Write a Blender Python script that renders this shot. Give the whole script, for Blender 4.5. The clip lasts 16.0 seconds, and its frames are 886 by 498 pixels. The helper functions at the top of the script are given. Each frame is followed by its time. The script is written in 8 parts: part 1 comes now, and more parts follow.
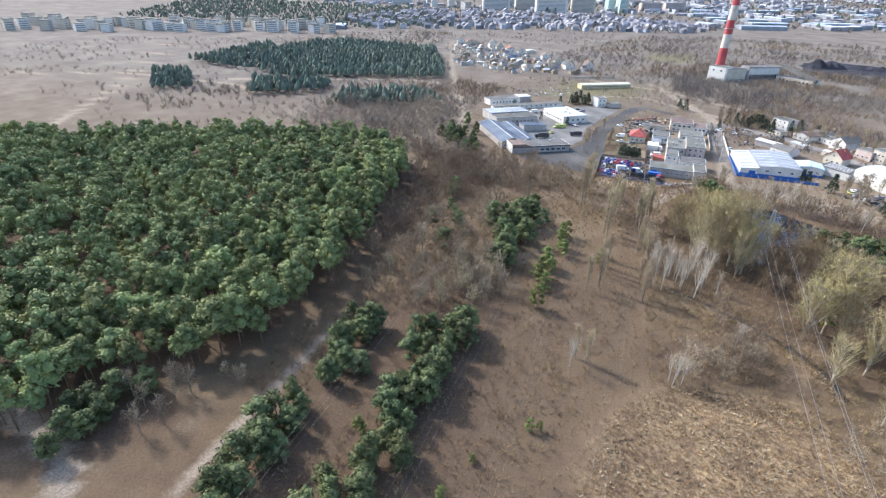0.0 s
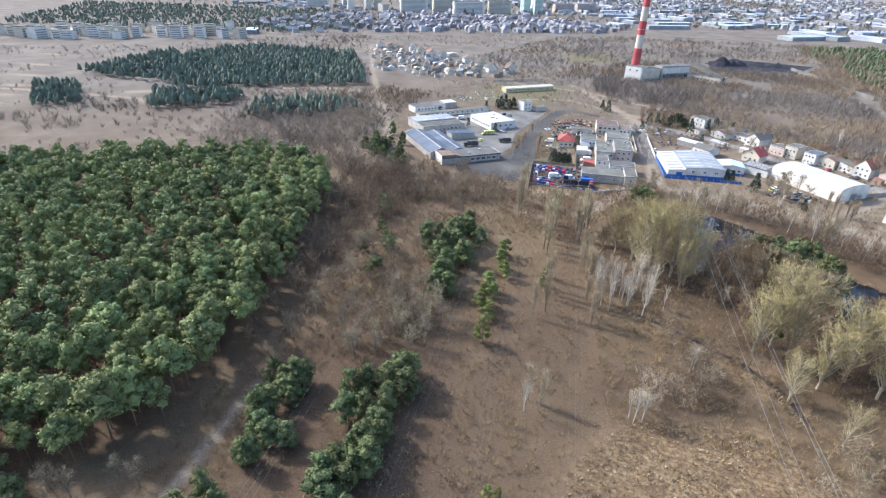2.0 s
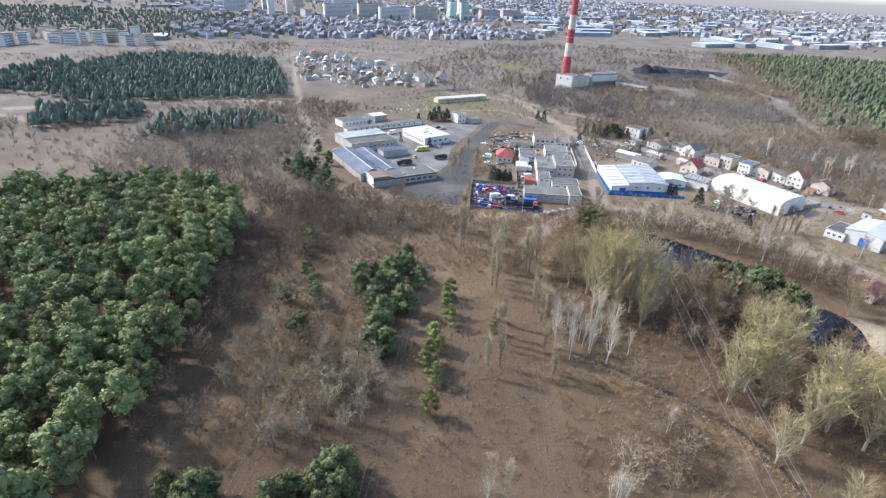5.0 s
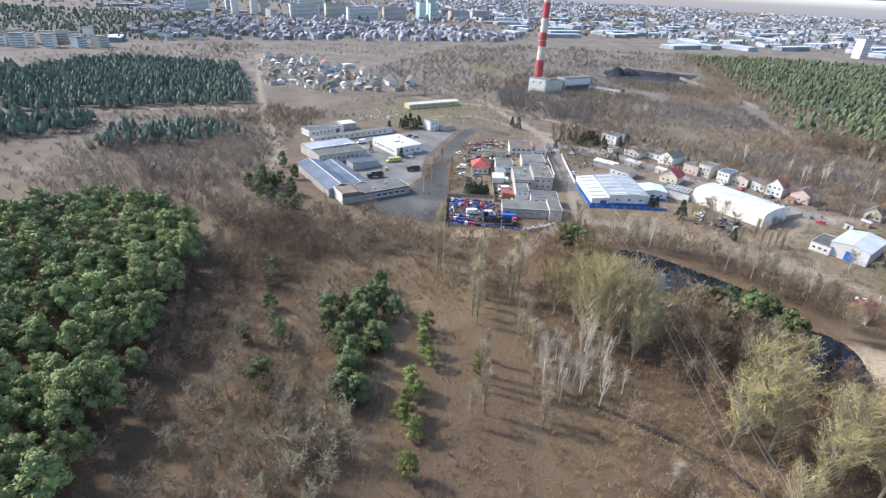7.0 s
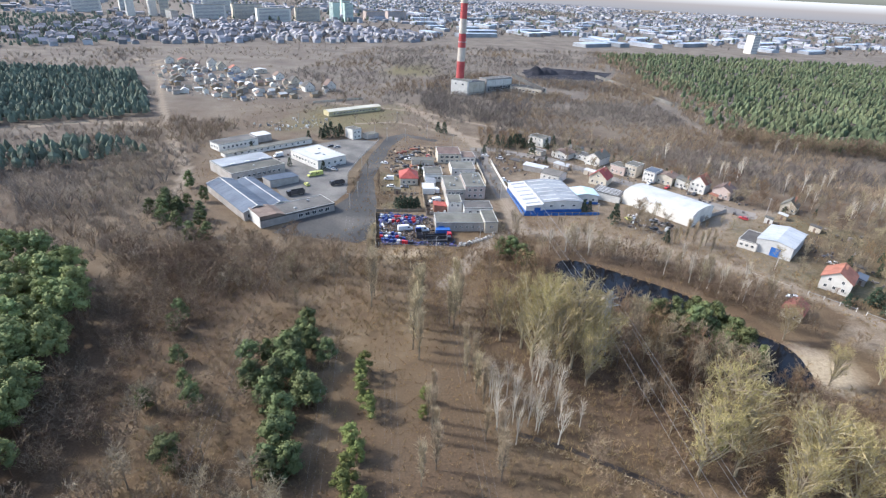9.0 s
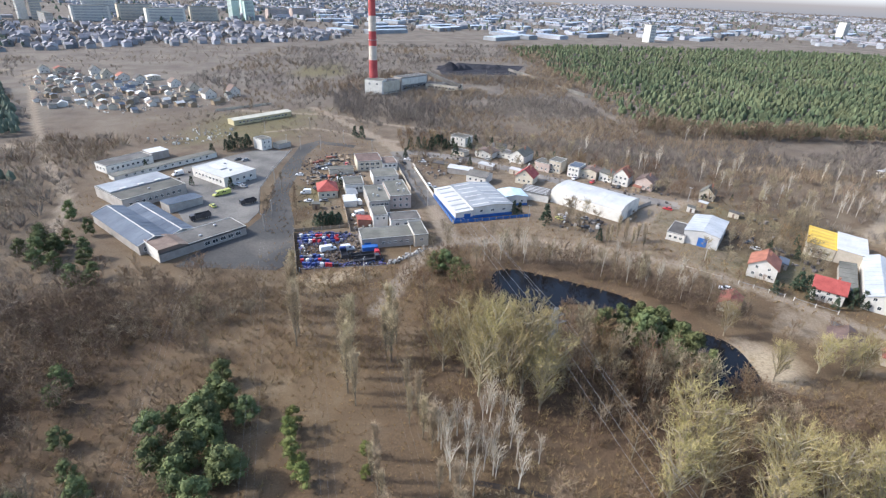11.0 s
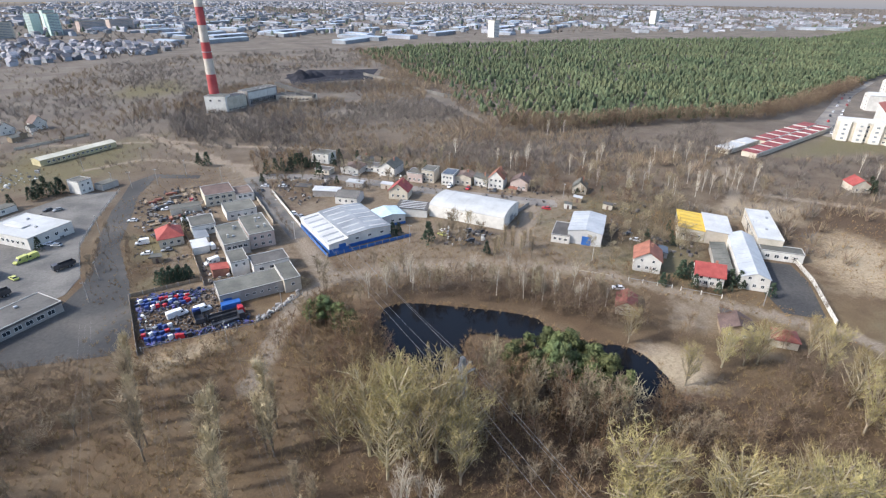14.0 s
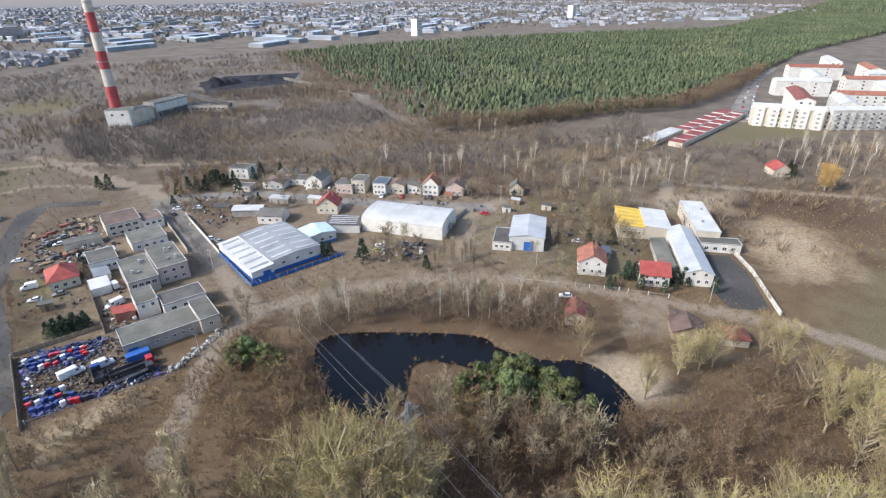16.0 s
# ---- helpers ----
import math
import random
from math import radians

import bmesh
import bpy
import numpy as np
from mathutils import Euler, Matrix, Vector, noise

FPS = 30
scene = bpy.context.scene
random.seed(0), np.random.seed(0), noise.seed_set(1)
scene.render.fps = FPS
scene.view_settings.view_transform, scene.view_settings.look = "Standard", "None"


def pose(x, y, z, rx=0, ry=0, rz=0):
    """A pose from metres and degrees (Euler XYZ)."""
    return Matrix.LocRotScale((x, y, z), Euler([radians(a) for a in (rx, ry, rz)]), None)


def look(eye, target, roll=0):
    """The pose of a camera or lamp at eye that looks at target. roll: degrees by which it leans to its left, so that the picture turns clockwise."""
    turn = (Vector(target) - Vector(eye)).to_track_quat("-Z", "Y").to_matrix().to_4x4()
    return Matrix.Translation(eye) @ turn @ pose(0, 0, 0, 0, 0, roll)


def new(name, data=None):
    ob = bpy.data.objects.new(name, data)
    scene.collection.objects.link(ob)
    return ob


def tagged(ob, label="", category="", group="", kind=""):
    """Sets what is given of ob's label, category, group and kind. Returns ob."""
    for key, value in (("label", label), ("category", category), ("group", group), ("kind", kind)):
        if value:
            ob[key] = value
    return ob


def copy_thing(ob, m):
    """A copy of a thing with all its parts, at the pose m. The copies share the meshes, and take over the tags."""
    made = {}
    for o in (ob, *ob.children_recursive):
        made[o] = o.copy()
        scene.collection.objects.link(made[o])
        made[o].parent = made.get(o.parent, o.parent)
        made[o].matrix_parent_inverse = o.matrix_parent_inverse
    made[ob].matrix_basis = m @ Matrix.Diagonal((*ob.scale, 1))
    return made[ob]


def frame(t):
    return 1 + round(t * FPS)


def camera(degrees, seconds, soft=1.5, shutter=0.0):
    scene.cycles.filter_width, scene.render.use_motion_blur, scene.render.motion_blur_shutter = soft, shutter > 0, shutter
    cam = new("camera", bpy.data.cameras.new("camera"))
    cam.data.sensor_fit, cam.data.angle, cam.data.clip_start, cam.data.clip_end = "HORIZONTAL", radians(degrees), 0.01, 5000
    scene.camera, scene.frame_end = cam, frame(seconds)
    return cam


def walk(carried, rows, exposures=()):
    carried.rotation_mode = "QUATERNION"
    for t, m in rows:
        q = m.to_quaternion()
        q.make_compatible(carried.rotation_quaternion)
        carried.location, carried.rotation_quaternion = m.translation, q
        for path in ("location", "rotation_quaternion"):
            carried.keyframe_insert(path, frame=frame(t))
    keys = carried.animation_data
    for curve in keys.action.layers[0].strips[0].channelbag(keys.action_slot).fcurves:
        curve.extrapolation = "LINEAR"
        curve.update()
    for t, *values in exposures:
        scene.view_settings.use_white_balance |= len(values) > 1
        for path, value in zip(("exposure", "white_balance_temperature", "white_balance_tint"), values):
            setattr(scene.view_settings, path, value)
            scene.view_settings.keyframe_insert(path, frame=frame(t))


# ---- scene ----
cam = camera(80.4, 16.0, soft=1.25)
PATH = [
    (0, (12.219, -52.806, 90.104), (11.608, -51.152, 89.162), 1.5),
    (0.5, (10.591, -48.555, 90.212), (10.033, -46.88, 89.271), 1.6),
    (1, (9.095, -44.32, 90.14), (8.592, -42.625, 89.204), 1.5),
    (1.5, (7.787, -39.967, 90.49), (7.351, -38.254, 89.555), 1.6),
    (2, (6.613, -35.424, 90.563), (6.243, -33.694, 89.631), 1.6),
    (2.5, (5.463, -31.053, 90.616), (5.132, -29.314, 89.687), 1.7),
    (3, (4.59, -26.643, 90.59), (4.286, -24.897, 89.665), 1.8),
    (3.5, (3.715, -22.228, 90.689), (3.449, -20.474, 89.766), 2.0),
    (4, (3.076, -18.141, 90.598), (2.864, -16.376, 89.68), 2.2),
    (6.5, (-0.075, 2.096, 91.772), (-0.139, 3.877, 90.864), 2.8),
    (7, (-0.421, 6.066, 92.217), (-0.455, 7.848, 91.31), 2.9),
    (7.5, (-0.812, 10.095, 92.386), (-0.813, 11.878, 91.48), 3.0),
    (8, (-0.955, 14.12, 92.709), (-0.901, 15.903, 91.804), 3.0),
    (8.5, (-1.255, 18.465, 92.766), (-1.111, 20.245, 91.866), 3.0),
    (9, (-1.464, 22.496, 92.98), (-1.234, 24.269, 92.083), 3.0),
    (11.5, (1.205, 42.94, 93.409), (1.772, 44.634, 92.51), 2.0),
    (12, (2.289, 47.027, 93.405), (2.927, 48.698, 92.509), 1.8),
    (12.5, (3.535, 50.835, 93.477), (4.24, 52.48, 92.584), 1.6),
    (13, (5.026, 54.668, 93.411), (5.794, 56.286, 92.523), 1.3),
    (13.5, (7.004, 58.224, 93.4), (7.845, 59.806, 92.513), 1.0),
    (14, (8.799, 61.637, 93.485), (9.718, 63.175, 92.597), 0.5),
    (14.5, (10.981, 64.729, 93.369), (11.964, 66.227, 92.48), 0.1),
    (15, (13.225, 67.854, 93.347), (14.269, 69.308, 92.457), -0.2),
    (15.5, (15.556, 70.844, 93.155), (16.647, 72.263, 92.263), -0.5),
    (16, (17.954, 73.579, 93.027), (19.06, 74.986, 92.134), -0.6),
]
EXPOSURES = [(0, 1.40, 5850, 10), (4, 1.33, 5850, 10), (9, 1.18, 5950, 10), (16, 0.90, 6100, 10)]
walk(cam, [(t, look(eye, target, roll)) for t, eye, target, roll in PATH], EXPOSURES)

# ---- world, sun, exposure ----
SUN_YAW, SUN_ELEV = 74.0, 38.0
world = bpy.data.worlds.new("sky")
scene.world = world
world.use_nodes = True
wn = world.node_tree.nodes
sky = wn.new("ShaderNodeTexSky")
sky.sky_type = "NISHITA"
sky.sun_disc = False
sky.sun_elevation = radians(SUN_ELEV)
sky.sun_rotation = radians(-SUN_YAW)
sky.air_density, sky.dust_density = 1.0, 2.5
wn["Background"].inputs[1].default_value = 0.15
world.node_tree.links.new(sky.outputs[0], wn["Background"].inputs[0])
sun = new("sun", bpy.data.lights.new("sun", "SUN"))
sun.data.energy, sun.data.angle, sun.data.color = 2.15, radians(4), (1.0, 0.95, 0.88)
SUN_WAY = Vector((-math.sin(radians(SUN_YAW)) * math.cos(radians(SUN_ELEV)), math.cos(radians(SUN_YAW)) * math.cos(radians(SUN_ELEV)), math.sin(radians(SUN_ELEV))))
sun.matrix_world = look(SUN_WAY * 500, (0, 0, 0))


# ---- materials ----
def shade(name, a, b, scale=0.5, rough=0.85, metal=0.0, c=None, fine=None, bump=0.3, rnd=0.0, island=False, spec=0.3, mottle=0.28):
    """Two colours mixed by a broad noise, mottled by a fine one, with relief; rnd varies it from piece to piece."""
    m = bpy.data.materials.new(name)
    m.use_nodes = True
    nt = m.node_tree
    n, l = nt.nodes, nt.links
    bsdf = n["Principled BSDF"]
    bsdf.inputs["Roughness"].default_value = rough
    bsdf.inputs["Metallic"].default_value = metal
    bsdf.inputs["Specular IOR Level"].default_value = spec
    geo = n.new("ShaderNodeNewGeometry")
    big = n.new("ShaderNodeTexNoise")
    big.inputs["Scale"].default_value = scale
    big.inputs["Detail"].default_value = 5
    l.new(geo.outputs["Position"], big.inputs["Vector"])
    ramp = n.new("ShaderNodeValToRGB")
    ramp.color_ramp.elements[0].position, ramp.color_ramp.elements[1].position = 0.34, 0.66
    ramp.color_ramp.elements[0].color, ramp.color_ramp.elements[1].color = (*a, 1), (*b, 1)
    if c:
        e = ramp.color_ramp.elements.new(0.5)
        e.color = (*c, 1)
    l.new(big.outputs[0], ramp.inputs[0])
    small = n.new("ShaderNodeTexNoise")
    small.inputs["Scale"].default_value = fine or scale * 9
    small.inputs["Detail"].default_value = 6
    small.inputs["Roughness"].default_value = 0.7
    l.new(geo.outputs["Position"], small.inputs["Vector"])
    span = n.new("ShaderNodeMapRange")
    span.inputs[1].default_value, span.inputs[2].default_value = 0.25, 0.75
    span.inputs[3].default_value, span.inputs[4].default_value = 1 - mottle, 1 + mottle
    l.new(small.outputs[0], span.inputs[0])
    mul = n.new("ShaderNodeVectorMath")
    mul.operation = "SCALE"
    l.new(ramp.outputs[0], mul.inputs[0])
    l.new(span.outputs[0], mul.inputs["Scale"])
    last = mul.outputs[0]
    if rnd:
        hue = n.new("ShaderNodeHueSaturation")
        if island:
            source = geo.outputs["Random Per Island"]
        else:
            source = n.new("ShaderNodeObjectInfo").outputs["Random"]
        v = n.new("ShaderNodeMapRange")
        v.inputs[3].default_value, v.inputs[4].default_value = 1 - rnd, 1 + rnd
        l.new(source, v.inputs[0])
        h = n.new("ShaderNodeMapRange")
        h.inputs[3].default_value, h.inputs[4].default_value = 0.5 - rnd * 0.06, 0.5 + rnd * 0.06
        l.new(source, h.inputs[0])
        l.new(v.outputs[0], hue.inputs["Value"])
        l.new(h.outputs[0], hue.inputs["Hue"])
        l.new(last, hue.inputs["Color"])
        last = hue.outputs[0]
    l.new(last, bsdf.inputs["Base Color"])
    if bump:
        bp = n.new("ShaderNodeBump")
        bp.inputs["Strength"].default_value = bump
        bp.inputs["Distance"].default_value = 0.1
        l.new(small.outputs[0], bp.inputs["Height"])
        l.new(bp.outputs[0], bsdf.inputs["Normal"])
    return m


M = {}
M["pine"] = shade("pine_needles", (0.135, 0.162, 0.068), (0.235, 0.25, 0.095), 0.25, 0.75, fine=2.5, rnd=0.3)
M["pine_row"] = shade("row_pine_needles", (0.08, 0.098, 0.044), (0.14, 0.155, 0.062), 0.25, 0.75, fine=2.5, rnd=0.3)
# far pine needles, lightened in colour for the haze before them
M["far_dark_pine"] = shade("hazy_far_pine_needles", (0.082, 0.102, 0.078), (0.12, 0.14, 0.1), 0.01, 0.8, fine=0.3, rnd=0.3, island=True)
M["pine_light"] = shade("young_pine_needles", (0.12, 0.14, 0.04), (0.165, 0.18, 0.06), 0.25, 0.75, fine=2.5, rnd=0.3)
M["spruce"] = shade("spruce_needles", (0.035, 0.055, 0.035), (0.06, 0.08, 0.045), 0.3, 0.75, fine=2.5, rnd=0.25)
M["far_pine"] = shade("far_pine_needles", (0.066, 0.086, 0.047), (0.108, 0.122, 0.064), 0.012, 0.8, fine=0.3, rnd=0.25, island=True)
M["bark"] = shade("pine_bark", (0.12, 0.075, 0.05), (0.2, 0.12, 0.07), 1.5)
M["bark_grey"] = shade("grey_bark", (0.13, 0.11, 0.085), (0.24, 0.2, 0.15), 1.5, rnd=0.2)
M["birch"] = shade("birch_bark", (0.42, 0.38, 0.315), (0.58, 0.535, 0.46), 0.8, fine=6, rnd=0.15)
M["twig_grey"] = shade("grey_brown_twigs", (0.205, 0.165, 0.105), (0.31, 0.252, 0.165), 0.2, fine=2, rnd=0.25)
M["twig_brown"] = shade("purple_brown_twigs", (0.145, 0.095, 0.056), (0.235, 0.158, 0.088), 0.15, fine=2, rnd=0.25)
M["twig_olive"] = shade("olive_yellow_twigs", (0.25, 0.205, 0.092), (0.39, 0.32, 0.15), 0.2, fine=2, rnd=0.22)
M["twig_tan"] = shade("tan_twigs", (0.33, 0.262, 0.165), (0.46, 0.375, 0.245), 0.2, fine=2, rnd=0.22)
M["twig_pale"] = shade("pale_birch_twigs", (0.31, 0.248, 0.17), (0.43, 0.355, 0.255), 0.2, fine=2, rnd=0.15)
M["bark_pale"] = shade("pale_grey_bark", (0.26, 0.22, 0.15), (0.4, 0.34, 0.24), 1.5, rnd=0.15)
M["scrub"] = shade("bare_scrub", (0.15, 0.105, 0.056), (0.275, 0.192, 0.098), 0.03, fine=0.8, rnd=0.35, island=True)
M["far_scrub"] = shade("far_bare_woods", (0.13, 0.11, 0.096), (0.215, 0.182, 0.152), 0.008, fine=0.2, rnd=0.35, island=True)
M["tuft"] = shade("dry_grass_tufts", (0.190, 0.121, 0.058), (0.370, 0.247, 0.121), 0.1, fine=1.5, rnd=0.35, island=True)
M["bank_straw"] = shade("pale_bank_straw", (0.3, 0.235, 0.15), (0.46, 0.375, 0.25), 0.1, fine=1.5, rnd=0.3, island=True)
M["mud"] = shade("wet_dark_mud", (0.03, 0.024, 0.019), (0.06, 0.046, 0.035), 0.5, 0.6, fine=3)
M["asphalt"] = shade("worn_asphalt", (0.06, 0.058, 0.057), (0.125, 0.115, 0.102), 0.04, 0.9, fine=0.9, c=(0.08, 0.077, 0.073), spec=0.1)
M["edge"] = shade("pale_roof_edging", (0.38, 0.37, 0.35), (0.5, 0.49, 0.46), 0.4, 0.7, bump=0, mottle=0.1)
M["concrete"] = shade("concrete_yard", (0.115, 0.109, 0.1), (0.19, 0.178, 0.16), 0.09, 0.9, fine=1.0)
M["street"] = shade("pale_worn_street", (0.15, 0.14, 0.13), (0.27, 0.24, 0.205), 0.08, 0.9, fine=0.9)
M["white_wall"] = shade("white_render", (0.55, 0.525, 0.475), (0.67, 0.645, 0.59), 0.3, 0.8, fine=2, bump=0.1, rnd=0.06, mottle=0.1)
M["cream_wall"] = shade("cream_render", (0.44, 0.39, 0.31), (0.55, 0.495, 0.40), 0.3, 0.85, fine=2, bump=0.1, rnd=0.08, mottle=0.1)
M["grey_wall"] = shade("grey_render", (0.30, 0.275, 0.25), (0.40, 0.37, 0.335), 0.3, 0.85, fine=2, bump=0.1, rnd=0.12, mottle=0.1)
M["pink_wall"] = shade("pinkish_render", (0.42, 0.33, 0.29), (0.5, 0.41, 0.36), 0.3, 0.85, fine=2, bump=0.1, mottle=0.1)
M["barn_wall"] = shade("yellow_render", (0.44, 0.38, 0.22), (0.54, 0.47, 0.29), 0.3, 0.85, fine=2, bump=0.1, mottle=0.12)
M["barn_roof"] = shade("pale_yellowish_sheet_roof", (0.45, 0.42, 0.33), (0.56, 0.53, 0.43), 0.2, 0.7, fine=1.2, bump=0.1, mottle=0.1)
M["garage_red"] = shade("dark_red_roofing", (0.21, 0.058, 0.06), (0.3, 0.095, 0.09), 0.2, 0.85, fine=1.5, mottle=0.16)
M["brick"] = shade("red_brick", (0.26, 0.12, 0.085), (0.36, 0.18, 0.125), 0.6, 0.85, fine=4, bump=0.2)
M["blue_paint"] = shade("blue_sheet_metal", (0.03, 0.10, 0.32), (0.045, 0.15, 0.42), 0.4, 0.5, fine=3, bump=0.1, mottle=0.1)
M["cyan_roof"] = shade("pale_cyan_roof", (0.4375, 0.56, 0.627), (0.5625, 0.66, 0.7125), 0.3, 0.55, fine=2, bump=0.1, mottle=0.1)
M["felt"] = shade("grey_roofing_felt", (0.095, 0.093, 0.08), (0.155, 0.149, 0.128), 0.15, 0.9, fine=1.2, rnd=0.15, mottle=0.16)
M["hall_pale"] = shade("weathered_pale_roof_sheet", (0.4, 0.4, 0.39), (0.52, 0.52, 0.505), 0.12, 0.7, fine=1.0, bump=0.1, mottle=0.1)
M["felt_dark"] = shade("dark_roofing_felt", (0.078, 0.073, 0.068), (0.13, 0.121, 0.112), 0.15, 0.9, fine=1.2, rnd=0.2, mottle=0.16)
M["sheet"] = shade("grey_blue_sheet_roof", (0.07, 0.088, 0.118), (0.125, 0.148, 0.182), 0.1, 0.7, fine=1.0, bump=0.1, rnd=0.08, mottle=0.1)
M["hall_grey"] = shade("grey_warehouse_sheet", (0.22, 0.235, 0.25), (0.33, 0.345, 0.36), 0.1, 0.7, fine=1.0, bump=0.1, mottle=0.1)
M["white_roof"] = shade("white_sheet_roof", (0.45, 0.445, 0.43), (0.57, 0.565, 0.55), 0.15, 0.6, fine=1.2, bump=0.1, mottle=0.1)
M["yellow_roof"] = shade("yellow_sheet_roof", (0.62, 0.40, 0.05), (0.74, 0.5, 0.09), 0.2, 0.6, fine=1.5, bump=0.1, mottle=0.1)
M["rust_yellow"] = shade("ochre_roof_panel", (0.48, 0.33, 0.06), (0.6, 0.42, 0.09), 0.2, 0.65, fine=1.5, bump=0.1)
M["red_roof"] = shade("red_tile_roof", (0.25, 0.052, 0.045), (0.35, 0.085, 0.07), 0.4, 0.7, fine=4, bump=0.3, rnd=0.12)
M["rust_roof"] = shade("rust_red_roof", (0.22, 0.085, 0.06), (0.32, 0.13, 0.09), 0.3, 0.8, fine=2, rnd=0.2)
M["brown_roof"] = shade("brown_roof", (0.12, 0.085, 0.07), (0.19, 0.135, 0.11), 0.3, 0.8, fine=2, rnd=0.2)
M["glass"] = shade("window_glass", (0.02, 0.025, 0.03), (0.05, 0.06, 0.07), 0.5, 0.12, bump=0, spec=0.6)
M["frame"] = shade("white_frames", (0.7, 0.69, 0.66), (0.78, 0.77, 0.74), 1.0, 0.5, bump=0)
M["steel"] = shade("galvanised_steel", (0.30, 0.31, 0.32), (0.42, 0.43, 0.44), 1.0, 0.45, metal=0.6, bump=0.05)
M["wire"] = shade("aluminium_wire", (0.22, 0.21, 0.2), (0.3, 0.29, 0.28), 1.0, 0.4, metal=0.5, bump=0)
M["chimney_red"] = shade("red_chimney_paint", (0.33, 0.055, 0.06), (0.44, 0.095, 0.09), 0.15, 0.75, fine=0.8, bump=0.1, mottle=0.16)
M["chimney_white"] = shade("white_chimney_paint", (0.44, 0.39, 0.33), (0.6, 0.55, 0.48), 0.15, 0.8, fine=0.8, bump=0.1, mottle=0.16)
M["dark_coal"] = shade("coal_and_shadow_black_shed", (0.025, 0.025, 0.03), (0.05, 0.05, 0.058), 0.1, 0.95, fine=1, spec=0.05)
M["tyre"] = shade("black_rubber", (0.015, 0.015, 0.015), (0.03, 0.03, 0.03), 2, 0.8)
M["car_white"] = shade("white_car_paint", (0.7, 0.7, 0.7), (0.76, 0.76, 0.75), 0.5, 0.3, bump=0, spec=0.5)
M["car_blue"] = shade("blue_truck_paint", (0.022, 0.04, 0.16), (0.035, 0.07, 0.25), 0.5, 0.35, bump=0, spec=0.5)
M["car_red"] = shade("red_truck_paint", (0.42, 0.02, 0.03), (0.5, 0.04, 0.045), 0.5, 0.35, bump=0, spec=0.5)
M["car_dark"] = shade("dark_car_paint", (0.025, 0.025, 0.03), (0.06, 0.06, 0.065), 0.5, 0.3, bump=0, spec=0.5)
M["car_yellow"] = shade("lime_yellow_paint", (0.42, 0.44, 0.12), (0.5, 0.5, 0.16), 0.5, 0.4, bump=0)
M["wood"] = shade("weathered_wood", (0.22, 0.165, 0.11), (0.32, 0.25, 0.17), 1.0)
M["blue_sheet"] = shade("pale_blue_grey_sheet", (0.36, 0.375, 0.39), (0.45, 0.462, 0.472), 0.15, 0.5, fine=1.2, bump=0.1, mottle=0.1)
M["worn_asphalt"] = shade("worn_grey_asphalt", (0.1, 0.096, 0.092), (0.22, 0.195, 0.165), 0.09, 0.9, fine=2.5, bump=0.2)
# Town walls and roofs lean blue-grey: distance haze mixed into the base colour.
M["town"] = shade("hazy_pale_town_walls", (0.2, 0.212, 0.235), (0.36, 0.375, 0.4), 0.02, 0.7, fine=0.2, rnd=0.45, island=True, bump=0)
M["town_roof"] = shade("hazy_mixed_town_roofs", (0.15, 0.145, 0.155), (0.29, 0.275, 0.285), 0.01, 0.8, fine=0.2, rnd=0.5, island=True, bump=0)
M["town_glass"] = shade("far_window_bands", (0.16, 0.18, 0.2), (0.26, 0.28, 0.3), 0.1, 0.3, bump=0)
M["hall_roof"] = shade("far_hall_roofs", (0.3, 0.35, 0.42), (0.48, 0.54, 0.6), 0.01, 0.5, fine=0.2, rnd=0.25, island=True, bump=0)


def water_material():
    m = bpy.data.materials.new("dark_pond_water")
    m.use_nodes = True
    n, l = m.node_tree.nodes, m.node_tree.links
    b = n["Principled BSDF"]
    b.inputs["Base Color"].default_value = (0.006, 0.006, 0.007, 1)
    b.inputs["Roughness"].default_value = 0.1
    b.inputs["Specular IOR Level"].default_value = 0.25
    t = n.new("ShaderNodeTexNoise")
    t.inputs["Scale"].default_value = 1.2
    bp = n.new("ShaderNodeBump")
    bp.inputs["Strength"].default_value, bp.inputs["Distance"].default_value = 0.06, 0.05
    g = n.new("ShaderNodeNewGeometry")
    l.new(g.outputs["Position"], t.inputs["Vector"])
    l.new(t.outputs[0], bp.inputs["Height"])
    l.new(bp.outputs[0], b.inputs["Normal"])
    return m


M["water"] = water_material()


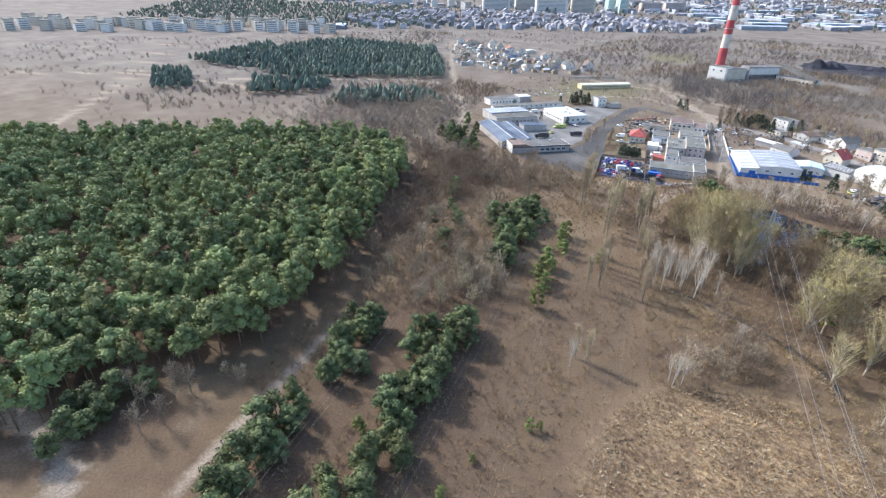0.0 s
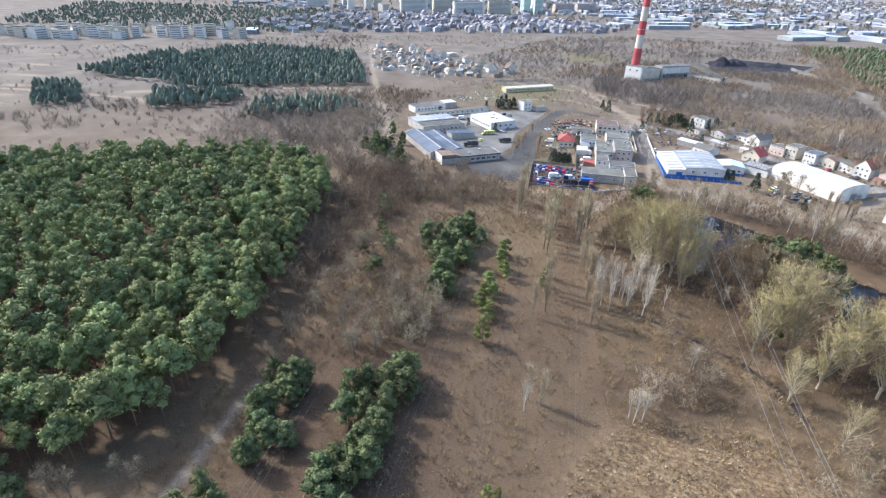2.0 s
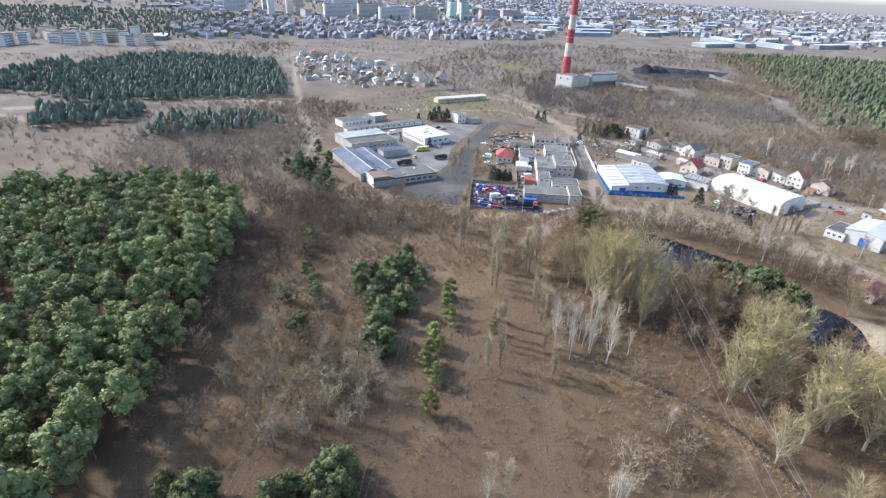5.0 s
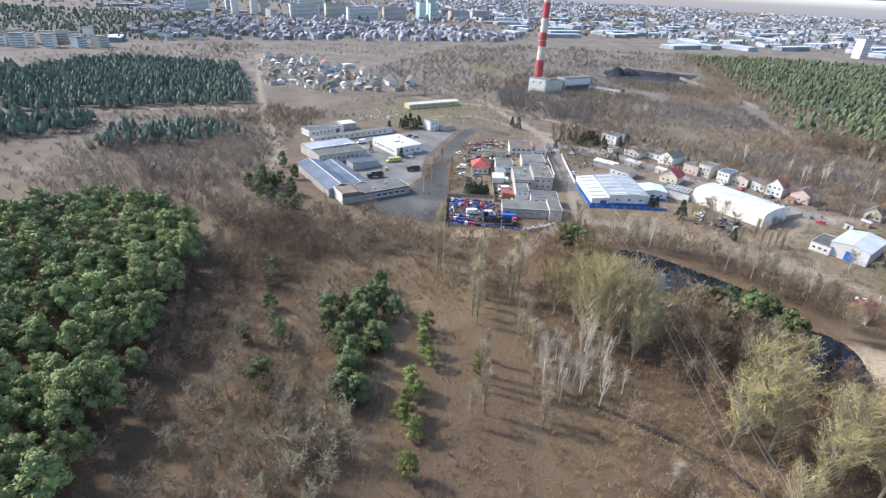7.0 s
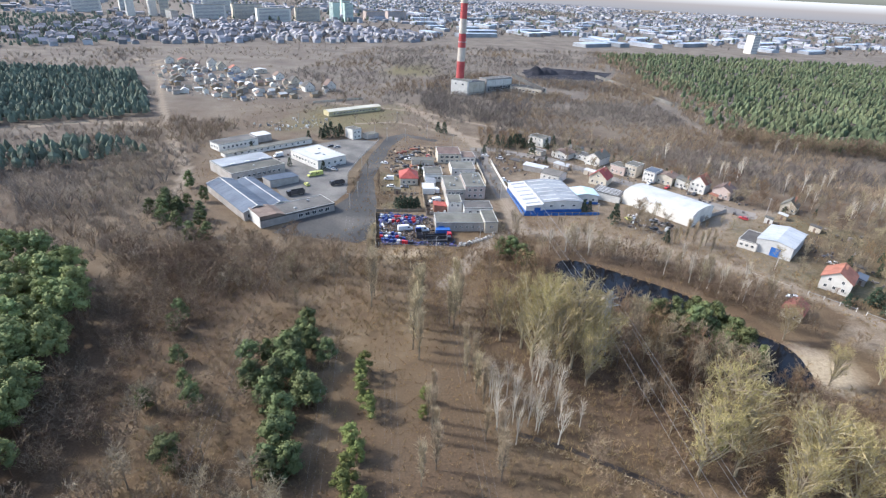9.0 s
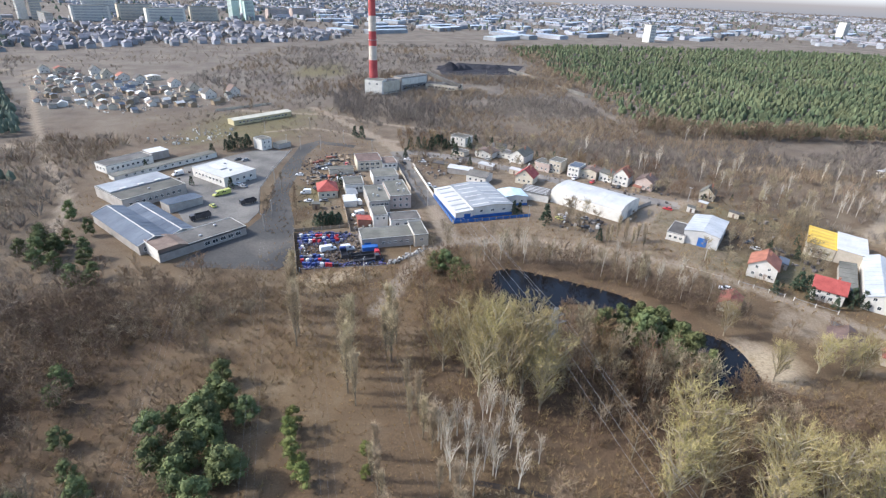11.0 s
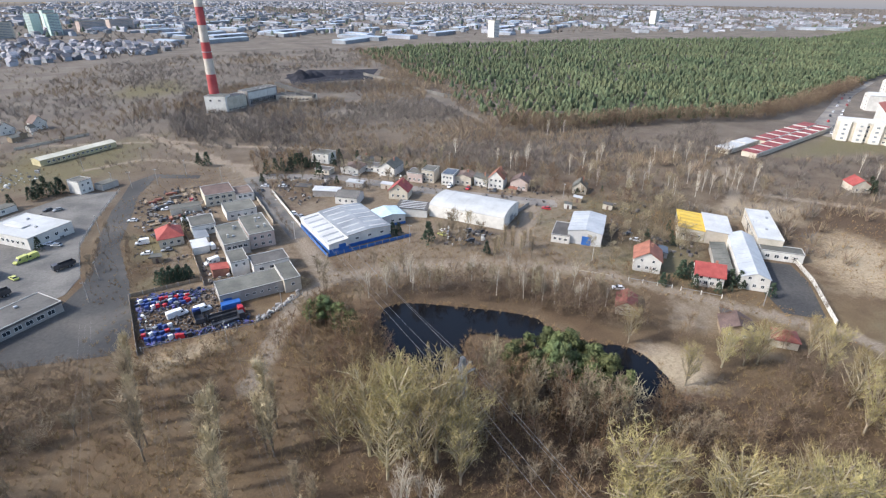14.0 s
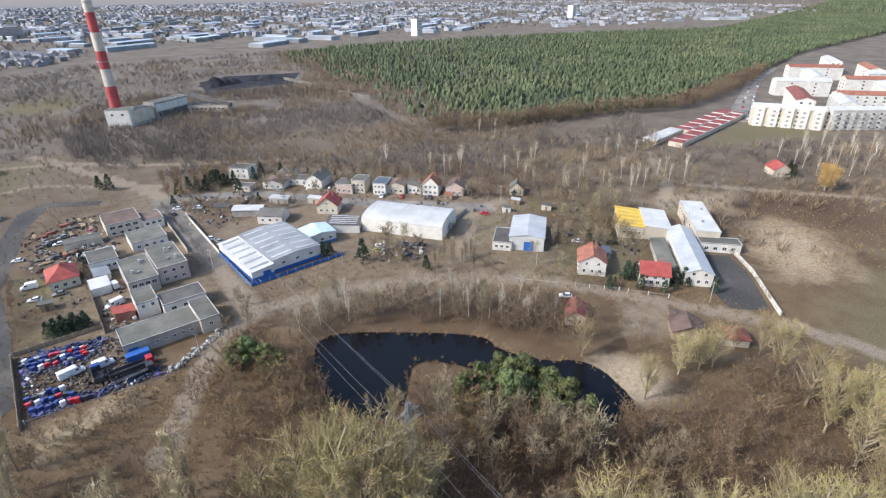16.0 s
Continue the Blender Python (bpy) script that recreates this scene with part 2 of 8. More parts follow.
def ground_material():
    """Brown winter grass; the sheet's own masks mix in straw, bare earth and green grass."""
    m = bpy.data.materials.new("winter_grassland")
    m.use_nodes = True
    n, l = m.node_tree.nodes, m.node_tree.links
    b = n["Principled BSDF"]
    b.inputs["Roughness"].default_value, b.inputs["Specular IOR Level"].default_value = 0.95, 0.1
    g = n.new("ShaderNodeNewGeometry")

    def noise_of(scale, detail=6, rough=0.6):
        t = n.new("ShaderNodeTexNoise")
        t.inputs["Scale"].default_value, t.inputs["Detail"].default_value, t.inputs["Roughness"].default_value = scale, detail, rough
        l.new(g.outputs["Position"], t.inputs["Vector"])
        return t.outputs[0]

    def ramp_of(src, stops):
        r = n.new("ShaderNodeValToRGB")
        while len(r.color_ramp.elements) < len(stops):
            r.color_ramp.elements.new(0.5)
        for e, (p, col) in zip(r.color_ramp.elements, stops):
            e.position, e.color = p, (*col, 1)
        l.new(src, r.inputs[0])
        return r.outputs[0]

    def mix(fac, a, c):
        x = n.new("ShaderNodeMix")
        x.data_type = "RGBA"
        l.new(fac, x.inputs[0])
        l.new(a, x.inputs[6])
        l.new(c, x.inputs[7])
        return x.outputs[2]

    def mask(name, src, soft=0.25):
        """The sheet's mask, frayed by a noise."""
        a = n.new("ShaderNodeAttribute")
        a.attribute_name = name
        add = n.new("ShaderNodeMath")
        add.operation = "ADD"
        l.new(a.outputs["Fac"], add.inputs[0])
        l.new(src, add.inputs[1])
        r = n.new("ShaderNodeMapRange")
        r.inputs[1].default_value, r.inputs[2].default_value = 1.0 - soft, 1.0 + soft
        l.new(add.outputs[0], r.inputs[0])
        return r.outputs[0]

    mid, fine, broad = noise_of(0.09, 8), noise_of(1.7, 9, 0.8), noise_of(0.012, 4)
    grain = noise_of(0.35, 5)
    base = ramp_of(mid, [(0.28, (0.072, 0.045, 0.031)), (0.42, (0.117, 0.077, 0.048)), (0.55, (0.16, 0.11, 0.065)), (0.72, (0.25, 0.182, 0.108))])
    tone = ramp_of(broad, [(0.35, (0.102, 0.072, 0.048)), (0.65, (0.165, 0.127, 0.071))])
    half = n.new("ShaderNodeValue")
    half.outputs[0].default_value = 0.4
    base = mix(half.outputs[0], base, tone)
    tussock, patch = noise_of(0.75, 7, 0.85), noise_of(0.16, 4, 0.6)
    straw = ramp_of(tussock, [(0.36, (0.085, 0.052, 0.031)), (0.48, (0.2, 0.135, 0.073)), (0.58, (0.36, 0.262, 0.155)), (0.7, (0.52, 0.405, 0.265))])
    straw = mix(ramp_of(patch, [(0.46, (0, 0, 0)), (0.62, (0.75, 0.75, 0.75))]), straw, ramp_of(tussock, [(0.35, (0.07, 0.045, 0.032)), (0.7, (0.19, 0.128, 0.078))]))
    dirt = ramp_of(fine, [(0.3, (0.185, 0.145, 0.105)), (0.7, (0.32, 0.265, 0.2))])
    green = ramp_of(fine, [(0.3, (0.115, 0.10, 0.056)), (0.7, (0.175, 0.15, 0.088))])
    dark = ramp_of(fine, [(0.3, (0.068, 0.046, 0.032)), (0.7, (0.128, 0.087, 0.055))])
    # far heath, greyed in its colour to imitate haze over the distance
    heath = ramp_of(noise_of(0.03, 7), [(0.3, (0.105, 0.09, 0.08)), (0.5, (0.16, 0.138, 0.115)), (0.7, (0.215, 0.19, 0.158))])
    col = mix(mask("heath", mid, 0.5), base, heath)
    col = mix(mask("green", mid), col, green)
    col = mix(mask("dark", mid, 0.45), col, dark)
    col = mix(mask("straw", mid, 0.34), col, straw)
    col = mix(mask("dirt", grain, 0.3), col, dirt)
    col = mix(mask("sand", mid, 0.4), col, ramp_of(tussock, [(0.3, (0.2, 0.15, 0.095)), (0.5, (0.38, 0.305, 0.205)), (0.72, (0.5, 0.415, 0.29))]))
    span = n.new("ShaderNodeMapRange")
    span.inputs[1].default_value, span.inputs[2].default_value, span.inputs[3].default_value, span.inputs[4].default_value = 0.32, 0.68, 0.7, 1.3
    l.new(fine, span.inputs[0])
    s = n.new("ShaderNodeVectorMath")
    s.operation = "SCALE"
    l.new(col, s.inputs[0])
    l.new(span.outputs[0], s.inputs["Scale"])
    l.new(s.outputs[0], b.inputs["Base Color"])
    bp = n.new("ShaderNodeBump")
    bp.inputs["Strength"].default_value, bp.inputs["Distance"].default_value = 0.7, 0.35
    l.new(fine, bp.inputs["Height"])
    l.new(bp.outputs[0], b.inputs["Normal"])
    return m


M["ground"] = ground_material()


# ---- building blocks ----
def mesh_of(name, bm, material):
    me = bpy.data.meshes.new(name)
    bm.to_mesh(me)
    bm.free()
    me.materials.append(material)
    return me


def raw_mesh(name, verts, faces, material):
    me = bpy.data.meshes.new(name)
    me.from_pydata(verts.tolist() if isinstance(verts, np.ndarray) else verts, [], faces.tolist() if isinstance(faces, np.ndarray) else faces)
    me.materials.append(material)
    return me


def part(name, bm, material, parent, label="", m=None):
    """One mesh under a thing or a part, from a bmesh or from mesh data already made."""
    ob = new(name, bm if isinstance(bm, bpy.types.Mesh) else mesh_of(name, bm, material))
    ob.parent = parent
    if m is not None:
        ob.matrix_basis = m
    return tagged(ob, label)


def thing(name, label, category, x, y, yaw=0.0, z=0.0, group="", kind=""):
    ob = new(name)
    ob.empty_display_size = 0.5
    ob.matrix_basis = pose(x, y, z, 0, 0, yaw)
    return tagged(ob, label, category, group, kind)


def box(x0, y0, z0, x1, y1, z1, bm=None, bevel=0.0):
    own = bm or bmesh.new()
    vs = [own.verts.new(p) for p in ((x0, y0, z0), (x1, y0, z0), (x1, y1, z0), (x0, y1, z0), (x0, y0, z1), (x1, y0, z1), (x1, y1, z1), (x0, y1, z1))]
    fs = [own.faces.new([vs[i] for i in q]) for q in ((3, 2, 1, 0), (4, 5, 6, 7), (0, 1, 5, 4), (1, 2, 6, 5), (2, 3, 7, 6), (3, 0, 4, 7))]
    if bevel:
        bmesh.ops.bevel(own, geom=list({e for f in fs for e in f.edges}), offset=bevel, segments=1, affect="EDGES")
    return own


def prism(profile, y0, y1, bm=None):
    """A profile in x, z drawn from y0 to y1."""
    own = bm or bmesh.new()
    a = [own.verts.new((x, y0, z)) for x, z in profile]
    b = [own.verts.new((x, y1, z)) for x, z in profile]
    k = len(profile)
    own.faces.new(a)
    own.faces.new(b[::-1])
    for i in range(k):
        own.faces.new((a[i], b[i], b[(i + 1) % k], a[(i + 1) % k]))
    bmesh.ops.recalc_face_normals(own, faces=own.faces)
    return own


def tube(points, radii, sides=6, bm=None):
    """A tapered tube along points."""
    own = bm or bmesh.new()
    rings = []
    for i, p in enumerate(points):
        p = Vector(p)
        way = (Vector(points[min(i + 1, len(points) - 1)]) - Vector(points[max(i - 1, 0)])).normalized()
        u = way.orthogonal().normalized()
        v = way.cross(u)
        rings.append([own.verts.new(p + radii[i] * (math.cos(a) * u + math.sin(a) * v)) for a in (2 * math.pi * k / sides for k in range(sides))])
    for r, s in zip(rings, rings[1:]):
        for k in range(sides):
            own.faces.new((r[k], r[(k + 1) % sides], s[(k + 1) % sides], s[k]))
    own.faces.new(rings[0][::-1])
    own.faces.new(rings[-1])
    return own


def inside(px, py, poly):
    """Which of the points lie in a polygon (arrays)."""
    px, py = np.asarray(px, float), np.asarray(py, float)
    res = np.zeros(px.shape, bool)
    for (x0, y0), (x1, y1) in zip(poly, poly[1:] + poly[:1]):
        cross = ((y0 > py) != (y1 > py)) & (px < (x1 - x0) * (py - y0) / ((y1 - y0) or 1e-9) + x0)
        res ^= cross
    return res


def edge_distance(px, py, line, closed=True):
    """How far points are from a line of points."""
    px, py = np.asarray(px, float), np.asarray(py, float)
    best = np.full(px.shape, 1e9)
    for (x0, y0), (x1, y1) in zip(line, line[1:] + (line[:1] if closed else [])):
        dx, dy = x1 - x0, y1 - y0
        s = np.clip(((px - x0) * dx + (py - y0) * dy) / (dx * dx + dy * dy + 1e-9), 0, 1)
        best = np.minimum(best, np.hypot(px - x0 - s * dx, py - y0 - s * dy))
    return best


def scatter(poly, spacing, rng, jitter=0.45, keep=1.0):
    """Uneven rows of places in a polygon."""
    xs, ys = [p[0] for p in poly], [p[1] for p in poly]
    gx, gy = np.meshgrid(np.arange(min(xs), max(xs), spacing), np.arange(min(ys), max(ys), spacing))
    gx = gx + spacing * 0.5 * (np.arange(gx.shape[0])[:, None] % 2)
    gx, gy = gx.ravel(), gy.ravel()
    gx = gx + rng.uniform(-jitter, jitter, gx.shape) * spacing
    gy = gy + rng.uniform(-jitter, jitter, gy.shape) * spacing
    ok = inside(gx, gy, poly) & (rng.random(gx.shape) < keep)
    return np.stack([gx[ok], gy[ok]], 1)


def stuff(name, label, category, templates, places, sizes, material, rng, z=0.0):
    """Many small growths in one mesh: templates are (verts, faces) one unit high."""
    verts, faces, base = [], [], 0
    for (x, y), s in zip(places, sizes):
        tv, tf = templates[int(rng.integers(len(templates)))]
        a = rng.uniform(0, 6.283)
        c, d = math.cos(a), math.sin(a)
        wide = s * rng.uniform(0.85, 1.2)
        out = np.empty_like(tv)
        out[:, 0] = x + wide * (tv[:, 0] * c - tv[:, 1] * d)
        out[:, 1] = y + wide * (tv[:, 0] * d + tv[:, 1] * c)
        out[:, 2] = z + s * tv[:, 2]
        verts.append(out)
        faces.append(tf + base)
        base += len(tv)
    ob = new(name, raw_mesh(name, np.concatenate(verts), np.concatenate(faces), material))
    return tagged(ob, label, category, kind="stuff")


# ---- plan ----
FOREST = [(-100, -12), (-87, 17), (-72, 27), (-68, 55), (-72, 92), (-82, 128), (-86, 160), (-99, 186), (-125, 198), (-160, 190), (-222, 156), (-300, 122), (-262, 68), (-190, 20), (-132, -18)]
POND = [(66, 197), (75, 195), (86, 186), (99, 175), (107, 166), (105, 160), (112, 147), (119, 143), (121, 136), (119, 129), (117, 121), (104, 122), (98, 130), (99, 143), (95, 158), (84, 172), (76, 162), (68, 155), (60, 162), (57, 176)]


def rounded(line, times=2):
    """A closed line with its corners cut."""
    for _ in range(times):
        line = [(a[0] + (c[0] - a[0]) * s, a[1] + (c[1] - a[1]) * s) for a, c in zip(line, line[1:] + line[:1]) for s in (0.25, 0.75)]
    return line


POND = rounded(POND)
STRAW = [(13, 14), (19, 47), (33, 62), (59, 64), (78, 46), (80, 10), (55, -12), (20, -8)]


# ---- ground ----
def lines(lo, hi, step, far, grow=1.25):
    mid = list(np.arange(lo, hi + 0.1, step))
    up, s = [mid[-1]], step
    while up[-1] < far:
        s *= grow
        up.append(up[-1] + s)
    down, s = [mid[0]], step
    while down[-1] > -far:
        s *= grow
        down.append(down[-1] - s)
    return np.array(down[:0:-1] + mid + up[1:])


def pond_depth(px, py):
    d = edge_distance(px, py, POND)
    return np.where(inside(px, py, POND), -np.clip(d * 0.5, 0.15, 1.3), 0.0)


def build_ground():
    xs, ys = lines(-330, 340, 3.2, 7000), lines(-40, 560, 3.2, 7000)
    gx, gy = np.meshgrid(xs, ys)
    gz = pond_depth(gx, gy)
    verts = np.stack([gx.ravel(), gy.ravel(), gz.ravel()], 1)
    nx, ny = len(xs), len(ys)
    i = (np.arange(ny - 1)[:, None] * nx + np.arange(nx - 1)[None]).ravel()
    faces = np.stack([i, i + 1, i + nx + 1, i + nx], 1)
    me = raw_mesh("ground", verts, faces, M["ground"])
    px, py = gx.ravel(), gy.ravel()

    def put(name, values):
        me.attributes.new(name, "FLOAT", "POINT").data.foreach_set("value", values.astype(np.float32))

    def area(poly, soft):
        d = edge_distance(px, py, poly)
        return np.clip(np.where(inside(px, py, poly), d, -d) / soft * 0.5 + 0.5, 0, 1)

    def way(line, half, soft=1.5):
        return np.clip((half + soft - edge_distance(px, py, line, False)) / soft, 0, 1)

    put("straw", 0.72 * np.maximum.reduce([area(p, s) for p, s in STRAW_AREAS]))
    put("dirt", 0.85 * np.maximum.reduce([way(l, h) for l, h in DIRT_WAYS] + [area(p, s) * k for p, s, k in DIRT_AREAS]))
    put("sand", 0.9 * np.maximum.reduce([area(p, s) for p, s in SAND_AREAS]))
    put("green", 0.75 * np.maximum.reduce([area(p, s) for p, s in GREEN_AREAS]))
    put("heath", 0.9 * np.maximum.reduce([area(p, s) for p, s in HAZY_HEATH_AREAS]))
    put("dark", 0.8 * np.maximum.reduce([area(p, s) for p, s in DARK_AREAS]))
    tagged(new("ground", me), "flat brown winter grassland with dirt tracks and straw", "ground", kind="structure")


STRAW_AREAS = [(STRAW, 8), ([(56, 84), (66, 92), (76, 86), (64, 78)], 4), ([(212, 122), (220, 140), (247, 156), (268, 152), (270, 130), (232, 110)], 8), ([(-4, 205), (20, 212), (24, 204), (0, 197)], 4)]
# the last area is a pale far field strip, also painted for horizon haze
SAND_AREAS = [([(216, 124), (224, 138), (246, 152), (262, 148), (258, 130), (234, 114)], 12), ([(119, 137), (130, 137), (134, 126), (124, 117), (115, 124)], 4), ([(-4, 203), (16, 207), (20, 201), (0, 197)], 4), ([(236, 188), (262, 196), (284, 176), (258, 168)], 10), ([(-2500, 5000), (6500, 3000), (6900, 6800), (-2500, 6900)], 300)]
DIRT_WAYS = [
    ([(20, 178), (44, 216), (62, 223), (89, 216), (113, 206), (142, 182), (158, 157), (170, 134), (182, 113), (186, 97), (190, 60)], 2.6),
    ([(58, 225), (59, 301), (61, 356), (52, 386), (16, 484)], 3.5),
    ([(136, 212), (166, 240), (190, 243)], 3.0),
    ([(170, 243), (152, 264), (128, 290), (100, 330), (62, 350)], 3.5),
    ([(-96, 240), (-97, 268), (-104, 302), (-135, 369), (-180, 480), (-260, 700)], 2.2),
    ([(-112, -6), (-106, -7), (-94, -8), (-83, -12), (-77, -17), (-72, -40)], 2.2),
    ([(-300, 130), (-319, 152), (-380, 250), (-545, 468), (-600, 520)], 2.5),
    ([(-560, 240), (-523, 257), (-471, 286), (-429, 309), (-366, 311), (-311, 311), (-270, 290)], 3.0),
    ([(-150, 395), (-200, 400), (-330, 330)], 5.0),
    ([(-321, 726), (-262, 672), (-207, 629), (-151, 585), (-111, 553), (-81, 534)], 3.0),
    ([(-40, 480), (-2, 467), (30, 455), (60, 425), (88, 405), (140, 372)], 1.8),
    ([(-20, 410), (11, 418), (32, 400), (65, 373)], 1.6),
    ([(316, 244), (267, 203), (240, 190)], 2.5),
    ([(330, 128), (303, 163), (280, 196)], 2.0),
    ([(-60, -40), (-58, 0), (-58, 30), (-57, 60)], 0.1),
]
DIRT_AREAS = [([(153, 154), (163, 141), (150, 130), (138, 140)], 3, 0.72), ([(0, 250), (20, 330), (56, 380), (70, 320), (55, 235), (10, 215)], 8, 0.5), ([(64, 205), (60, 300), (130, 330), (200, 240), (160, 170)], 10, 0.5), ([(119, 141), (128, 139), (131, 124), (122, 116), (117, 122), (121, 132)], 3, 1.0)]
GREEN_AREAS = [([(1500, 900), (2300, 900), (4500, 1500), (4500, 430), (2300, 480)], 60), ([(440, 246), (462, 258), (460, 240), (448, 180), (420, 196), (350, 232)], 10), ([(140, 184), (150, 232), (196, 244), (236, 196), (204, 196), (190, 165), (176, 146), (158, 166)], 14), ([(-3, 246), (-3, 300), (18, 300), (18, 246)], 8), ([(-10, 640), (10, 720), (66, 745), (70, 655), (30, 630)], 15), ([(150, 60), (180, 104), (226, 112), (330, 100), (300, 40)], 22), ([(-80, 380), (-60, 470), (30, 480), (0, 390)], 20)]
# far ground that takes the haze-greyed heath colour
HAZY_HEATH_AREAS = [([(-6000, 60), (-300, 190), (-130, 250), (-110, 390), (60, 390), (240, 300), (420, 120), (6000, -200), (6000, 6500), (-6000, 6500)], 160)]
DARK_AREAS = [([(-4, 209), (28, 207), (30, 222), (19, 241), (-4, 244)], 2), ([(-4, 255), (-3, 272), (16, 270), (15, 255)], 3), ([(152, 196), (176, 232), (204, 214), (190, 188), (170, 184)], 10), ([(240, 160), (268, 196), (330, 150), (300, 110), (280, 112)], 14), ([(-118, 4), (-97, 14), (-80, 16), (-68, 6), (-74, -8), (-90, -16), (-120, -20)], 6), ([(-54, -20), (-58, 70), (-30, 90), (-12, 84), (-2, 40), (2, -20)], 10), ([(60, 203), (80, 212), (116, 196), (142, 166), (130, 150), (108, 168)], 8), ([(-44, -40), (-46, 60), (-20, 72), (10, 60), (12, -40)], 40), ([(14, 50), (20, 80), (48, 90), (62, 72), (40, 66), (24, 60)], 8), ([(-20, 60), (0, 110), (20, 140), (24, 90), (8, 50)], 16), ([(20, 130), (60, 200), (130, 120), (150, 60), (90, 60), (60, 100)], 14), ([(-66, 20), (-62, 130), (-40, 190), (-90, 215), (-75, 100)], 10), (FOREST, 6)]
build_ground()
bm = bmesh.new()
bm.faces.new([bm.verts.new((x, y, -0.12)) for x, y in POND])
bmesh.ops.scale(bm, vec=(1.01, 1.01, 1), space=Matrix.Translation((-88, -158, 0)), verts=bm.verts)
bm.normal_update()
if bm.faces[:][0].normal.z < 0:
    bmesh.ops.reverse_faces(bm, faces=bm.faces[:])
tagged(new("pond", mesh_of("pond", bm, M["water"])), "still dark blue pond among bare trees", "pond", kind="structure")


def backdrop():
    """Far glowing ring round the plain, hazy land and low sky painted by height."""
    own = bmesh.new()
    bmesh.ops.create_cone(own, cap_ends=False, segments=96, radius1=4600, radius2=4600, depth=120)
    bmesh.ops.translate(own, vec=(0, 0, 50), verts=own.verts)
    m = bpy.data.materials.new("painted_haze_glow")
    m.use_nodes = True
    n, l = m.node_tree.nodes, m.node_tree.links
    n.remove(n["Principled BSDF"])
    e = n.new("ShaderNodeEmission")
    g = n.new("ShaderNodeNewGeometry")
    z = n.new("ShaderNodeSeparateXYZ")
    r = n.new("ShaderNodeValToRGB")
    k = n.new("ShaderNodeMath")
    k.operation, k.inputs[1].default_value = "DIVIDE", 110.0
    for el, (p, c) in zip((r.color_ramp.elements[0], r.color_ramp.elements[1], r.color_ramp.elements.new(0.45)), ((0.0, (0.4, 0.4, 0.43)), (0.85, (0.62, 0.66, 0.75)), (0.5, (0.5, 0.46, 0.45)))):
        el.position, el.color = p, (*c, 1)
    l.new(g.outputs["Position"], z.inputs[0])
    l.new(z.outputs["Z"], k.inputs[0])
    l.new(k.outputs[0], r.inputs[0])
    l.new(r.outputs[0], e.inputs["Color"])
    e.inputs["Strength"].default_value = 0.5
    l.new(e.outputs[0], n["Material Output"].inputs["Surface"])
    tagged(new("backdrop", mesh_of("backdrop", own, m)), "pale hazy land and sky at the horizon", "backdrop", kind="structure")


backdrop()


def slab(name, label, category, poly, top, material, thick=0.3):
    own = bmesh.new()
    a = [own.verts.new((x, y, top)) for x, y in poly]
    b = [own.verts.new((x, y, top - thick)) for x, y in poly]
    own.faces.new(a)
    own.faces.new(b[::-1])
    for k in range(len(poly)):
        own.faces.new((a[k], b[k], b[(k + 1) % len(poly)], a[(k + 1) % len(poly)]))
    bmesh.ops.recalc_face_normals(own, faces=own.faces)
    return tagged(new(name, mesh_of(name, own, material)), label, category, kind="structure")


slab("road_main", "worn dark asphalt road beside the depot", "road", [(-46, 222), (-36, 219), (-11, 212), (-5, 219), (-4, 255), (-6, 291), (1, 329), (4, 350), (14, 376), (34, 364), (36, 369), (14, 384), (2, 374), (-3, 352), (-8, 333), (-13, 304), (-15, 278), (-18, 261), (-24, 249), (-38, 235)], 0.05, M["asphalt"])
slab("pavement_depot", "pale concrete yard of the depot", "yard", [(-56, 282), (-47, 258), (-38, 246), (-23, 257), (-19, 268), (-20, 296), (-14, 325), (-4, 362), (-24, 368), (-60, 340), (-62, 318)], 0.09, M["concrete"])
slab("pavement_workshop", "grey asphalt yard behind the long hall", "yard", [(186, 119), (206, 135), (214, 146), (206, 154), (192, 150), (178, 128)], 0.06, M["asphalt"])
slab("road_back", "pale worn street before the back row of houses", "road", [(176, 235), (151, 261), (127, 287), (99, 325), (63, 347), (66, 355), (104, 332), (132, 294), (157, 268), (182, 242)], 0.045, M["street"])
slab("road_side", "grey asphalt side street between workshops and warehouse", "road", [(55.5, 262), (62, 262), (62.5, 320), (66, 352), (55, 352), (54.6, 320)], 0.05, M["worn_asphalt"])

# ---- plants: shapes to copy ----
rng = np.random.default_rng(7)


def spikes(centres, outs, count, size, width, rng, droop=0.0):
    """Tufts of pointed blades: for each centre, count thin triangles that stand out round its direction."""
    v, f = [], []
    for c, o in zip(centres, outs):
        for _ in range(count):
            d = o + rng.normal(0, 0.75, 3)
            d = d / np.linalg.norm(d)
            d[2] -= droop
            side = np.cross(d, rng.normal(0, 1, 3))
            side = side / (np.linalg.norm(side) + 1e-6) * width * rng.uniform(0.7, 1.3)
            tip = c + d * size * rng.uniform(0.6, 1.3)
            k = len(v)
            v += [c - side, c + side, tip]
            f.append((k, k + 1, k + 2))
    return np.array(v), np.array(f)


def puff(rng, c, r, fine=True):
    """A rough rounded clump of foliage."""
    own = bmesh.new()
    bmesh.ops.create_icosphere(own, subdivisions=2 if fine else 1, radius=1.0)
    own.verts.index_update()
    v = np.array([p.co[:] for p in own.verts])
    f = np.array([[p.index for p in q.verts] for q in own.faces])
    own.free()
    v = v * rng.uniform(0.68, 1.22, (len(v), 1)) * [1, 1, 0.85]
    return np.array(c) + v * r, f


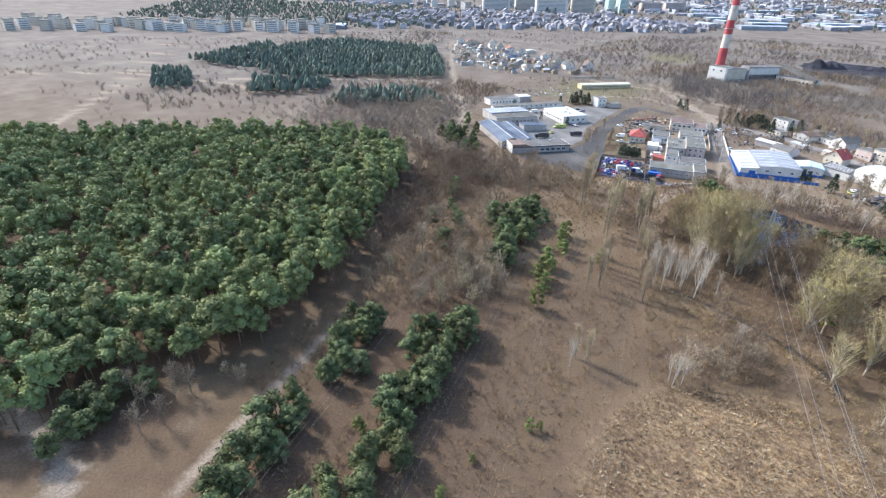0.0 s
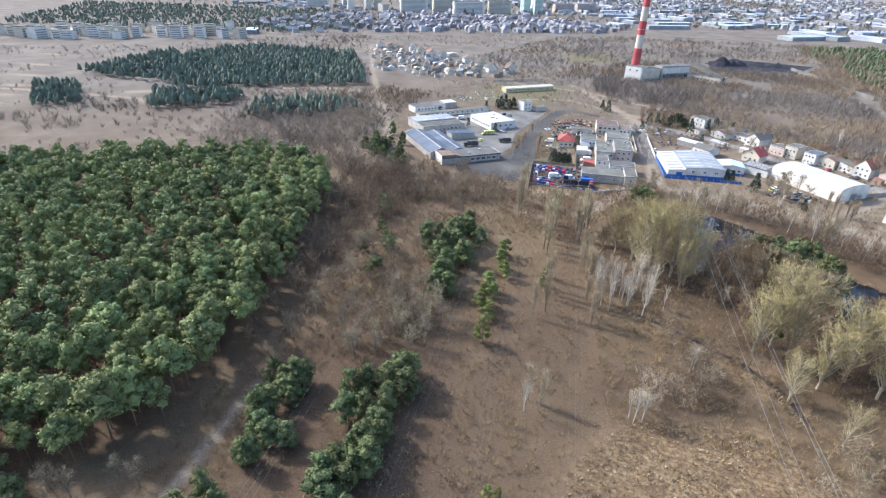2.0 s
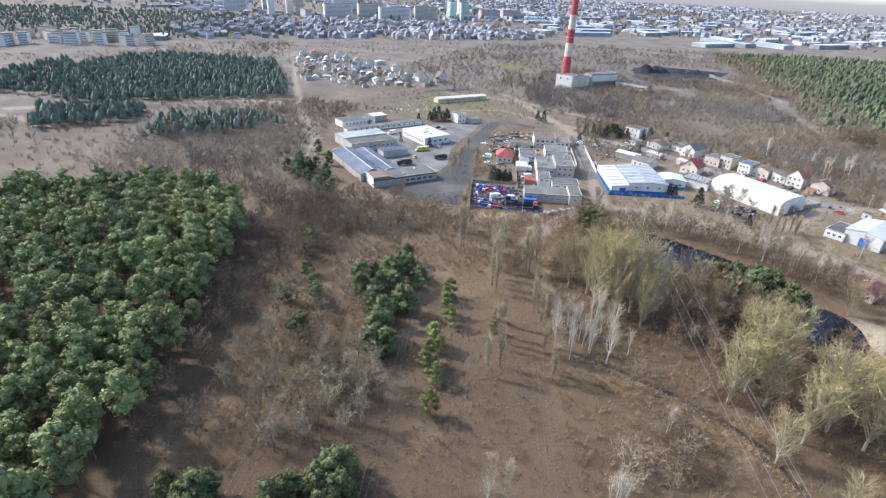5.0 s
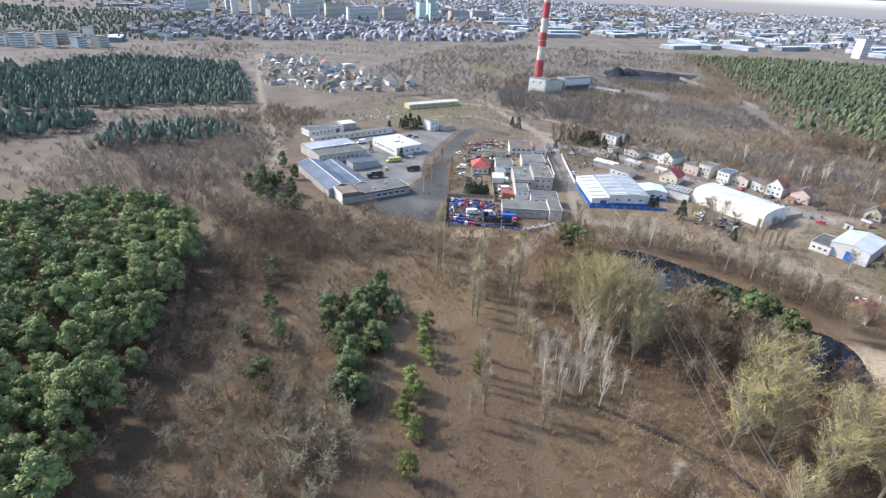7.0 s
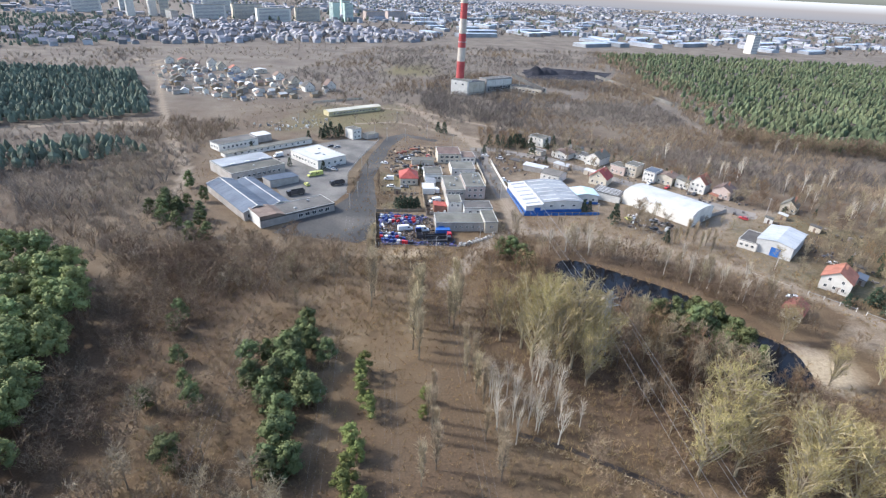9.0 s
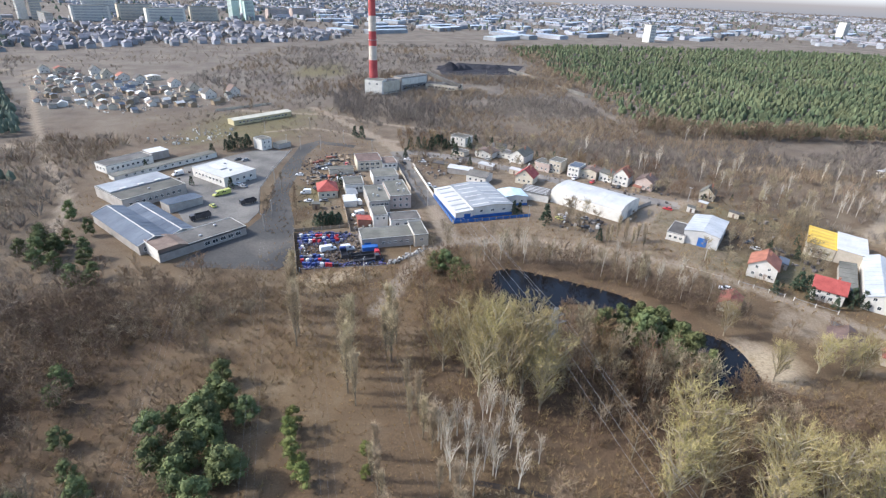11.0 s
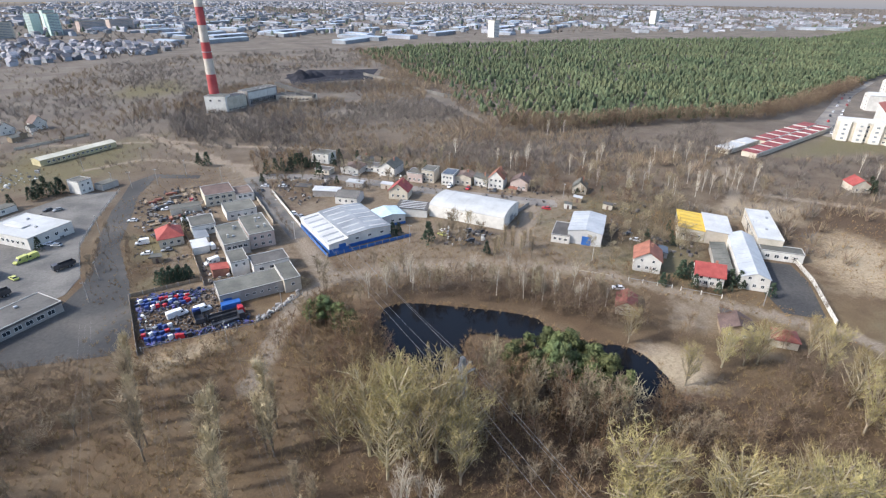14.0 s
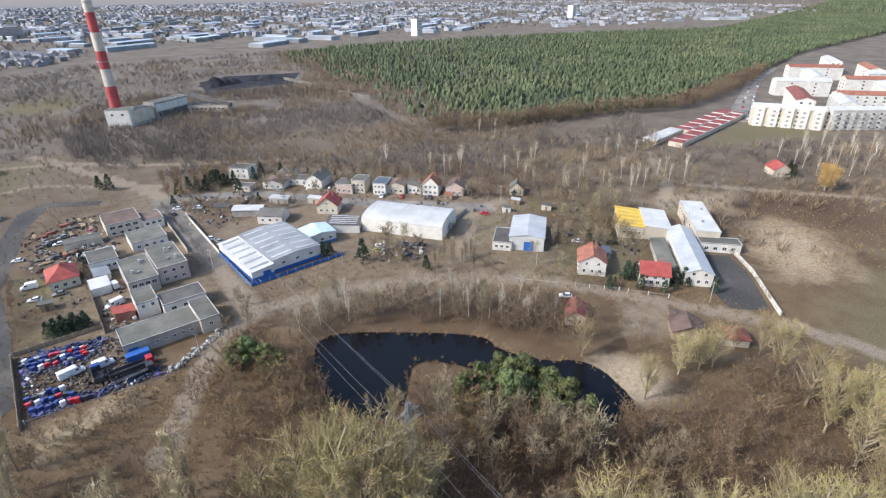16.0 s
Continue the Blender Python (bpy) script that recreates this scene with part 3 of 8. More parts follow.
def leaf_shell(rng, c, r, count, size, flat=0.8):
    """Small ragged leaves standing over a rounded lobe, most of them on its upper side."""
    d = rng.normal(0, 1, (count, 3)) + np.array([0, 0, 0.45])
    d /= np.linalg.norm(d, axis=1)[:, None]
    p = np.asarray(c) + d * r * rng.uniform(0.82, 1.12, (count, 1)) * [1, 1, flat]
    face = d + rng.normal(0, 0.42, (count, 3))
    u = np.cross(face, rng.normal(0, 1, (count, 3)))
    u /= np.linalg.norm(u, axis=1)[:, None] + 1e-9
    w = np.cross(face, u)
    w /= np.linalg.norm(w, axis=1)[:, None] + 1e-9
    k = size * rng.uniform(0.6, 1.35, (count, 1))
    v = np.stack([p - u * k * 0.55 - w * k * 0.4, p + u * k * 0.55 - w * k * 0.4, p + w * k * 0.95 + d * k * 0.3], 1).reshape(-1, 3)
    return v, np.arange(count * 3).reshape(-1, 3)


def pine_crown(rng, lobes=9, leaves=44, slim=0.27, low=0.45, leaf=0.2):
    """A pine's crown one unit high over its foot: overlapping lobes in a dome, each with a dark heart and a shell of needle tufts."""
    vs, fs, base = [], [], 0
    lean = rng.normal(0, 0.05, 2) * slim
    for k in range(lobes):
        t = ((k + rng.uniform(0.1, 0.9)) / lobes) ** 0.85
        h = low + (0.9 - low) * t
        a = k * 2.4 + rng.normal(0, 0.5)
        reach = slim * math.sqrt(max(0.0, 1.0 - t ** 2.2)) * (0.7 + 0.3 * min(1.0, 4 * t))
        r = reach * rng.uniform(0.45, 0.75)
        size = slim * rng.uniform(0.36, 0.52) * (1.05 - 0.3 * t)
        c = np.array([r * math.cos(a) + lean[0], r * math.sin(a) + lean[1], h + rng.normal(0, 0.015)])
        for v, f in (puff(rng, c, size * 0.8, False), leaf_shell(rng, c, size, leaves, slim * leaf)):
            vs.append(v)
            fs.append(f + base)
            base += len(v)
    return np.concatenate(vs), np.concatenate(fs)


def spruce_crown(rng, tufts=110, blades=7, slim=0.2):
    centres, outs = [], []
    for _ in range(tufts):
        h = rng.uniform(0.05, 0.97) ** 0.9
        a = rng.uniform(0, 6.283)
        r = slim * (1.03 - h) * rng.uniform(0.5, 1.0)
        centres.append((r * math.cos(a), r * math.sin(a), h))
        o = np.array([math.cos(a), math.sin(a), 0.1])
        outs.append(o)
    return spikes(np.array(centres), np.array(outs), blades, 0.07, 0.02, rng, droop=0.1)


def grow(rng, limbs, rise, spread, twigs, twig_len, twig_width, low=0.25, trunk_r=0.014, wild=0.55, forks=0):
    """A bare tree one unit high: (trunk and limbs as a bmesh, twigs as verts and faces)."""
    own = bmesh.new()
    lean = rng.normal(0, 0.03, 2)
    top = Vector((lean[0], lean[1], 0.92))
    pts = [Vector((0, 0, -0.01)), Vector((lean[0] * 0.2, lean[1] * 0.2, 0.35)), Vector((lean[0] * 0.7, lean[1] * 0.7, 0.68)), top]
    tube(pts, [trunk_r, trunk_r * 0.75, trunk_r * 0.45, trunk_r * 0.12], 5, own)
    v, f = [], []

    def twig(p, d, size):
        side = np.cross(d, rng.normal(0, 1, 3))
        side = side / (np.linalg.norm(side) + 1e-6) * twig_width * rng.uniform(0.7, 1.3)
        k = len(v)
        v.extend([p - side, p + side, p + d * size])
        f.append((k, k + 1, k + 2))

    for i in range(limbs):
        h = low + (0.86 - low) * (i + rng.uniform(0, 1)) / limbs
        a = i * 2.4 + rng.normal(0, 0.4)
        size = spread * (1.1 - 0.75 * abs(h - 0.45)) * rng.uniform(0.7, 1.15)
        start = np.array([lean[0] * h, lean[1] * h, h])
        d = np.array([math.cos(a), math.sin(a), rise * rng.uniform(0.7, 1.3)])
        d = d / np.linalg.norm(d)
        mid = start + d * size * 0.5 + np.array([0, 0, 0.02])
        end = start + d * size + np.array([0, 0, 0.07 * rise])
        end[2] = min(end[2], 0.98)
        tube([start, mid, end], [trunk_r * 0.42, trunk_r * 0.26, trunk_r * 0.08], 3, own)
        runs = [(start, mid, end)]
        for _ in range(forks):
            s = rng.uniform(0.25, 0.85)
            p = start + (end - start) * s
            e = d * 0.75 + rng.normal(0, 0.5, 3) + np.array([0, 0, 0.4])
            q = p + e / np.linalg.norm(e) * size * rng.uniform(0.35, 0.6)
            q[2] = min(q[2], 1.0)
            tube([p, q], [trunk_r * 0.2, trunk_r * 0.05], 3, own)
            runs.append((p, (p + q) / 2, q))
        for _ in range(twigs // limbs):
            s = rng.uniform(0.15, 1.0)
            start2, mid2, end2 = runs[int(rng.integers(len(runs)))]
            p = start2 + (mid2 - start2) * min(1, 2 * s) + (end2 - mid2) * max(0, 2 * s - 1)
            e = d * 0.7 + rng.normal(0, wild, 3) + np.array([0, 0, 0.35 * rise])
            e = e / np.linalg.norm(e)
            size2 = twig_len * rng.uniform(0.5, 1.3)
            twig(p, e, size2)
            for _ in range(2):
                e2 = e + rng.normal(0, 0.5, 3)
                twig(p + e * size2 * rng.uniform(0.2, 0.8), e2 / np.linalg.norm(e2), size2 * 0.7)
    return own, np.array(v), np.array(f)


def tree_kind(name, trunk_mesh, crown_mesh, label, category="tree", group=""):
    """A tree to copy: one unit high at the origin."""
    ob = thing(name, label, category, 0, 0, group=group)
    part("trunk", trunk_mesh, None, ob)
    part("crown", crown_mesh, None, ob)
    return ob


def bare_kind(name, label, bark, twigs_mat, variants, group, **how):
    made = []
    for _ in range(variants):
        own, v, f = grow(rng, **how)
        made.append(tree_kind(name, mesh_of("trunk", own, M[bark]), raw_mesh("crown", v, f, M[twigs_mat]), label, "tree", group))
    return made


def pine_kind(name, label, material, variants, group, spruce=False, slim=0.2, **how):
    made = []
    for _ in range(variants):
        own = tube([(0, 0, -0.01), (0.005, 0, 0.5), (0, 0.004, 0.9)], [0.012, 0.009, 0.003], 5)
        v, f = spruce_crown(rng, slim=slim, **how) if spruce else pine_crown(rng, slim=slim, **how)
        made.append(tree_kind(name, mesh_of("trunk", own, M["bark"]), raw_mesh("crown", v, f, M[material]), label, "tree", group))
    return made


KINDS = {
    "pine": pine_kind("pine_tree", "tall green Scots pine in the dense pine wood", "pine", 5, "pines of the near wood", slim=0.25, low=0.42, lobes=11, leaves=82, leaf=0.115),
    "row_pine": pine_kind("bushy_pine", "bushy dark green pine in a planted row", "pine_row", 3, "pines in planted rows", slim=0.34, low=0.14, lobes=13, leaves=72, leaf=0.1),
    "spit_pine": pine_kind("pine_tree", "dark green pine on the wooded spit in the pond", "pine_row", 2, "pines on the spit", slim=0.18, low=0.4, lobes=11, leaves=80, leaf=0.13),
    "light_pine": pine_kind("bushy_pine", "bright yellow-green young pine in the grass", "pine_light", 2, "young pines", slim=0.25, low=0.12, lobes=12, leaves=66, leaf=0.12),
    "spruce": pine_kind("spruce_tree", "dark green spruce standing beside the buildings", "spruce", 2, "spruces", spruce=True, slim=0.2),
    "birch": bare_kind("birch_tree", "bare white-barked birch in the winter grass", "birch", "twig_pale", 3, "birches", limbs=14, rise=2.4, spread=0.3, twigs=126, twig_len=0.12, twig_width=0.0022, low=0.25, trunk_r=0.014, forks=2),
    "poplar": bare_kind("poplar_tree", "bare slim columnar poplar with upright branches", "bark_grey", "twig_tan", 3, "poplars", limbs=22, rise=3.8, spread=0.25, twigs=300, twig_len=0.14, twig_width=0.0038, low=0.1, trunk_r=0.012),
    "willow": bare_kind("willow_tree", "large bare willow with olive-yellow twigs by the pond", "bark_pale", "twig_olive", 4, "willows", limbs=30, rise=1.2, spread=0.5, twigs=1100, twig_len=0.095, twig_width=0.0026, low=0.08, trunk_r=0.026, wild=0.75, forks=4),
    "alder": bare_kind("alder_tree", "bare grey-brown tree with thin twigs", "bark_grey", "twig_grey", 4, "bare trees", limbs=13, rise=1.4, spread=0.36, twigs=185, twig_len=0.155, twig_width=0.0055, low=0.2, trunk_r=0.015, forks=1),
    "brown": bare_kind("shrub_tree", "bare purple-brown bushy tree in the scrub", "bark_grey", "twig_brown", 4, "bare trees", limbs=13, rise=1.2, spread=0.42, twigs=185, twig_len=0.16, twig_width=0.005, low=0.08, trunk_r=0.013),
}
USED = {}


def plant(kind, x, y, tall, wide=1.0):
    """One tree of a kind; the first ones use the shapes themselves."""
    some = KINDS[kind]
    k = USED.get(kind, 0)
    USED[kind] = k + 1
    m = pose(x, y, 0, 0, 0, float(rng.uniform(0, 360))) @ Matrix.Diagonal((tall * wide, tall * wide, tall, 1))
    if k < len(some):
        some[k].matrix_basis = m
        return some[k]
    src = some[k % len(some)]
    made = copy_thing(src, Matrix())
    made.matrix_basis = m
    return made


def by_place(x, y):
    """The tree that stands nearest to a place."""
    return min((o for o in scene.objects if o.get("category") == "tree" and not o.parent), key=lambda o: math.hypot(o.matrix_basis[0][3] - x, o.matrix_basis[1][3] - y))


def plant_all(kind, places, lo, hi, wide=(0.85, 1.2)):
    for x, y in places:
        plant(kind, float(x), float(y), float(rng.uniform(lo, hi)), float(rng.uniform(*wide)))


def bush_template(rng, blades, width, spread):
    v, f = [], []
    for _ in range(blades):
        a, r = rng.uniform(0, 6.283), rng.uniform(0, 0.2)
        p = np.array([r * math.cos(a), r * math.sin(a), rng.uniform(0, 0.35)])
        d = np.array([math.cos(a) * spread * rng.uniform(0.2, 1), math.sin(a) * spread * rng.uniform(0.2, 1), rng.uniform(0.35, 0.75)])
        side = np.cross(d, rng.normal(0, 1, 3))
        side = side / np.linalg.norm(side) * width
        k = len(v)
        v += [p - side, p + side, p + d]
        f.append((k, k + 1, k + 2))
    return np.array(v), np.array(f)


def cone_template(rng, sides=4, r=0.26):
    """A far pine: two uneven stacked cones, joined."""
    v = [(0, 0, 1.0)]
    for h, w in ((0.74, 0.72), (0.34, 1.0)):
        for k in range(sides):
            a = 2 * math.pi * k / sides + h * 3
            q = r * w * rng.uniform(0.7, 1.25)
            v.append((q * math.cos(a), q * math.sin(a), h + rng.uniform(-0.06, 0.06)))
    f = []
    for k in range(sides):
        n = (k + 1) % sides
        f.append((0, 1 + k, 1 + n))
        f += [(1 + k, 1 + sides + k, 1 + sides + n), (1 + k, 1 + sides + n, 1 + n)]
    return np.array(v, float), np.array(f)


BUSHES = [bush_template(rng, 17, 0.019, 0.55) for _ in range(6)]
FAR_BUSHES = [bush_template(rng, 22, 0.02, 0.5) for _ in range(6)]
THICKETS = [grow(rng, limbs=12, rise=1.3, spread=0.44, twigs=84, twig_len=0.21, twig_width=0.0082, low=0.04)[1:] for _ in range(6)]
LIGHT_THICKETS = [grow(rng, limbs=9, rise=1.4, spread=0.42, twigs=45, twig_len=0.24, twig_width=0.0105, low=0.06)[1:] for _ in range(6)]
TOWN_BUSHES = [bush_template(rng, 7, 0.09, 0.6) for _ in range(6)]
TUFTS = [bush_template(rng, 7, 0.09, 0.7) for _ in range(5)]
CONES = [cone_template(rng) for _ in range(6)]


# ---- woods ----
def spots(*pairs):
    return [tuple(p) for p in pairs]


near_wood = [(-100, -12), (-87, 17), (-72, 27), (-68, 55), (-72, 92), (-82, 128), (-86, 160), (-99, 186), (-112, 190), (-118, 150), (-112, 100), (-110, 50), (-125, 10), (-125, -25)]
pts = scatter(near_wood, 5.6, rng)
pts = pts[np.argsort(pts[:, 0] * -1)]
plant_all("pine", pts[:198], 10.5, 18.5, (0.85, 1.25))
rest = scatter(FOREST, 5.7, rng, keep=0.97)
rest = rest[~inside(rest[:, 0], rest[:, 1], near_wood)]
rest = np.concatenate([rest, pts[198:]])


def joined_pines(name, label, places, lo, hi, variants):
    """The rest of the wood in one mesh, of the same crowns."""
    temps = [pine_crown(rng, lobes=8, leaves=46, slim=0.25, low=0.5, leaf=0.15) for _ in range(variants)]
    return stuff(name, label, "forest", temps, places, rng.uniform(lo, hi, len(places)), M["wood_pine"], rng)


M["wood_pine"] = shade("wood_pine_needles", (0.135, 0.164, 0.072), (0.24, 0.255, 0.1), 0.06, 0.75, fine=1.5, rnd=0.3, island=True)
for key in ("pine", "pine_row", "pine_light", "wood_pine", "far_pine", "far_dark_pine"):
    M[key].node_tree.nodes["Principled BSDF"].inputs["Specular IOR Level"].default_value = 0.15
joined_pines("pine_wood", "dense green pine wood seen from above", rest, 10.5, 18.5, 10)

# planted rows of pines, grown into ragged clumps, with wires over the aisles between them
for clump, lo, hi, count in (
    (spots((-47, -12), (-46, -5), (-47, 1), (-47, 7), (-48, 13), (-47, 20), (-46, 29), (-44, 35), (-50, 41), (-47, 47), (-50, 53), (-46, 54)), 6.5, 10.5, 3),
    (spots((-30, -2), (-28, 5), (-25, 12), (-22, 16), (-24, 22), (-28, 27), (-27, 34), (-22, 36), (-22, 43), (-29, 46), (-33, 53), (-24, 53), (-21, 62), (-25, 58), (-26, 40), (-24, 30)), 6.5, 10.5, 3),
    (spots((-25, 102), (-21, 104), (-24, 109), (-24, 119), (-20, 122), (-32, 127), (-25, 128), (-24, 134), (-32, 138), (-27, 141), (-19, 141), (-23, 146)), 8, 12, 2),
    (spots((-22, 148), (-23, 154), (-45, 109), (-49, 128), (-47, 125), (-53, 143), (-58, 125), (-60, 156), (-61, 161)), 6, 9.5, 1),
):
    for x, y in clump:
        for _ in range(count):
            plant("row_pine", x + rng.normal(0, 1.7), y + rng.normal(0, 1.9), rng.uniform(lo, hi), rng.uniform(0.85, 1.25))
for x, y in spots((-7, 134), (-8, 130), (-6, 123), (-5, 117), (-8, 107), (-7, 104), (-8, 99), (-9, 96), (-6, 92), (-6, 81)):
    plant("light_pine", x + rng.normal(0, 0.8), y, rng.uniform(6.5, 9), rng.uniform(1.1, 1.5))
for x, y, h in spots((8, 116, 5), (9, 122, 5), (2, 33, 4), (4, 34, 3), (-7, 20, 3), (-10, 10, 4), (-89, 6, 9), (-84, 10, 8), (-93, -2, 8), (-90, 1, 8.5), (-86, 0, 8), (-85, -4, 7.5), (-89, -6, 8), (-87, -11, 7), (-32, 18, 6)):
    plant("light_pine" if h < 7 else "row_pine", x, y, h, 1.2)
for x, y in spots((-31, 93), (-28, 99), (-31, 84), (-22, 91), (-37, 96), (-27, 87), (-19, 85), (-29, 78), (-22, 76), (-34, 88)):
    plant("alder", x, y, rng.uniform(7, 10), rng.uniform(1.0, 1.3))
# pines on the spit by the pond
for x, y in scatter([(77, 143), (86, 149), (95, 143), (99, 130), (96, 122), (88, 132)], 3.6, rng, keep=0.92):
    plant("spit_pine", float(x), float(y), rng.uniform(14.5, 18.5), rng.uniform(0.95, 1.25))
for x, y in scatter([(66, 138), (71, 149), (80, 152), (82, 140), (90, 130), (98, 122), (97, 114), (80, 122)], 3.9, rng, keep=0.9):
    plant("brown" if rng.random() < 0.3 else "alder", float(x), float(y), rng.uniform(10.5, 15.5), rng.uniform(0.75, 0.95))
for x, y, h in spots((47, 196, 11), (50, 192, 10), (44, 199, 9), (52, 188, 9)):
    plant("row_pine", x, y, h, 1.1)

# poplar rows in the grass
for x0, y0, x1, y1, n, lo, hi in ((8, 96, 10, 124, 6, 8, 11), (9, 138, 9, 166, 6, 12, 16), (-5, 165, -5, 196, 6, 12, 16), (22, 118, 21, 140, 5, 9, 13), (21, 150, 22, 168, 4, 11, 14), (24, 96, 22, 112, 4, 8, 10), (10, 60, 6, 64, 2, 8, 9)):
    for k in range(n):
        s = (k + rng.uniform(0, 0.8)) / n
        plant("poplar", x0 + (x1 - x0) * s + rng.normal(0, 1.1), y0 + (y1 - y0) * s, rng.uniform(lo, hi) * 1.15, rng.uniform(0.9, 1.2))
# birches
for x, y, h in spots((7, 58, 9), (31, 62, 8), (32, 61, 9), (34, 62, 8), (33, 64, 7), (48, 83, 8), (49, 84, 7)):
    plant("birch", x, y, h, 1.1)
plant_all("birch", scatter([(24, 106), (24, 124), (40, 132), (48, 112), (36, 104)], 4.0, rng, keep=0.9), 7, 11, (0.9, 1.4))
plant_all("birch", scatter([(60, 205), (75, 214), (112, 195), (140, 168), (132, 156), (112, 172), (90, 196)], 6, rng, keep=0.8), 7, 11)
plant_all("alder", scatter([(58, 202), (72, 211), (108, 194), (138, 166), (128, 152), (108, 172), (86, 194)], 7, rng, keep=0.8), 6, 10)
# willows and big trees round the pond
for x, y, h in spots((38, 143, 22.5), (44, 138, 24), (50, 133, 26.5), (45, 130, 22), (54, 130, 21), (40, 134, 20), (33, 146, 18), (52, 126, 17.5), (47, 143, 22), (66, 156, 9), (72, 100, 24), (67, 96, 19), (75, 95, 20), (85, 89, 22.5), (92, 84, 21), (79, 84, 18), (100, 80, 20), (106, 86, 17), (110, 78, 17), (142, 90, 17), (148, 96, 17), (136, 82, 17), (154, 104, 16), (128, 76, 16), (143, 80, 17), (150, 86, 16), (121, 143, 12), (120, 123, 12), (135, 121, 12), (146, 117, 13), (141, 121, 12), (160, 111, 13), (70, 78, 13), (92, 74, 14), (76, 66, 11)):
    plant("willow", x + rng.normal(0, 0.5), y + rng.normal(0, 0.5), h * rng.uniform(0.97, 1.03), rng.uniform(0.66, 0.82))
ivy = by_place(72, 100)
v, f = pine_crown(rng, lobes=9, leaves=40, slim=0.13, low=0.16, leaf=0.22)
part("ivy", raw_mesh("ivy", v * [1, 1, 0.6], f, M["pine_light"]), None, ivy, "green ivy climbing the trunk")
plant_all("brown", scatter([(56, 150), (66, 152), (96, 122), (114, 116), (108, 106), (80, 120)], 6.5, rng, keep=0.8), 8, 12)
plant_all("birch", scatter([(205, 252), (225, 262), (268, 222), (246, 206)], 7.5, rng, jitter=0.7, keep=0.5), 8, 13)
plant_all("alder", scatter([(180, 288), (232, 262), (300, 200), (280, 188), (215, 240)], 11, rng, keep=0.7), 6, 10)
plant_all("alder", scatter([(110, 372), (150, 345), (190, 292), (176, 284), (140, 328), (108, 360)], 10, rng, keep=0.7), 6, 10)
plant_all("birch", scatter([(334, 159), (351, 134), (420, 150), (430, 190), (370, 196)], 8, rng, jitter=0.7, keep=0.4), 8, 13)
plant_all("birch", scatter([(246, 206), (276, 196), (303, 180), (330, 205), (270, 230)], 8.5, rng, jitter=0.7, keep=0.35), 8, 13)
# bare trees of the scrub
for kind, poly, gap, keep, lo, hi in (
    ("brown", [(-66, 60), (-64, 110), (-70, 110), (-70, 92)], 6.5, 0.85, 6, 10),
    ("brown", [(-44, 80), (-46, 120), (-30, 120), (-28, 100), (-34, 70)], 6.5, 0.8, 5, 9),
    ("alder", [(-60, 70), (-58, 130), (-32, 95), (-36, 66)], 7, 0.6, 6, 10),
    ("alder", [(-40, 62), (-40, 90), (-26, 96), (-20, 74)], 5.5, 0.8, 6, 9),
    ("alder", [(-88, 8), (-78, 18), (-66, 24), (-60, 10), (-78, -4)], 5, 0.6, 5, 8),
    ("alder", [(-48, 180), (-30, 190), (-8, 200), (-10, 180), (-30, 165)], 7, 0.6, 6, 10),
    ("brown", [(58, 100), (60, 136), (84, 120), (110, 100), (110, 84), (80, 84)], 5.6, 0.85, 6, 10),
    ("alder", [(60, 110), (62, 140), (92, 122), (112, 106), (100, 96)], 7, 0.7, 6, 9),
    ("brown", [(28, 150), (30, 200), (46, 206), (60, 190), (56, 160), (50, 150)], 6, 0.85, 6, 11),
):
    plant_all(kind, scatter(poly, gap, rng, keep=keep), lo, hi)
thickets = np.concatenate([scatter(p, g, rng, keep=k) for p, g, k in (
    ([(-68, 50), (-64, 120), (-52, 170), (-60, 205), (-96, 205), (-86, 160), (-82, 128), (-71, 92)], 3.6, 0.8),
    ([(-62, 64), (-58, 120), (-46, 150), (-30, 150), (-28, 98), (-40, 70)], 5.0, 0.6),
    ([(-70, 208), (-20, 208), (-14, 188), (-60, 172), (-84, 190)], 3.8, 0.85),
    ([(104, 116), (120, 116), (132, 108), (150, 112), (166, 92), (172, 60), (140, 60), (100, 80)], 4.4, 0.7),
    ([(110, 170), (140, 162), (136, 142), (126, 146), (112, 158)], 4.2, 0.7),
    ([(-44, 160), (-40, 176), (-26, 172), (-28, 158)], 4.5, 0.7),
    ([(40, 74), (44, 104), (60, 100), (70, 70), (56, 66)], 4.4, 0.5),
    ([(58, 199), (70, 209), (104, 194), (134, 164), (122, 148), (109, 168), (88, 190), (70, 198)], 3.8, 0.8),
    ([(124, 148), (132, 150), (150, 124), (140, 118), (126, 140)], 4.6, 0.5),
)])
M["thicket"] = shade("bare_thicket_twigs", (0.128, 0.088, 0.06), (0.225, 0.165, 0.108), 0.05, fine=1.2, rnd=0.3, island=True)
stuff("thicket", "bare brown thicket along the pine wood", "thicket", THICKETS, thickets, rng.uniform(4.0, 8.5, len(thickets)), M["thicket"], rng)

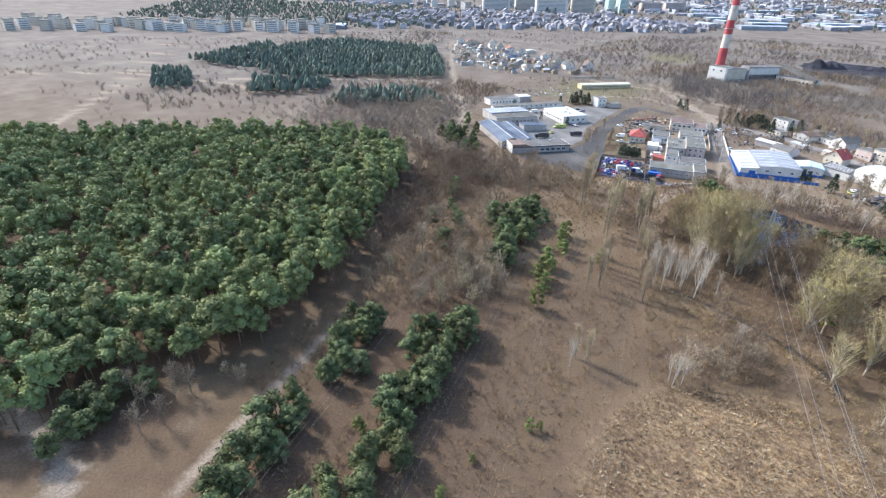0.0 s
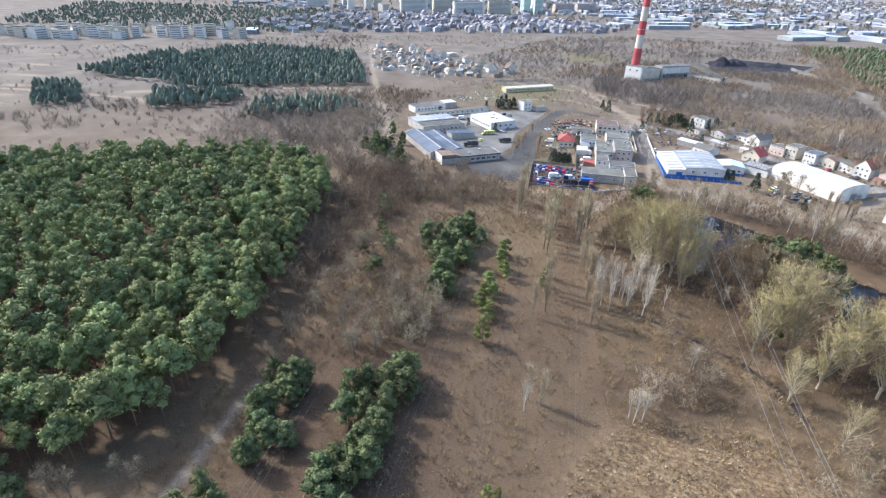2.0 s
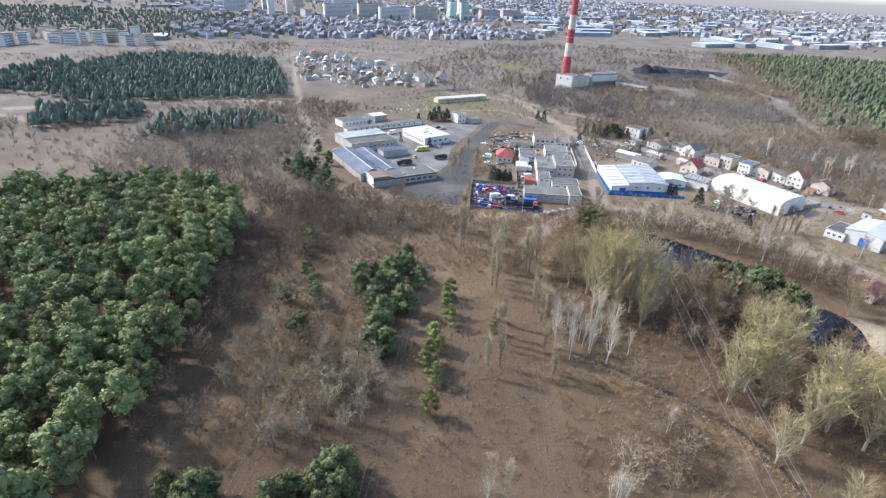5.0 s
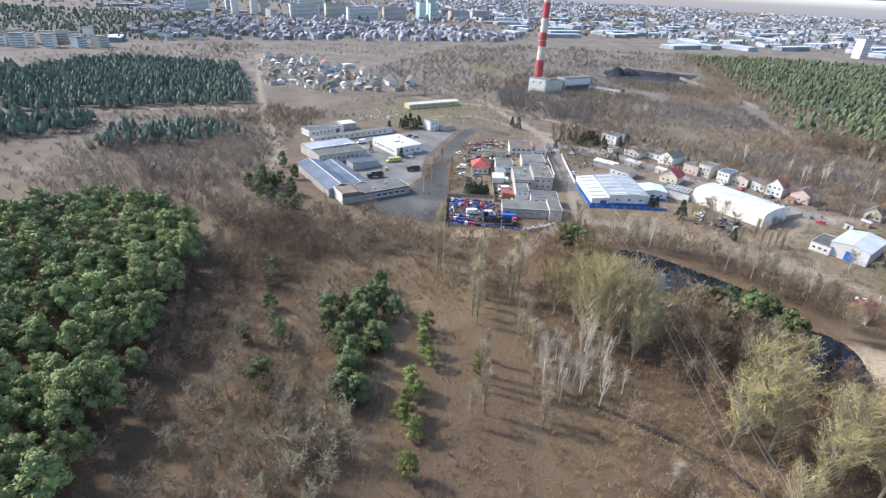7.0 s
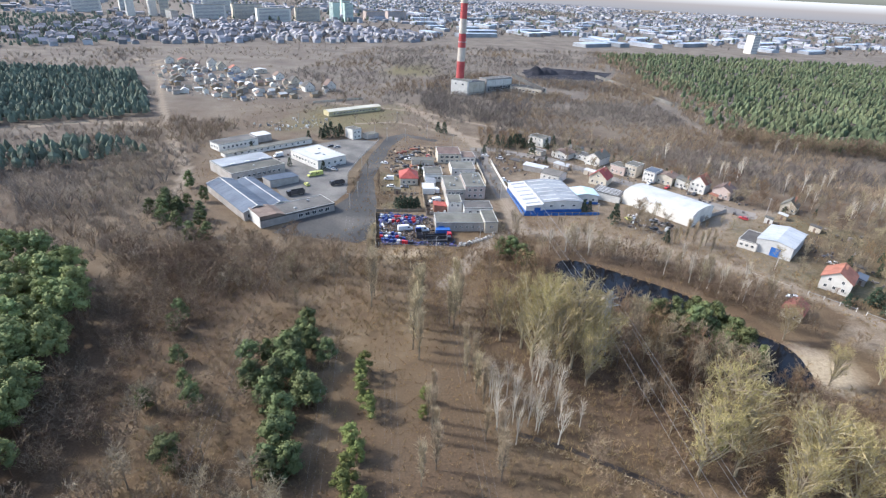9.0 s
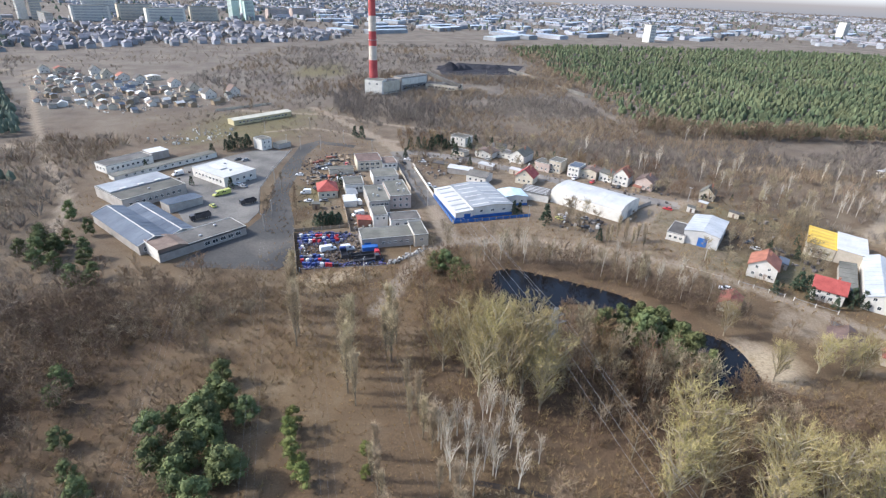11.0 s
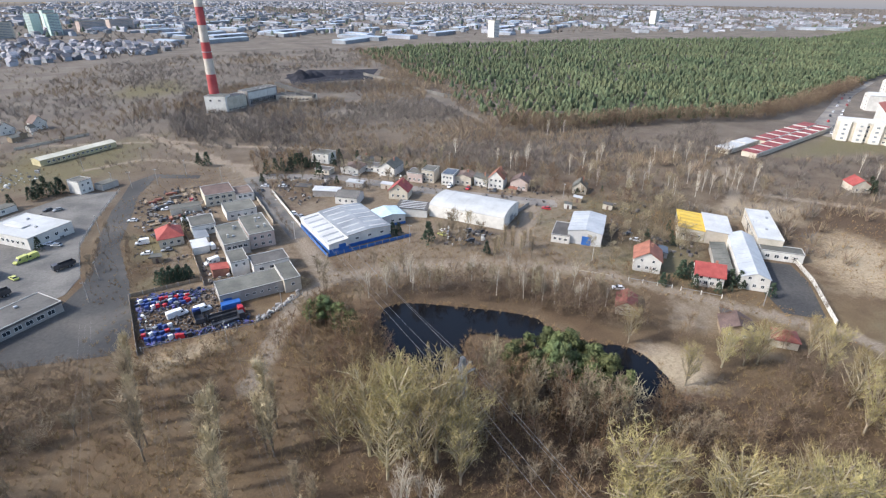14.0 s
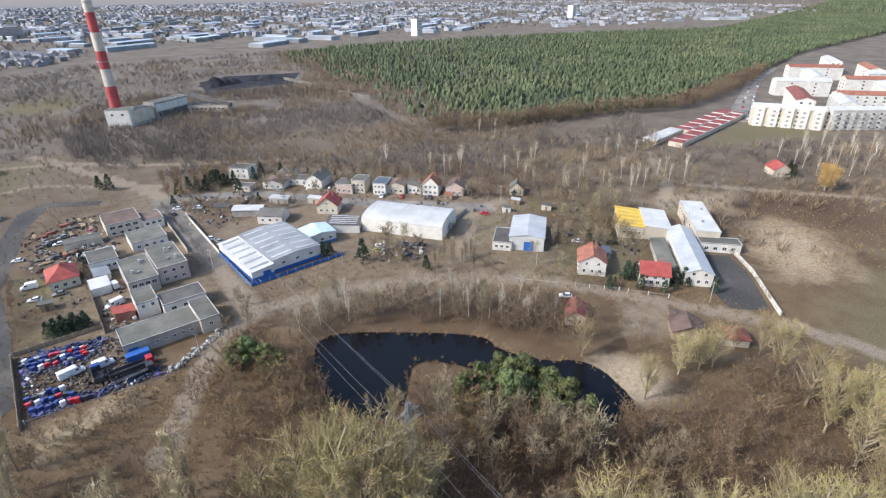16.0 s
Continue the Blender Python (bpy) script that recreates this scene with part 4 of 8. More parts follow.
# low scrub, tall grass and far woods
M["far_tan"] = shade("far_tan_bushes", (0.17, 0.122, 0.082), (0.27, 0.205, 0.14), 0.02, fine=0.3, rnd=0.35, island=True)
near_scrub = np.concatenate([scatter(p, g, rng, keep=k) for p, g, k in (
    ([(-66, 20), (-66, 100), (-80, 190), (-20, 210), (30, 205), (24, 150), (-12, 150), (-14, 90), (-36, 64), (-48, 60), (-50, 20)], 1.6, 0.66),
    ([(26, 60), (22, 130), (30, 200), (56, 200), (60, 160), (100, 120), (150, 120), (170, 60), (90, 50)], 1.45, 0.7),
    ([(-52, -14), (-52, 60), (-14, 92), (20, 100), (10, 40), (-4, -14)], 1.9, 0.42),
    ([(62, 200), (70, 212), (110, 198), (140, 165), (130, 150), (108, 170), (86, 195)], 2.6, 0.55),
)])
near_scrub = near_scrub[~inside(near_scrub[:, 0], near_scrub[:, 1], POND)]
stuff("scrub", "low bare brown scrub over the rough ground", "scrub", BUSHES, near_scrub, rng.uniform(0.6, 3.0, len(near_scrub)), M["scrub"], rng)
tuft_places = np.concatenate([scatter(STRAW, 0.78, rng, keep=0.8), scatter([(-48, -20), (-14, 90), (-10, 200), (30, 200), (24, 60), (14, -20)], 1.3, rng, keep=0.65), scatter([(214, 136), (245, 162), (290, 148), (278, 116), (232, 114)], 1.6, rng, keep=0.5)])
stuff("dry_grass", "tangled dry straw-coloured grass tufts", "grass", TUFTS, tuft_places, rng.uniform(0.25, 0.95, len(tuft_places)), M["tuft"], rng)

straw_clumps = np.concatenate([scatter(STRAW, 1.05, rng, jitter=0.7, keep=0.75), scatter([(-6, 197), (-4, 207), (22, 208), (26, 200), (8, 196)], 1.0, rng, keep=0.8)])
patch = np.array([noise.noise((x * 0.09, y * 0.09, 12.0)) for x, y in straw_clumps])
straw_clumps = straw_clumps[patch > -0.12]
stuff("straw_grass", "pale bleached straw clumps in the rough meadow", "grass", TUFTS, straw_clumps, rng.uniform(0.4, 1.2, len(straw_clumps)), M["bank_straw"], rng)
shore = []
for (x0, y0), (x1, y1) in zip(POND, POND[1:] + POND[:1]):
    for k in range(int(math.hypot(x1 - x0, y1 - y0) / 0.9) + 1):
        s = rng.uniform(0, 1)
        shore.append((x0 + (x1 - x0) * s + rng.normal(0, 0.9), y0 + (y1 - y0) * s + rng.normal(0, 0.9)))
stuff("reeds", "dry tan reeds and grass along the pond shore", "reeds", BUSHES, shore, rng.uniform(0.6, 2.0, len(shore)), M["tuft"], rng, z=-0.15)
belts = (
    ([(-95, 205), (-110, 230), (-100, 400), (-150, 420), (-200, 300), (-130, 205)], 4.2, 0.55),
    ([(-300, 210), (-140, 330), (-200, 380), (-420, 260)], 6, 0.3),
    ([(60, 385), (30, 480), (60, 640), (420, 700), (260, 520), (240, 365), (270, 345), (400, 310), (330, 245), (215, 262), (130, 360)], 4.0, 0.88),
    ([(230, 130), (215, 250), (330, 240), (420, 190), (480, 120), (360, 60), (300, 110), (280, 160)], 4.4, 0.5),
    ([(-40, 480), (-110, 620), (0, 940), (400, 960), (400, 700), (60, 620), (20, 480)], 6.6, 0.7),
    ([(-450, 420), (-420, 700), (-300, 820), (-250, 600), (-180, 480), (-170, 420)], 8, 0.5),
    ([(60, 300), (64, 345), (100, 370), (130, 330), (110, 300)], 6, 0.2),
)
far_scrub = np.concatenate([scatter(p, g, rng, keep=k) for p, g, k in belts])
lush = np.array([noise.noise((x * 0.014, y * 0.014, 3.0)) + 0.6 * noise.noise((x * 0.04, y * 0.04, 8.0)) for x, y in far_scrub])
open_yard = inside(far_scrub[:, 0], far_scrub[:, 1], [(160, 655), (175, 735), (224, 760), (310, 722), (275, 655), (262, 632), (172, 626)])
far_scrub, lush = far_scrub[(lush > -0.42) & ~open_yard], lush[(lush > -0.42) & ~open_yard]
tan = np.array([noise.noise((x * 0.009, y * 0.012, 21.0)) + rng.normal(0, 0.12) for x, y in far_scrub]) > 0.06
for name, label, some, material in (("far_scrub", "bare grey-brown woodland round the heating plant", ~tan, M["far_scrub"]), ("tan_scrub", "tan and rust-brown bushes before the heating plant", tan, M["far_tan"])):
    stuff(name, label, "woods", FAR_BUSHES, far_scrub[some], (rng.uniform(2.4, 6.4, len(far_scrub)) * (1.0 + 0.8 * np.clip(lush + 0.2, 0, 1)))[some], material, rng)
far_wood = [(292, 560), (270, 470), (250, 385), (281, 352), (360, 335), (450, 305), (700, 345), (950, 390), (1500, 420), (2300, 480), (2300, 900), (1327, 700), (950, 850), (706, 905), (480, 935), (345, 900)]
pts = scatter(far_wood, 5.0, rng, jitter=0.7, keep=0.97)
pts = pts[rng.random(len(pts)) < np.where(pts[:, 1] < 480, 1.0, np.where(pts[:, 1] < 700, 0.6, 0.42))]
edge = edge_distance(pts[:, 0], pts[:, 1], far_wood[:4] + [(300, 620), (345, 900)], False)
pts = pts[rng.random(len(pts)) < np.clip(0.25 + edge / 60, 0, 1)]
mixed = scatter([(345, 900), (292, 560), (262, 470), (244, 380), (262, 352), (362, 326), (372, 352), (300, 380), (318, 480), (350, 580), (420, 890)], 6.5, rng, keep=0.75)
stuff("mixed_wood", "bare brown trees mixed into the forest edge", "woods", FAR_BUSHES, mixed, rng.uniform(6, 10, len(mixed)), M["far_tan"], rng)
stuff("pine_forest", "wide green pine forest behind the settlement", "forest", CONES, pts, rng.uniform(5.0, 10.5, len(pts)), M["far_pine"], rng)
pts = scatter([(1500, 900), (2300, 900), (4300, 1400), (4300, 450), (2300, 480), (2300, 880)], 21, rng, jitter=0.7, keep=0.9)
stuff("far_pine_belt", "hazy pine woods reaching to the horizon", "forest", CONES, pts, rng.uniform(11, 17, len(pts)), M["far_pine"], rng)
left_woods = np.concatenate([scatter(p, 3.9, rng, jitter=0.7, keep=k) for p, k in (
    ([(-303, 345), (-164, 420), (-243, 592), (-386, 601), (-412, 490)], 0.85),
    ([(-434, 381), (-324, 366), (-400, 480), (-443, 532)], 0.55),
    ([(-275, 280), (-231, 315), (-241, 349), (-307, 328)], 0.8),
    ([(-201, 276), (-131, 321), (-154, 350), (-216, 325)], 0.7),
    ([(-354, 263), (-327, 277), (-382, 334), (-412, 318)], 0.8),
    ([(-900, 700), (-450, 760), (-330, 900), (-600, 1300), (-1200, 1200)], 0.12),
)])
stuff("far_pine_woods", "dark pine woods beyond the open field", "forest", CONES, left_woods, rng.uniform(4.5, 10.0, len(left_woods)), M["far_dark_pine"], rng)

# bushy heath and young bare woods beside the cart track
M["heath_twigs"] = shade("pale_heath_bushes", (0.2, 0.155, 0.115), (0.31, 0.25, 0.19), 0.02, fine=0.5, rnd=0.25, island=True)
heath_bushes = np.concatenate([scatter(p, g, rng, jitter=0.6, keep=k) for p, g, k in (
    ([(-92, 200), (-108, 240), (-112, 300), (-150, 330), (-215, 290), (-190, 215), (-125, 200)], 4.4, 0.75),
    ([(-80, 190), (-104, 196), (-100, 262), (-92, 262), (-88, 226), (-66, 212)], 4.0, 0.8),
)])
stuff("young_wood", "pale bare young trees beside the cart track", "woods", LIGHT_THICKETS, heath_bushes, rng.uniform(4.0, 7.5, len(heath_bushes)), M["heath_twigs"], rng)
low_heath = np.concatenate([scatter(p, g, rng, jitter=0.6, keep=k) for p, g, k in (
    ([(-112, 300), (-108, 400), (-165, 418), (-300, 340), (-330, 250), (-215, 290), (-150, 330)], 4.2, 0.6),
    ([(-125, 200), (-215, 200), (-300, 150), (-330, 200), (-330, 250), (-215, 290)], 5.0, 0.5),
    ([(-330, 200), (-620, 260), (-700, 440), (-440, 640), (-330, 720), (-250, 600), (-410, 480), (-330, 340)], 8.0, 0.5),
    ([(-250, 600), (-330, 720), (-560, 800), (-320, 860), (-60, 970), (-40, 700), (-140, 660)], 8.0, 0.55),
    ([(-100, 385), (-110, 470), (-60, 480), (40, 480), (60, 385)], 4.5, 0.4),
)])
patchy = np.array([noise.noise((x * 0.012, y * 0.02, 55.0)) for x, y in low_heath])
low_heath = low_heath[patchy > -0.15]
stuff("heath_scrub", "low grey-brown scrub over the open heath", "scrub", FAR_BUSHES, low_heath, rng.uniform(1.5, 5.0, len(low_heath)), M["heath_twigs"], rng)

# ---- buildings ----
CACHE = {}


def window_meshes(w, h):
    key = (round(w, 2), round(h, 2))
    if key not in CACHE:
        own = bmesh.new()
        t = 0.09
        for a in ((-w / 2, 0, -w / 2 + t, h), (w / 2 - t, 0, w / 2, h), (-w / 2 + t, 0, w / 2 - t, t), (-w / 2 + t, h - t, w / 2 - t, h), (-t / 3, t, t / 3, h - t)):
            box(a[0], -0.06, a[1], a[2], 0.05, a[3], own)
        CACHE[key] = mesh_of("window", own, M["frame"]), mesh_of("pane", box(-w / 2 + t, -0.015, t, w / 2 - t, 0.03, h - t), M["glass"])
    return CACHE[key]


SIDES = {"f": 0, "r": 90, "b": 180, "l": 270}


def side_pose(side, w, d, along, z):
    """The pose of something on a wall of a house w by d: along runs from the wall's middle to its right, seen from outside."""
    reach = d / 2 if side in "fb" else w / 2
    return pose(0, 0, 0, 0, 0, SIDES[side]) @ pose(along, -reach, z)


def add_windows(house, w, d, rows, off=0.0):
    """rows of (side, count, sill height, width, height[, middle, span])."""
    for side, count, z, ww, wh, *more in rows:
        span = (more[1] if len(more) > 1 else (w if side in "fb" else d) * 0.86)
        mid = more[0] if more else 0.0
        for k in range(count):
            along = mid + (k + 0.5) / count * span - span / 2
            fm, pm = window_meshes(ww, wh)
            win = part("window", fm, None, house, m=side_pose(side, w, d, along, z))
            part("pane", pm, None, win)


def add_doors(house, w, d, doors):
    """doors of (side, middle, width, height, material)."""
    for side, along, dw, dh, material in doors:
        own = box(-dw / 2, -0.07, 0, dw / 2, 0.05, dh)
        for k in range(1, 4):
            box(-dw / 2 + 0.08, -0.1, dh * k / 4 - 0.03, dw / 2 - 0.08, -0.07, dh * k / 4 + 0.03, own)
        part("door", own, M[material], house, m=side_pose(side, w, d, along, 0.02))


def building(name, label, category, x, y, w, d, h, yaw, wall, roof, style="flat", rise=1.5, windows=(), doors=(), chimneys=(), over=0.3, group="", plinth=None, parapet=0.2, ribs=0, skylights=0, ridge="y"):
    """A house: local x runs along its front, which faces local -y."""
    ob = thing(name, label, category, x, y, yaw, group=group)
    W, D = w / 2, d / 2
    rows = bmesh.new()
    if style == "flat":
        box(-W, -D, -0.2, W, D, h, rows)
        part("wall", rows, M[wall], ob)
        own = box(-W - over * 0.3, -D - over * 0.3, h, W + over * 0.3, D + over * 0.3, h + 0.16)
        top = part("roof", own, M[roof], ob)
        if parapet:
            e = bmesh.new()
            a, b2 = W + over * 0.3, D + over * 0.3
            box(-a, -b2, h + 0.16, a, -b2 + 0.2, h + 0.16 + parapet, e)
            box(-a, b2 - 0.2, h + 0.16, a, b2, h + 0.16 + parapet, e)
            box(-a, -b2 + 0.2, h + 0.16, -a + 0.2, b2 - 0.2, h + 0.16 + parapet, e)
            box(a - 0.2, -b2 + 0.2, h + 0.16, a, b2 - 0.2, h + 0.16 + parapet, e)
            part("parapet", e, M["edge"], top)
        for k in range(skylights):
            s = -D + d * (k + 0.7) / (skylights + 0.4)
            part("roof_vent", box(-0.5 + (k % 2) * W * 0.5, s - 0.5, h + 0.16, 0.5 + (k % 2) * W * 0.5, s + 0.5, h + 0.8, bevel=0.08), M["steel"], top)
    else:
        turn = pose(0, 0, 0, 0, 0, 0 if ridge == "y" else 90)
        if ridge == "x":
            W, D = D, W
        if style == "arch":
            prof = [(W * math.cos(math.pi * k / 12), h + rise * math.sin(math.pi * k / 12)) for k in range(13)]
        elif style == "mono":
            prof = [(W, h), (-W, h + rise)]
        else:
            prof = [(W, h), (0, h + rise), (-W, h)]
        if style == "hip":
            box(-W, -D, -0.2, W, D, h, rows)
        else:
            prism([(-W, -0.2), (W, -0.2)] + prof, -D, D, rows)
        part("wall", rows, M[wall], ob, m=turn)
        own = bmesh.new()
        if style == "hip":
            o, t = over, 0.14
            run = max(0.0, D - W)
            ring = [(-W - o, -D - o), (W + o, -D - o), (W + o, D + o), (-W - o, D + o)]
            for lift in (0, t):
                vs = [own.verts.new((a, b2, h + lift)) for a, b2 in ring]
                if lift:
                    r0, r1 = own.verts.new((0, -run - 0.01, h + rise + t)), own.verts.new((0, run + 0.01, h + rise + t))
                    for q in ((vs[0], vs[1], r0), (vs[1], vs[2], r1, r0), (vs[2], vs[3], r1), (vs[3], vs[0], r0, r1)):
                        own.faces.new(q)
                    for k in range(4):
                        own.faces.new((low[k], low[(k + 1) % 4], vs[(k + 1) % 4], vs[k]))
                else:
                    own.faces.new(vs[::-1])
                    low = vs
        else:
            slope = [(prof[0][0] + over, prof[0][1] - over * rise / max(W, 0.1) * (0.6 if style == "gable" else 0))] + prof[1:-1] + [(prof[-1][0] - over, prof[-1][1] - (over * rise / max(W, 0.1) * 0.6 if style == "gable" else 0))]
            up = [(a, b2 + 0.2) for a, b2 in slope]
            prism([(a, b2 + 0.012) for a, b2 in slope] + up[::-1], -D - over, D + over, own)
        top = part("roof", own, M[roof], ob, m=turn)
        for k in range(ribs):
            s = -D + 2 * D * (k + 0.5) / ribs
            own = bmesh.new()
            prism([(a, b2 + 0.2) for a, b2 in slope] + [(a, b2 + 0.27) for a, b2 in slope][::-1], s - 0.06, s + 0.06, own)
            part("roof_seam", own, M[roof], top)
        for k in range(skylights):
            for sgn in (-1, 1):
                s = -D + 2 * D * (k + 0.5) / skylights
                z0, z1 = h + rise * 0.75 + 0.2, h + rise * 0.3 + 0.2
                own = bmesh.new()
                q = [(sgn * W * 0.25, s - 0.7, z0 + 0.05), (sgn * W * 0.7, s - 0.7, z1 + 0.05), (sgn * W * 0.7, s + 0.7, z1 + 0.05), (sgn * W * 0.25, s + 0.7, z0 + 0.05)]
                bot = [own.verts.new((a, b2, c - 0.12)) for a, b2, c in q]
                tp = [own.verts.new(p) for p in q]
                own.faces.new(tp)
                own.faces.new(bot[::-1])
                for i in range(4):
                    own.faces.new((bot[i], bot[(i + 1) % 4], tp[(i + 1) % 4], tp[i]))
                bmesh.ops.recalc_face_normals(own, faces=own.faces)
                part("skylight", own, M["white_roof"], top)
        W, D = w / 2, d / 2
    if plinth:
        e = bmesh.new()
        o = 0.05
        for q in ((-W - o, -D - o, W + o, -D), (-W - o, D, W + o, D + o), (-W - o, -D, -W, D), (W, -D, W + o, D)):
            box(q[0], q[1], -0.1, q[2], q[3], plinth[1], e)
        part("plinth", e, M[plinth[0]], ob)
    for cx, cy, ch in chimneys:
        e = box(cx - 0.35, cy - 0.35, h, cx + 0.35, cy + 0.35, h + ch)
        box(cx - 0.42, cy - 0.42, h + ch, cx + 0.42, cy + 0.42, h + ch + 0.15, e)
        part("chimney", e, M["edge" if style == "flat" else "brick"], ob)
    add_windows(ob, w, d, windows)
    add_doors(ob, w, d, doors)
    return ob


def by_label(label):
    return next(o for o in scene.objects if o.get("label") == label)


# the row of workshops, square to the grass aisles
building("workshop", "long flat grey-roofed workshop above the truck yard", "workshop", 31.3, 228.0, 20.5, 10.5, 3.9, 0, "grey_wall", "felt", windows=[("f", 5, 1.6, 1.1, 0.9, 3, 12)], doors=[("f", -8, 2.6, 2.6, "blue_paint")])
building("workshop", "small flat-roofed workshop wing with pale walls", "workshop", 44.4, 227.6, 5.6, 13.5, 4.9, 0, "cream_wall", "felt", windows=[("f", 1, 2.5, 1.2, 1.0), ("r", 3, 2.5, 1.2, 1.0)])
building("workshop", "narrow white two-storey annexe with grey flat roof", "workshop", 31.5, 247.0, 6.2, 10.5, 5.4, 0, "white_wall", "felt", windows=[("f", 2, 3.6, 1.0, 1.2), ("r", 2, 3.6, 1.0, 1.0)])
building("workshop", "dark flat-roofed workshop with white window band", "workshop", 41.5, 241.5, 12.8, 8.6, 4.6, 0, "white_wall", "felt_dark", windows=[("f", 3, 2.2, 1.6, 1.3)])
building("workshop", "grey flat-roofed workshop with a band of windows", "workshop", 33.8, 269.0, 9.4, 21.0, 5.2, 0, "grey_wall", "felt", windows=[("f", 4, 2.9, 1.6, 1.4)], doors=[("f", -2, 2.4, 2.4, "brown_roof")], skylights=2, chimneys=[(1.5, 3.0, 1.6), (-2, -4, 1.3)])
building("workshop", "two-storey pinkish workshop with grey flat roof", "workshop", 43.9, 271.4, 9.8, 21.0, 6.2, 0, "pink_wall", "felt", windows=[("f", 3, 3.9, 1.3, 1.3), ("f", 3, 1.0, 1.3, 1.3), ("r", 5, 3.9, 1.3, 1.3)], skylights=2, chimneys=[(0.5, 2.0, 1.8), (2.5, -5, 1.4)])
building("workshop", "low white workshop with an upper storey set back", "workshop", 25.6, 291.0, 9.4, 12.0, 4.2, 0, "white_wall", "felt", windows=[("f", 4, 1.6, 1.3, 1.2)])
building("workshop", "low grey flat-roofed workshop between yard walls", "workshop", 43.0, 302.0, 13.0, 13.5, 3.8, 0, "white_wall", "felt", windows=[("f", 4, 1.4, 1.3, 1.2)])
building("house", "brown-roofed two-storey house with rows of windows", "house", 37.8, 325.0, 13.5, 15.0, 5.4, 0, "cream_wall", "brown_roof", windows=[("f", 4, 3.2, 2.0, 1.4), ("f", 4, 0.8, 1.5, 1.3)])
building("house", "lower brown-roofed wing with dark windows", "house", 48.8, 322.0, 8.2, 12.0, 4.0, 0, "white_wall", "brown_roof", windows=[("f", 3, 2.2, 1.5, 1.3)])
building("carport", "small white flat-roofed carport in the yard", "carport", 21.7, 271.0, 6.0, 8.6, 2.8, 0, "white_wall", "white_roof", parapet=0)
building("shed", "small red-roofed shed among stored trucks", "shed", 25.0, 246.5, 5.6, 5.0, 2.6, 0, "brick", "red_roof", style="mono", rise=0.8)
building("house", "house with a bright red hipped roof and pale walls", "house", 12.4, 285.5, 9.0, 11.5, 3.6, 0, "cream_wall", "red_roof", style="hip", rise=3.2, windows=[("f", 3, 1.0, 1.3, 1.3), ("r", 3, 1.0, 1.3, 1.3)], chimneys=[(1.0, 1.0, 3.8)], over=0.5)
building("shed", "long low grey shed in the littered yard", "shed", 22.0, 317.0, 13.0, 6.0, 2.8, 0, "cream_wall", "felt", parapet=0)

# halls by the dirt road
building("warehouse", "warehouse with grey seamed roof above a blue base", "warehouse", 82.0, 259.0, 19.5, 30.0, 5.2, 3, "white_wall", "hall_grey", style="gable", rise=0.8, ribs=14, skylights=0, plinth=("blue_paint", 1.5), windows=[("f", 3, 2.8, 1.6, 1.0)])
building("warehouse", "white-roofed lean-to of the blue-based warehouse", "warehouse", 68.0, 258.0, 8.2, 31.5, 4.6, 3, "white_wall", "white_roof", style="mono", rise=-0.8, ribs=8, plinth=("blue_paint", 1.5), doors=[("f", 1.5, 3.0, 3.0, "blue_paint")])
building("annexe", "annexe with a pale cyan metal roof", "annexe", 98.6, 259.8, 12.0, 10.5, 4.4, -4, "white_wall", "cyan_roof", style="gable", rise=1.0, ribs=5, plinth=("blue_paint", 1.2), windows=[("f", 3, 1.8, 1.4, 1.1)])
building("shed", "low shed with dark striped roof panels", "shed", 113.0, 263.0, 14.0, 10.0, 3.6, -38, "white_wall", "felt_dark", style="mono", rise=0.6, ribs=7)
building("house", "house with a steep red tiled roof", "house", 117.5, 285.5, 9.5, 9.0, 4.2, -42, "cream_wall", "red_roof", style="gable", rise=4.0, windows=[("f", 3, 1.2, 1.2, 1.3), ("f", 1, 4.6, 1.2, 1.2)], over=0.6, chimneys=[(1.5, 1.0, 4.4)])
building("storage_hall", "long cream storage hall with a rounded pale roof", "hall", 136.0, 247.0, 36.0, 20.0, 5.4, -56, "white_wall", "hall_pale", style="arch", rise=2.2, over=0.05, ridge="x", ribs=8, doors=[("r", 0, 4.0, 3.6, "steel")])
building("house", "white house with a grey pitched roof", "house", 93.0, 292.0, 11.0, 10.0, 3.6, -42, "white_wall", "felt_dark", style="gable", rise=1.6, windows=[("f", 3, 1.2, 1.3, 1.3)], ridge="x")
building("shed", "pale tin-roofed open shed", "shed", 86.5, 306.0, 13.0, 6.5, 2.6, -30, "grey_wall", "white_roof", style="mono", rise=0.7)

def roof_strips(ob, w, d, h, rise, count, material, reach=(0.08, 0.92), wide=0.5):
    """Light strips laid across a sloping roof, each a part of the roof's house."""
    for k in range(count):
        y = -d / 2 + d * (k + 0.5) / count
        own = bmesh.new()
        ends = []
        for s in reach:
            x = w / 2 - s * w
            ends.append((x, h + s * rise + 0.21))
        prism([ends[0], ends[1], (ends[1][0], ends[1][1] + 0.06), (ends[0][0], ends[0][1] + 0.06)], y - wide, y + wide, own)
        part("roof_strip", own, M[material], ob)


